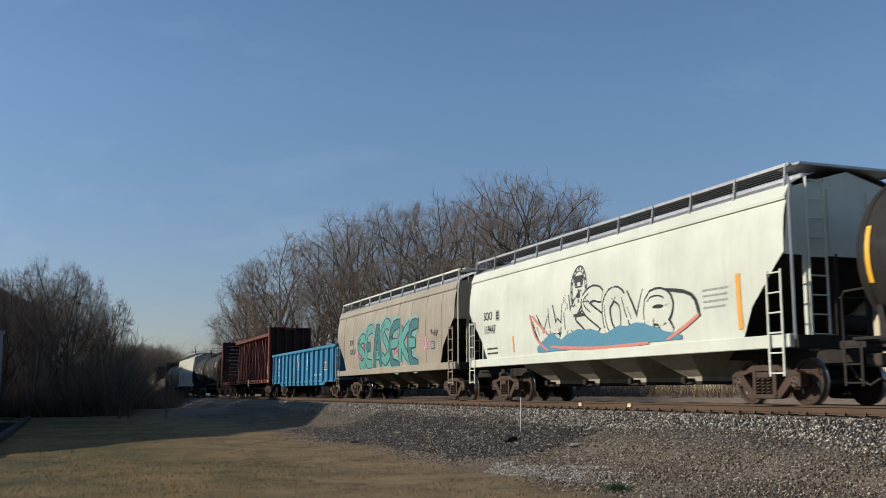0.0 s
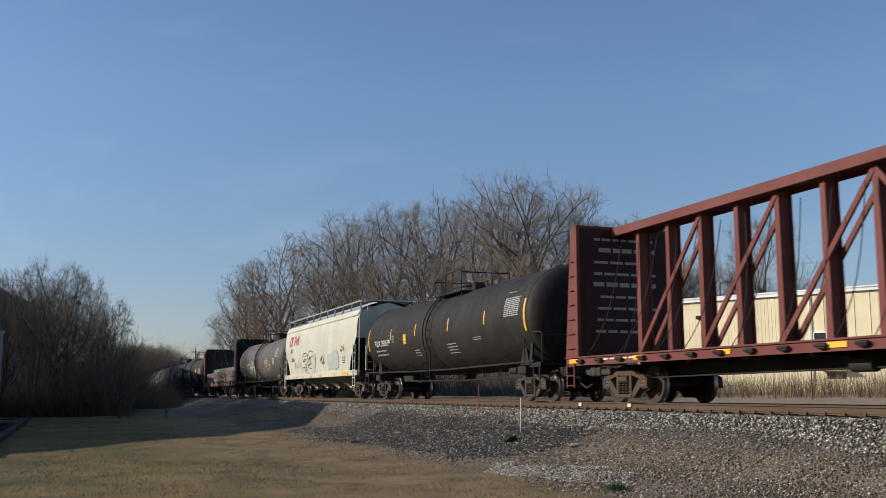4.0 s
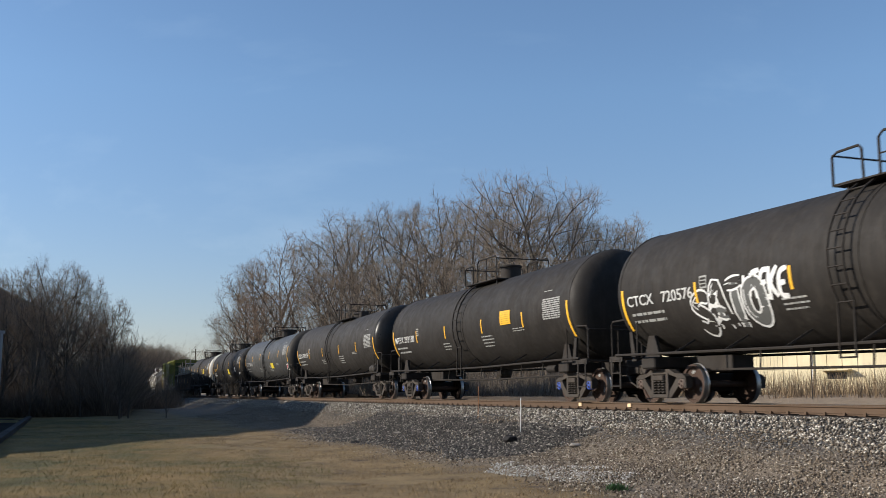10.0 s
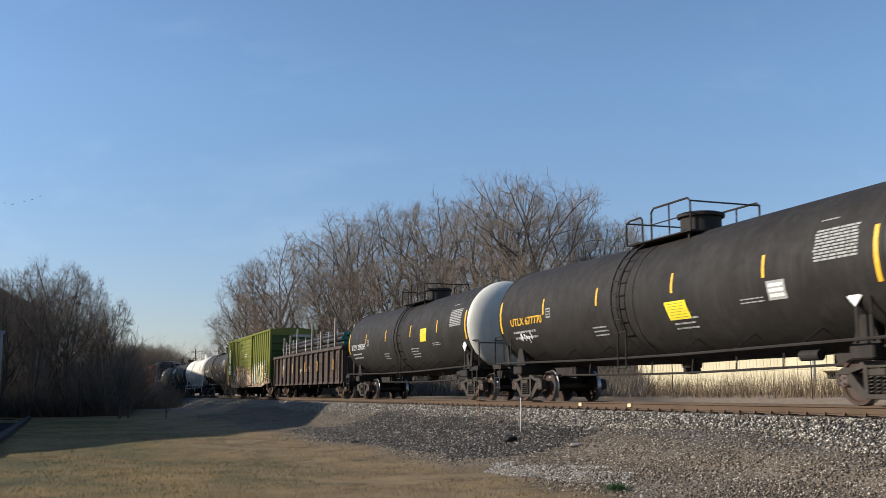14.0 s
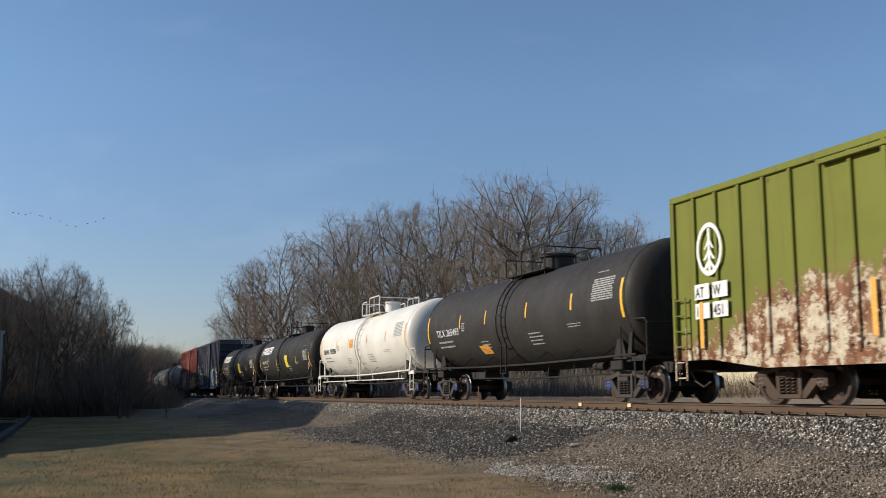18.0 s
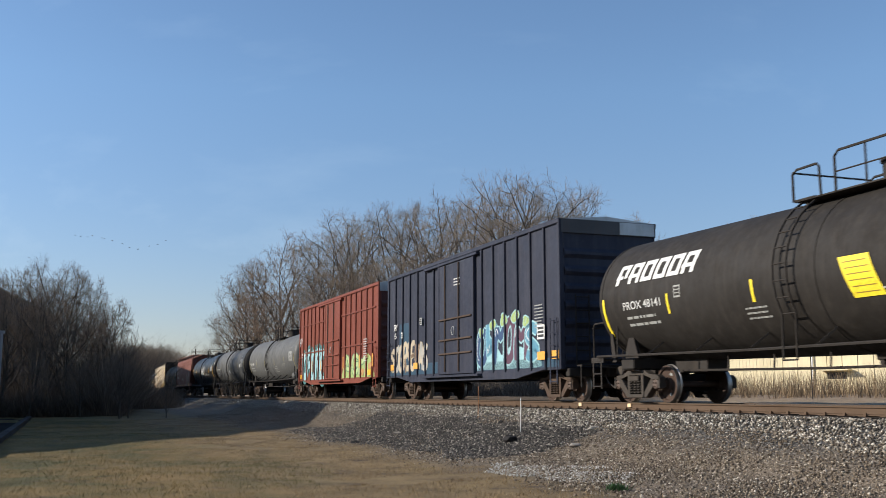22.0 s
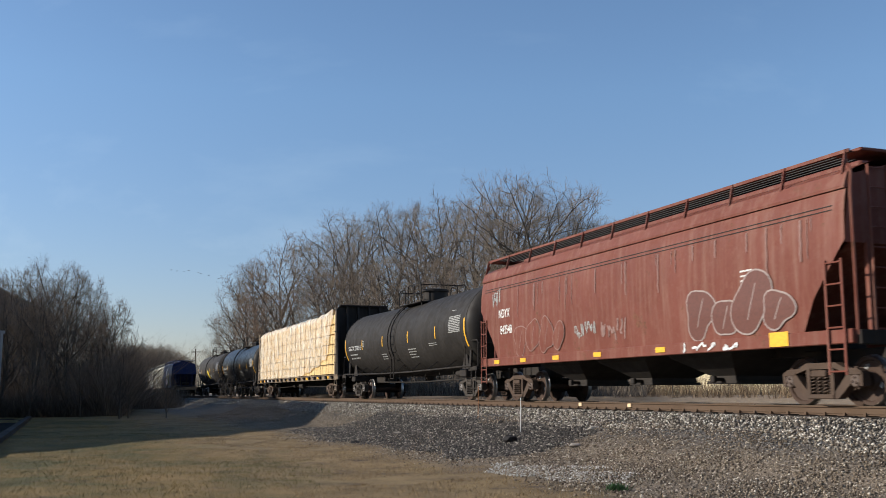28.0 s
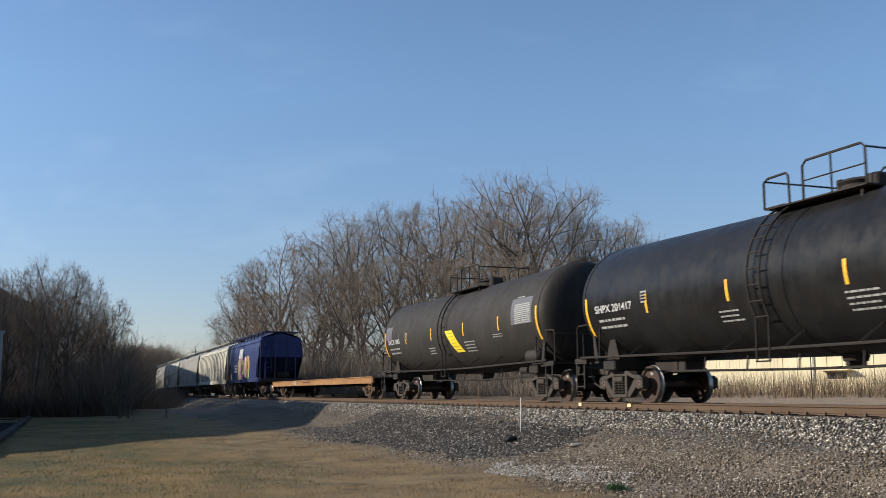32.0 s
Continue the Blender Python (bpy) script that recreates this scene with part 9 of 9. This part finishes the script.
def goose(px, py, seed):
    b = tagged(new("goose"), "dark goose flying in a loose line", "bird", "flock of geese")
    part("body", Geo().turned([(-0.40, 0.0), (-0.30, 0.07), (-0.05, 0.14), (0.15, 0.12), (0.30, 0.045), (0.55, 0.035), (0.62, 0.05), (0.72, 0.0)], (0, 0, 0), "x", 8), GOOSE, b, smooth=True)
    up = 0.28 * math.sin(seed * 2.3)
    for k in (1, -1):
        part("wing", Geo().add([(0.18, k * 0.08, 0.03), (-0.16, k * 0.08, 0.03), (-0.14, k * 0.5, 0.05 + up * 0.6), (0.16, k * 0.5, 0.05 + up * 0.6), (-0.12, k * 0.95, 0.03 + up), (0.02, k * 0.95, 0.03 + up), (0.18, k * 0.08, 0.055), (-0.16, k * 0.08, 0.055), (-0.14, k * 0.5, 0.075 + up * 0.6), (0.16, k * 0.5, 0.075 + up * 0.6), (-0.12, k * 0.95, 0.045 + up), (0.02, k * 0.95, 0.045 + up)], [(0, 1, 2, 3), (3, 2, 4, 5), (6, 9, 8, 7), (9, 11, 10, 8), (0, 3, 9, 6), (3, 5, 11, 9), (1, 7, 8, 2), (2, 8, 10, 4), (5, 4, 10, 11)]), GOOSE, b)
    rows = []
    for t in (0.0, 8.0, 16.0, 24.0, 32.0):
        d = 500 + 10.6 * (t - 19)
        qx, qy = px + 28.5 * (t - 19), py + 10.0 * (t - 19)
        a = math.atan((441 - qy) / 1778) + radians(8.21)
        rows.append((t, pose((qx - 784) / 1778 * d, d, EYE_Z + d * math.tan(a), 0, 0, 52)))
    FLYING.append((b, rows))


for i, (px, py) in enumerate(((40, 387), (50, 389), (63, 390), (71, 388), (88, 392), (93, 393), (107, 397), (125, 402), (138, 409), (153, 412), (174, 406), (188, 403), (202, 397))):
    goose(px, py, i)


# ---- motion ----
def motions():
    for ob, centre, half, lift in ROLLING:
        rows = []
        for i in range(33):
            t = float(i)
            s = centre - gone(t)
            xa, ya, _ = on_line(s - half)
            xb, yb, _ = on_line(s + half)
            turn = math.degrees(math.atan2(ya - yb, xa - xb))
            rows.append((t, pose((xa + xb) / 2, (ya + yb) / 2, lift, 0, 0, turn)))
        walk(ob, rows)
    for ob, place, base in WHEELS:
        def turned_at(t):
            return base @ Matrix.Rotation((gone(t) / WHEEL_R) % (2 * math.pi), 4, "Y")
        t0, t1 = [max(0.0, min(CLIP, (place - s - 1.3) / 17.27)) for s in (52, -9)]
        f0, f1 = math.floor(t0 * FPS), math.ceil(t1 * FPS)
        if f1 - f0 < 3:
            continue
        times = [k / FPS for k in range(f0, min(f1, int(CLIP * FPS)) + 1)]
        rows = ([] if f0 == 0 else [(0.0, turned_at(times[0]))]) + [(t, turned_at(t)) for t in times]
        if times[-1] < CLIP:
            rows.append((CLIP, turned_at(times[-1])))
        walk(ob, rows)
    for ob, rows in FLYING:
        walk(ob, rows)


motions()
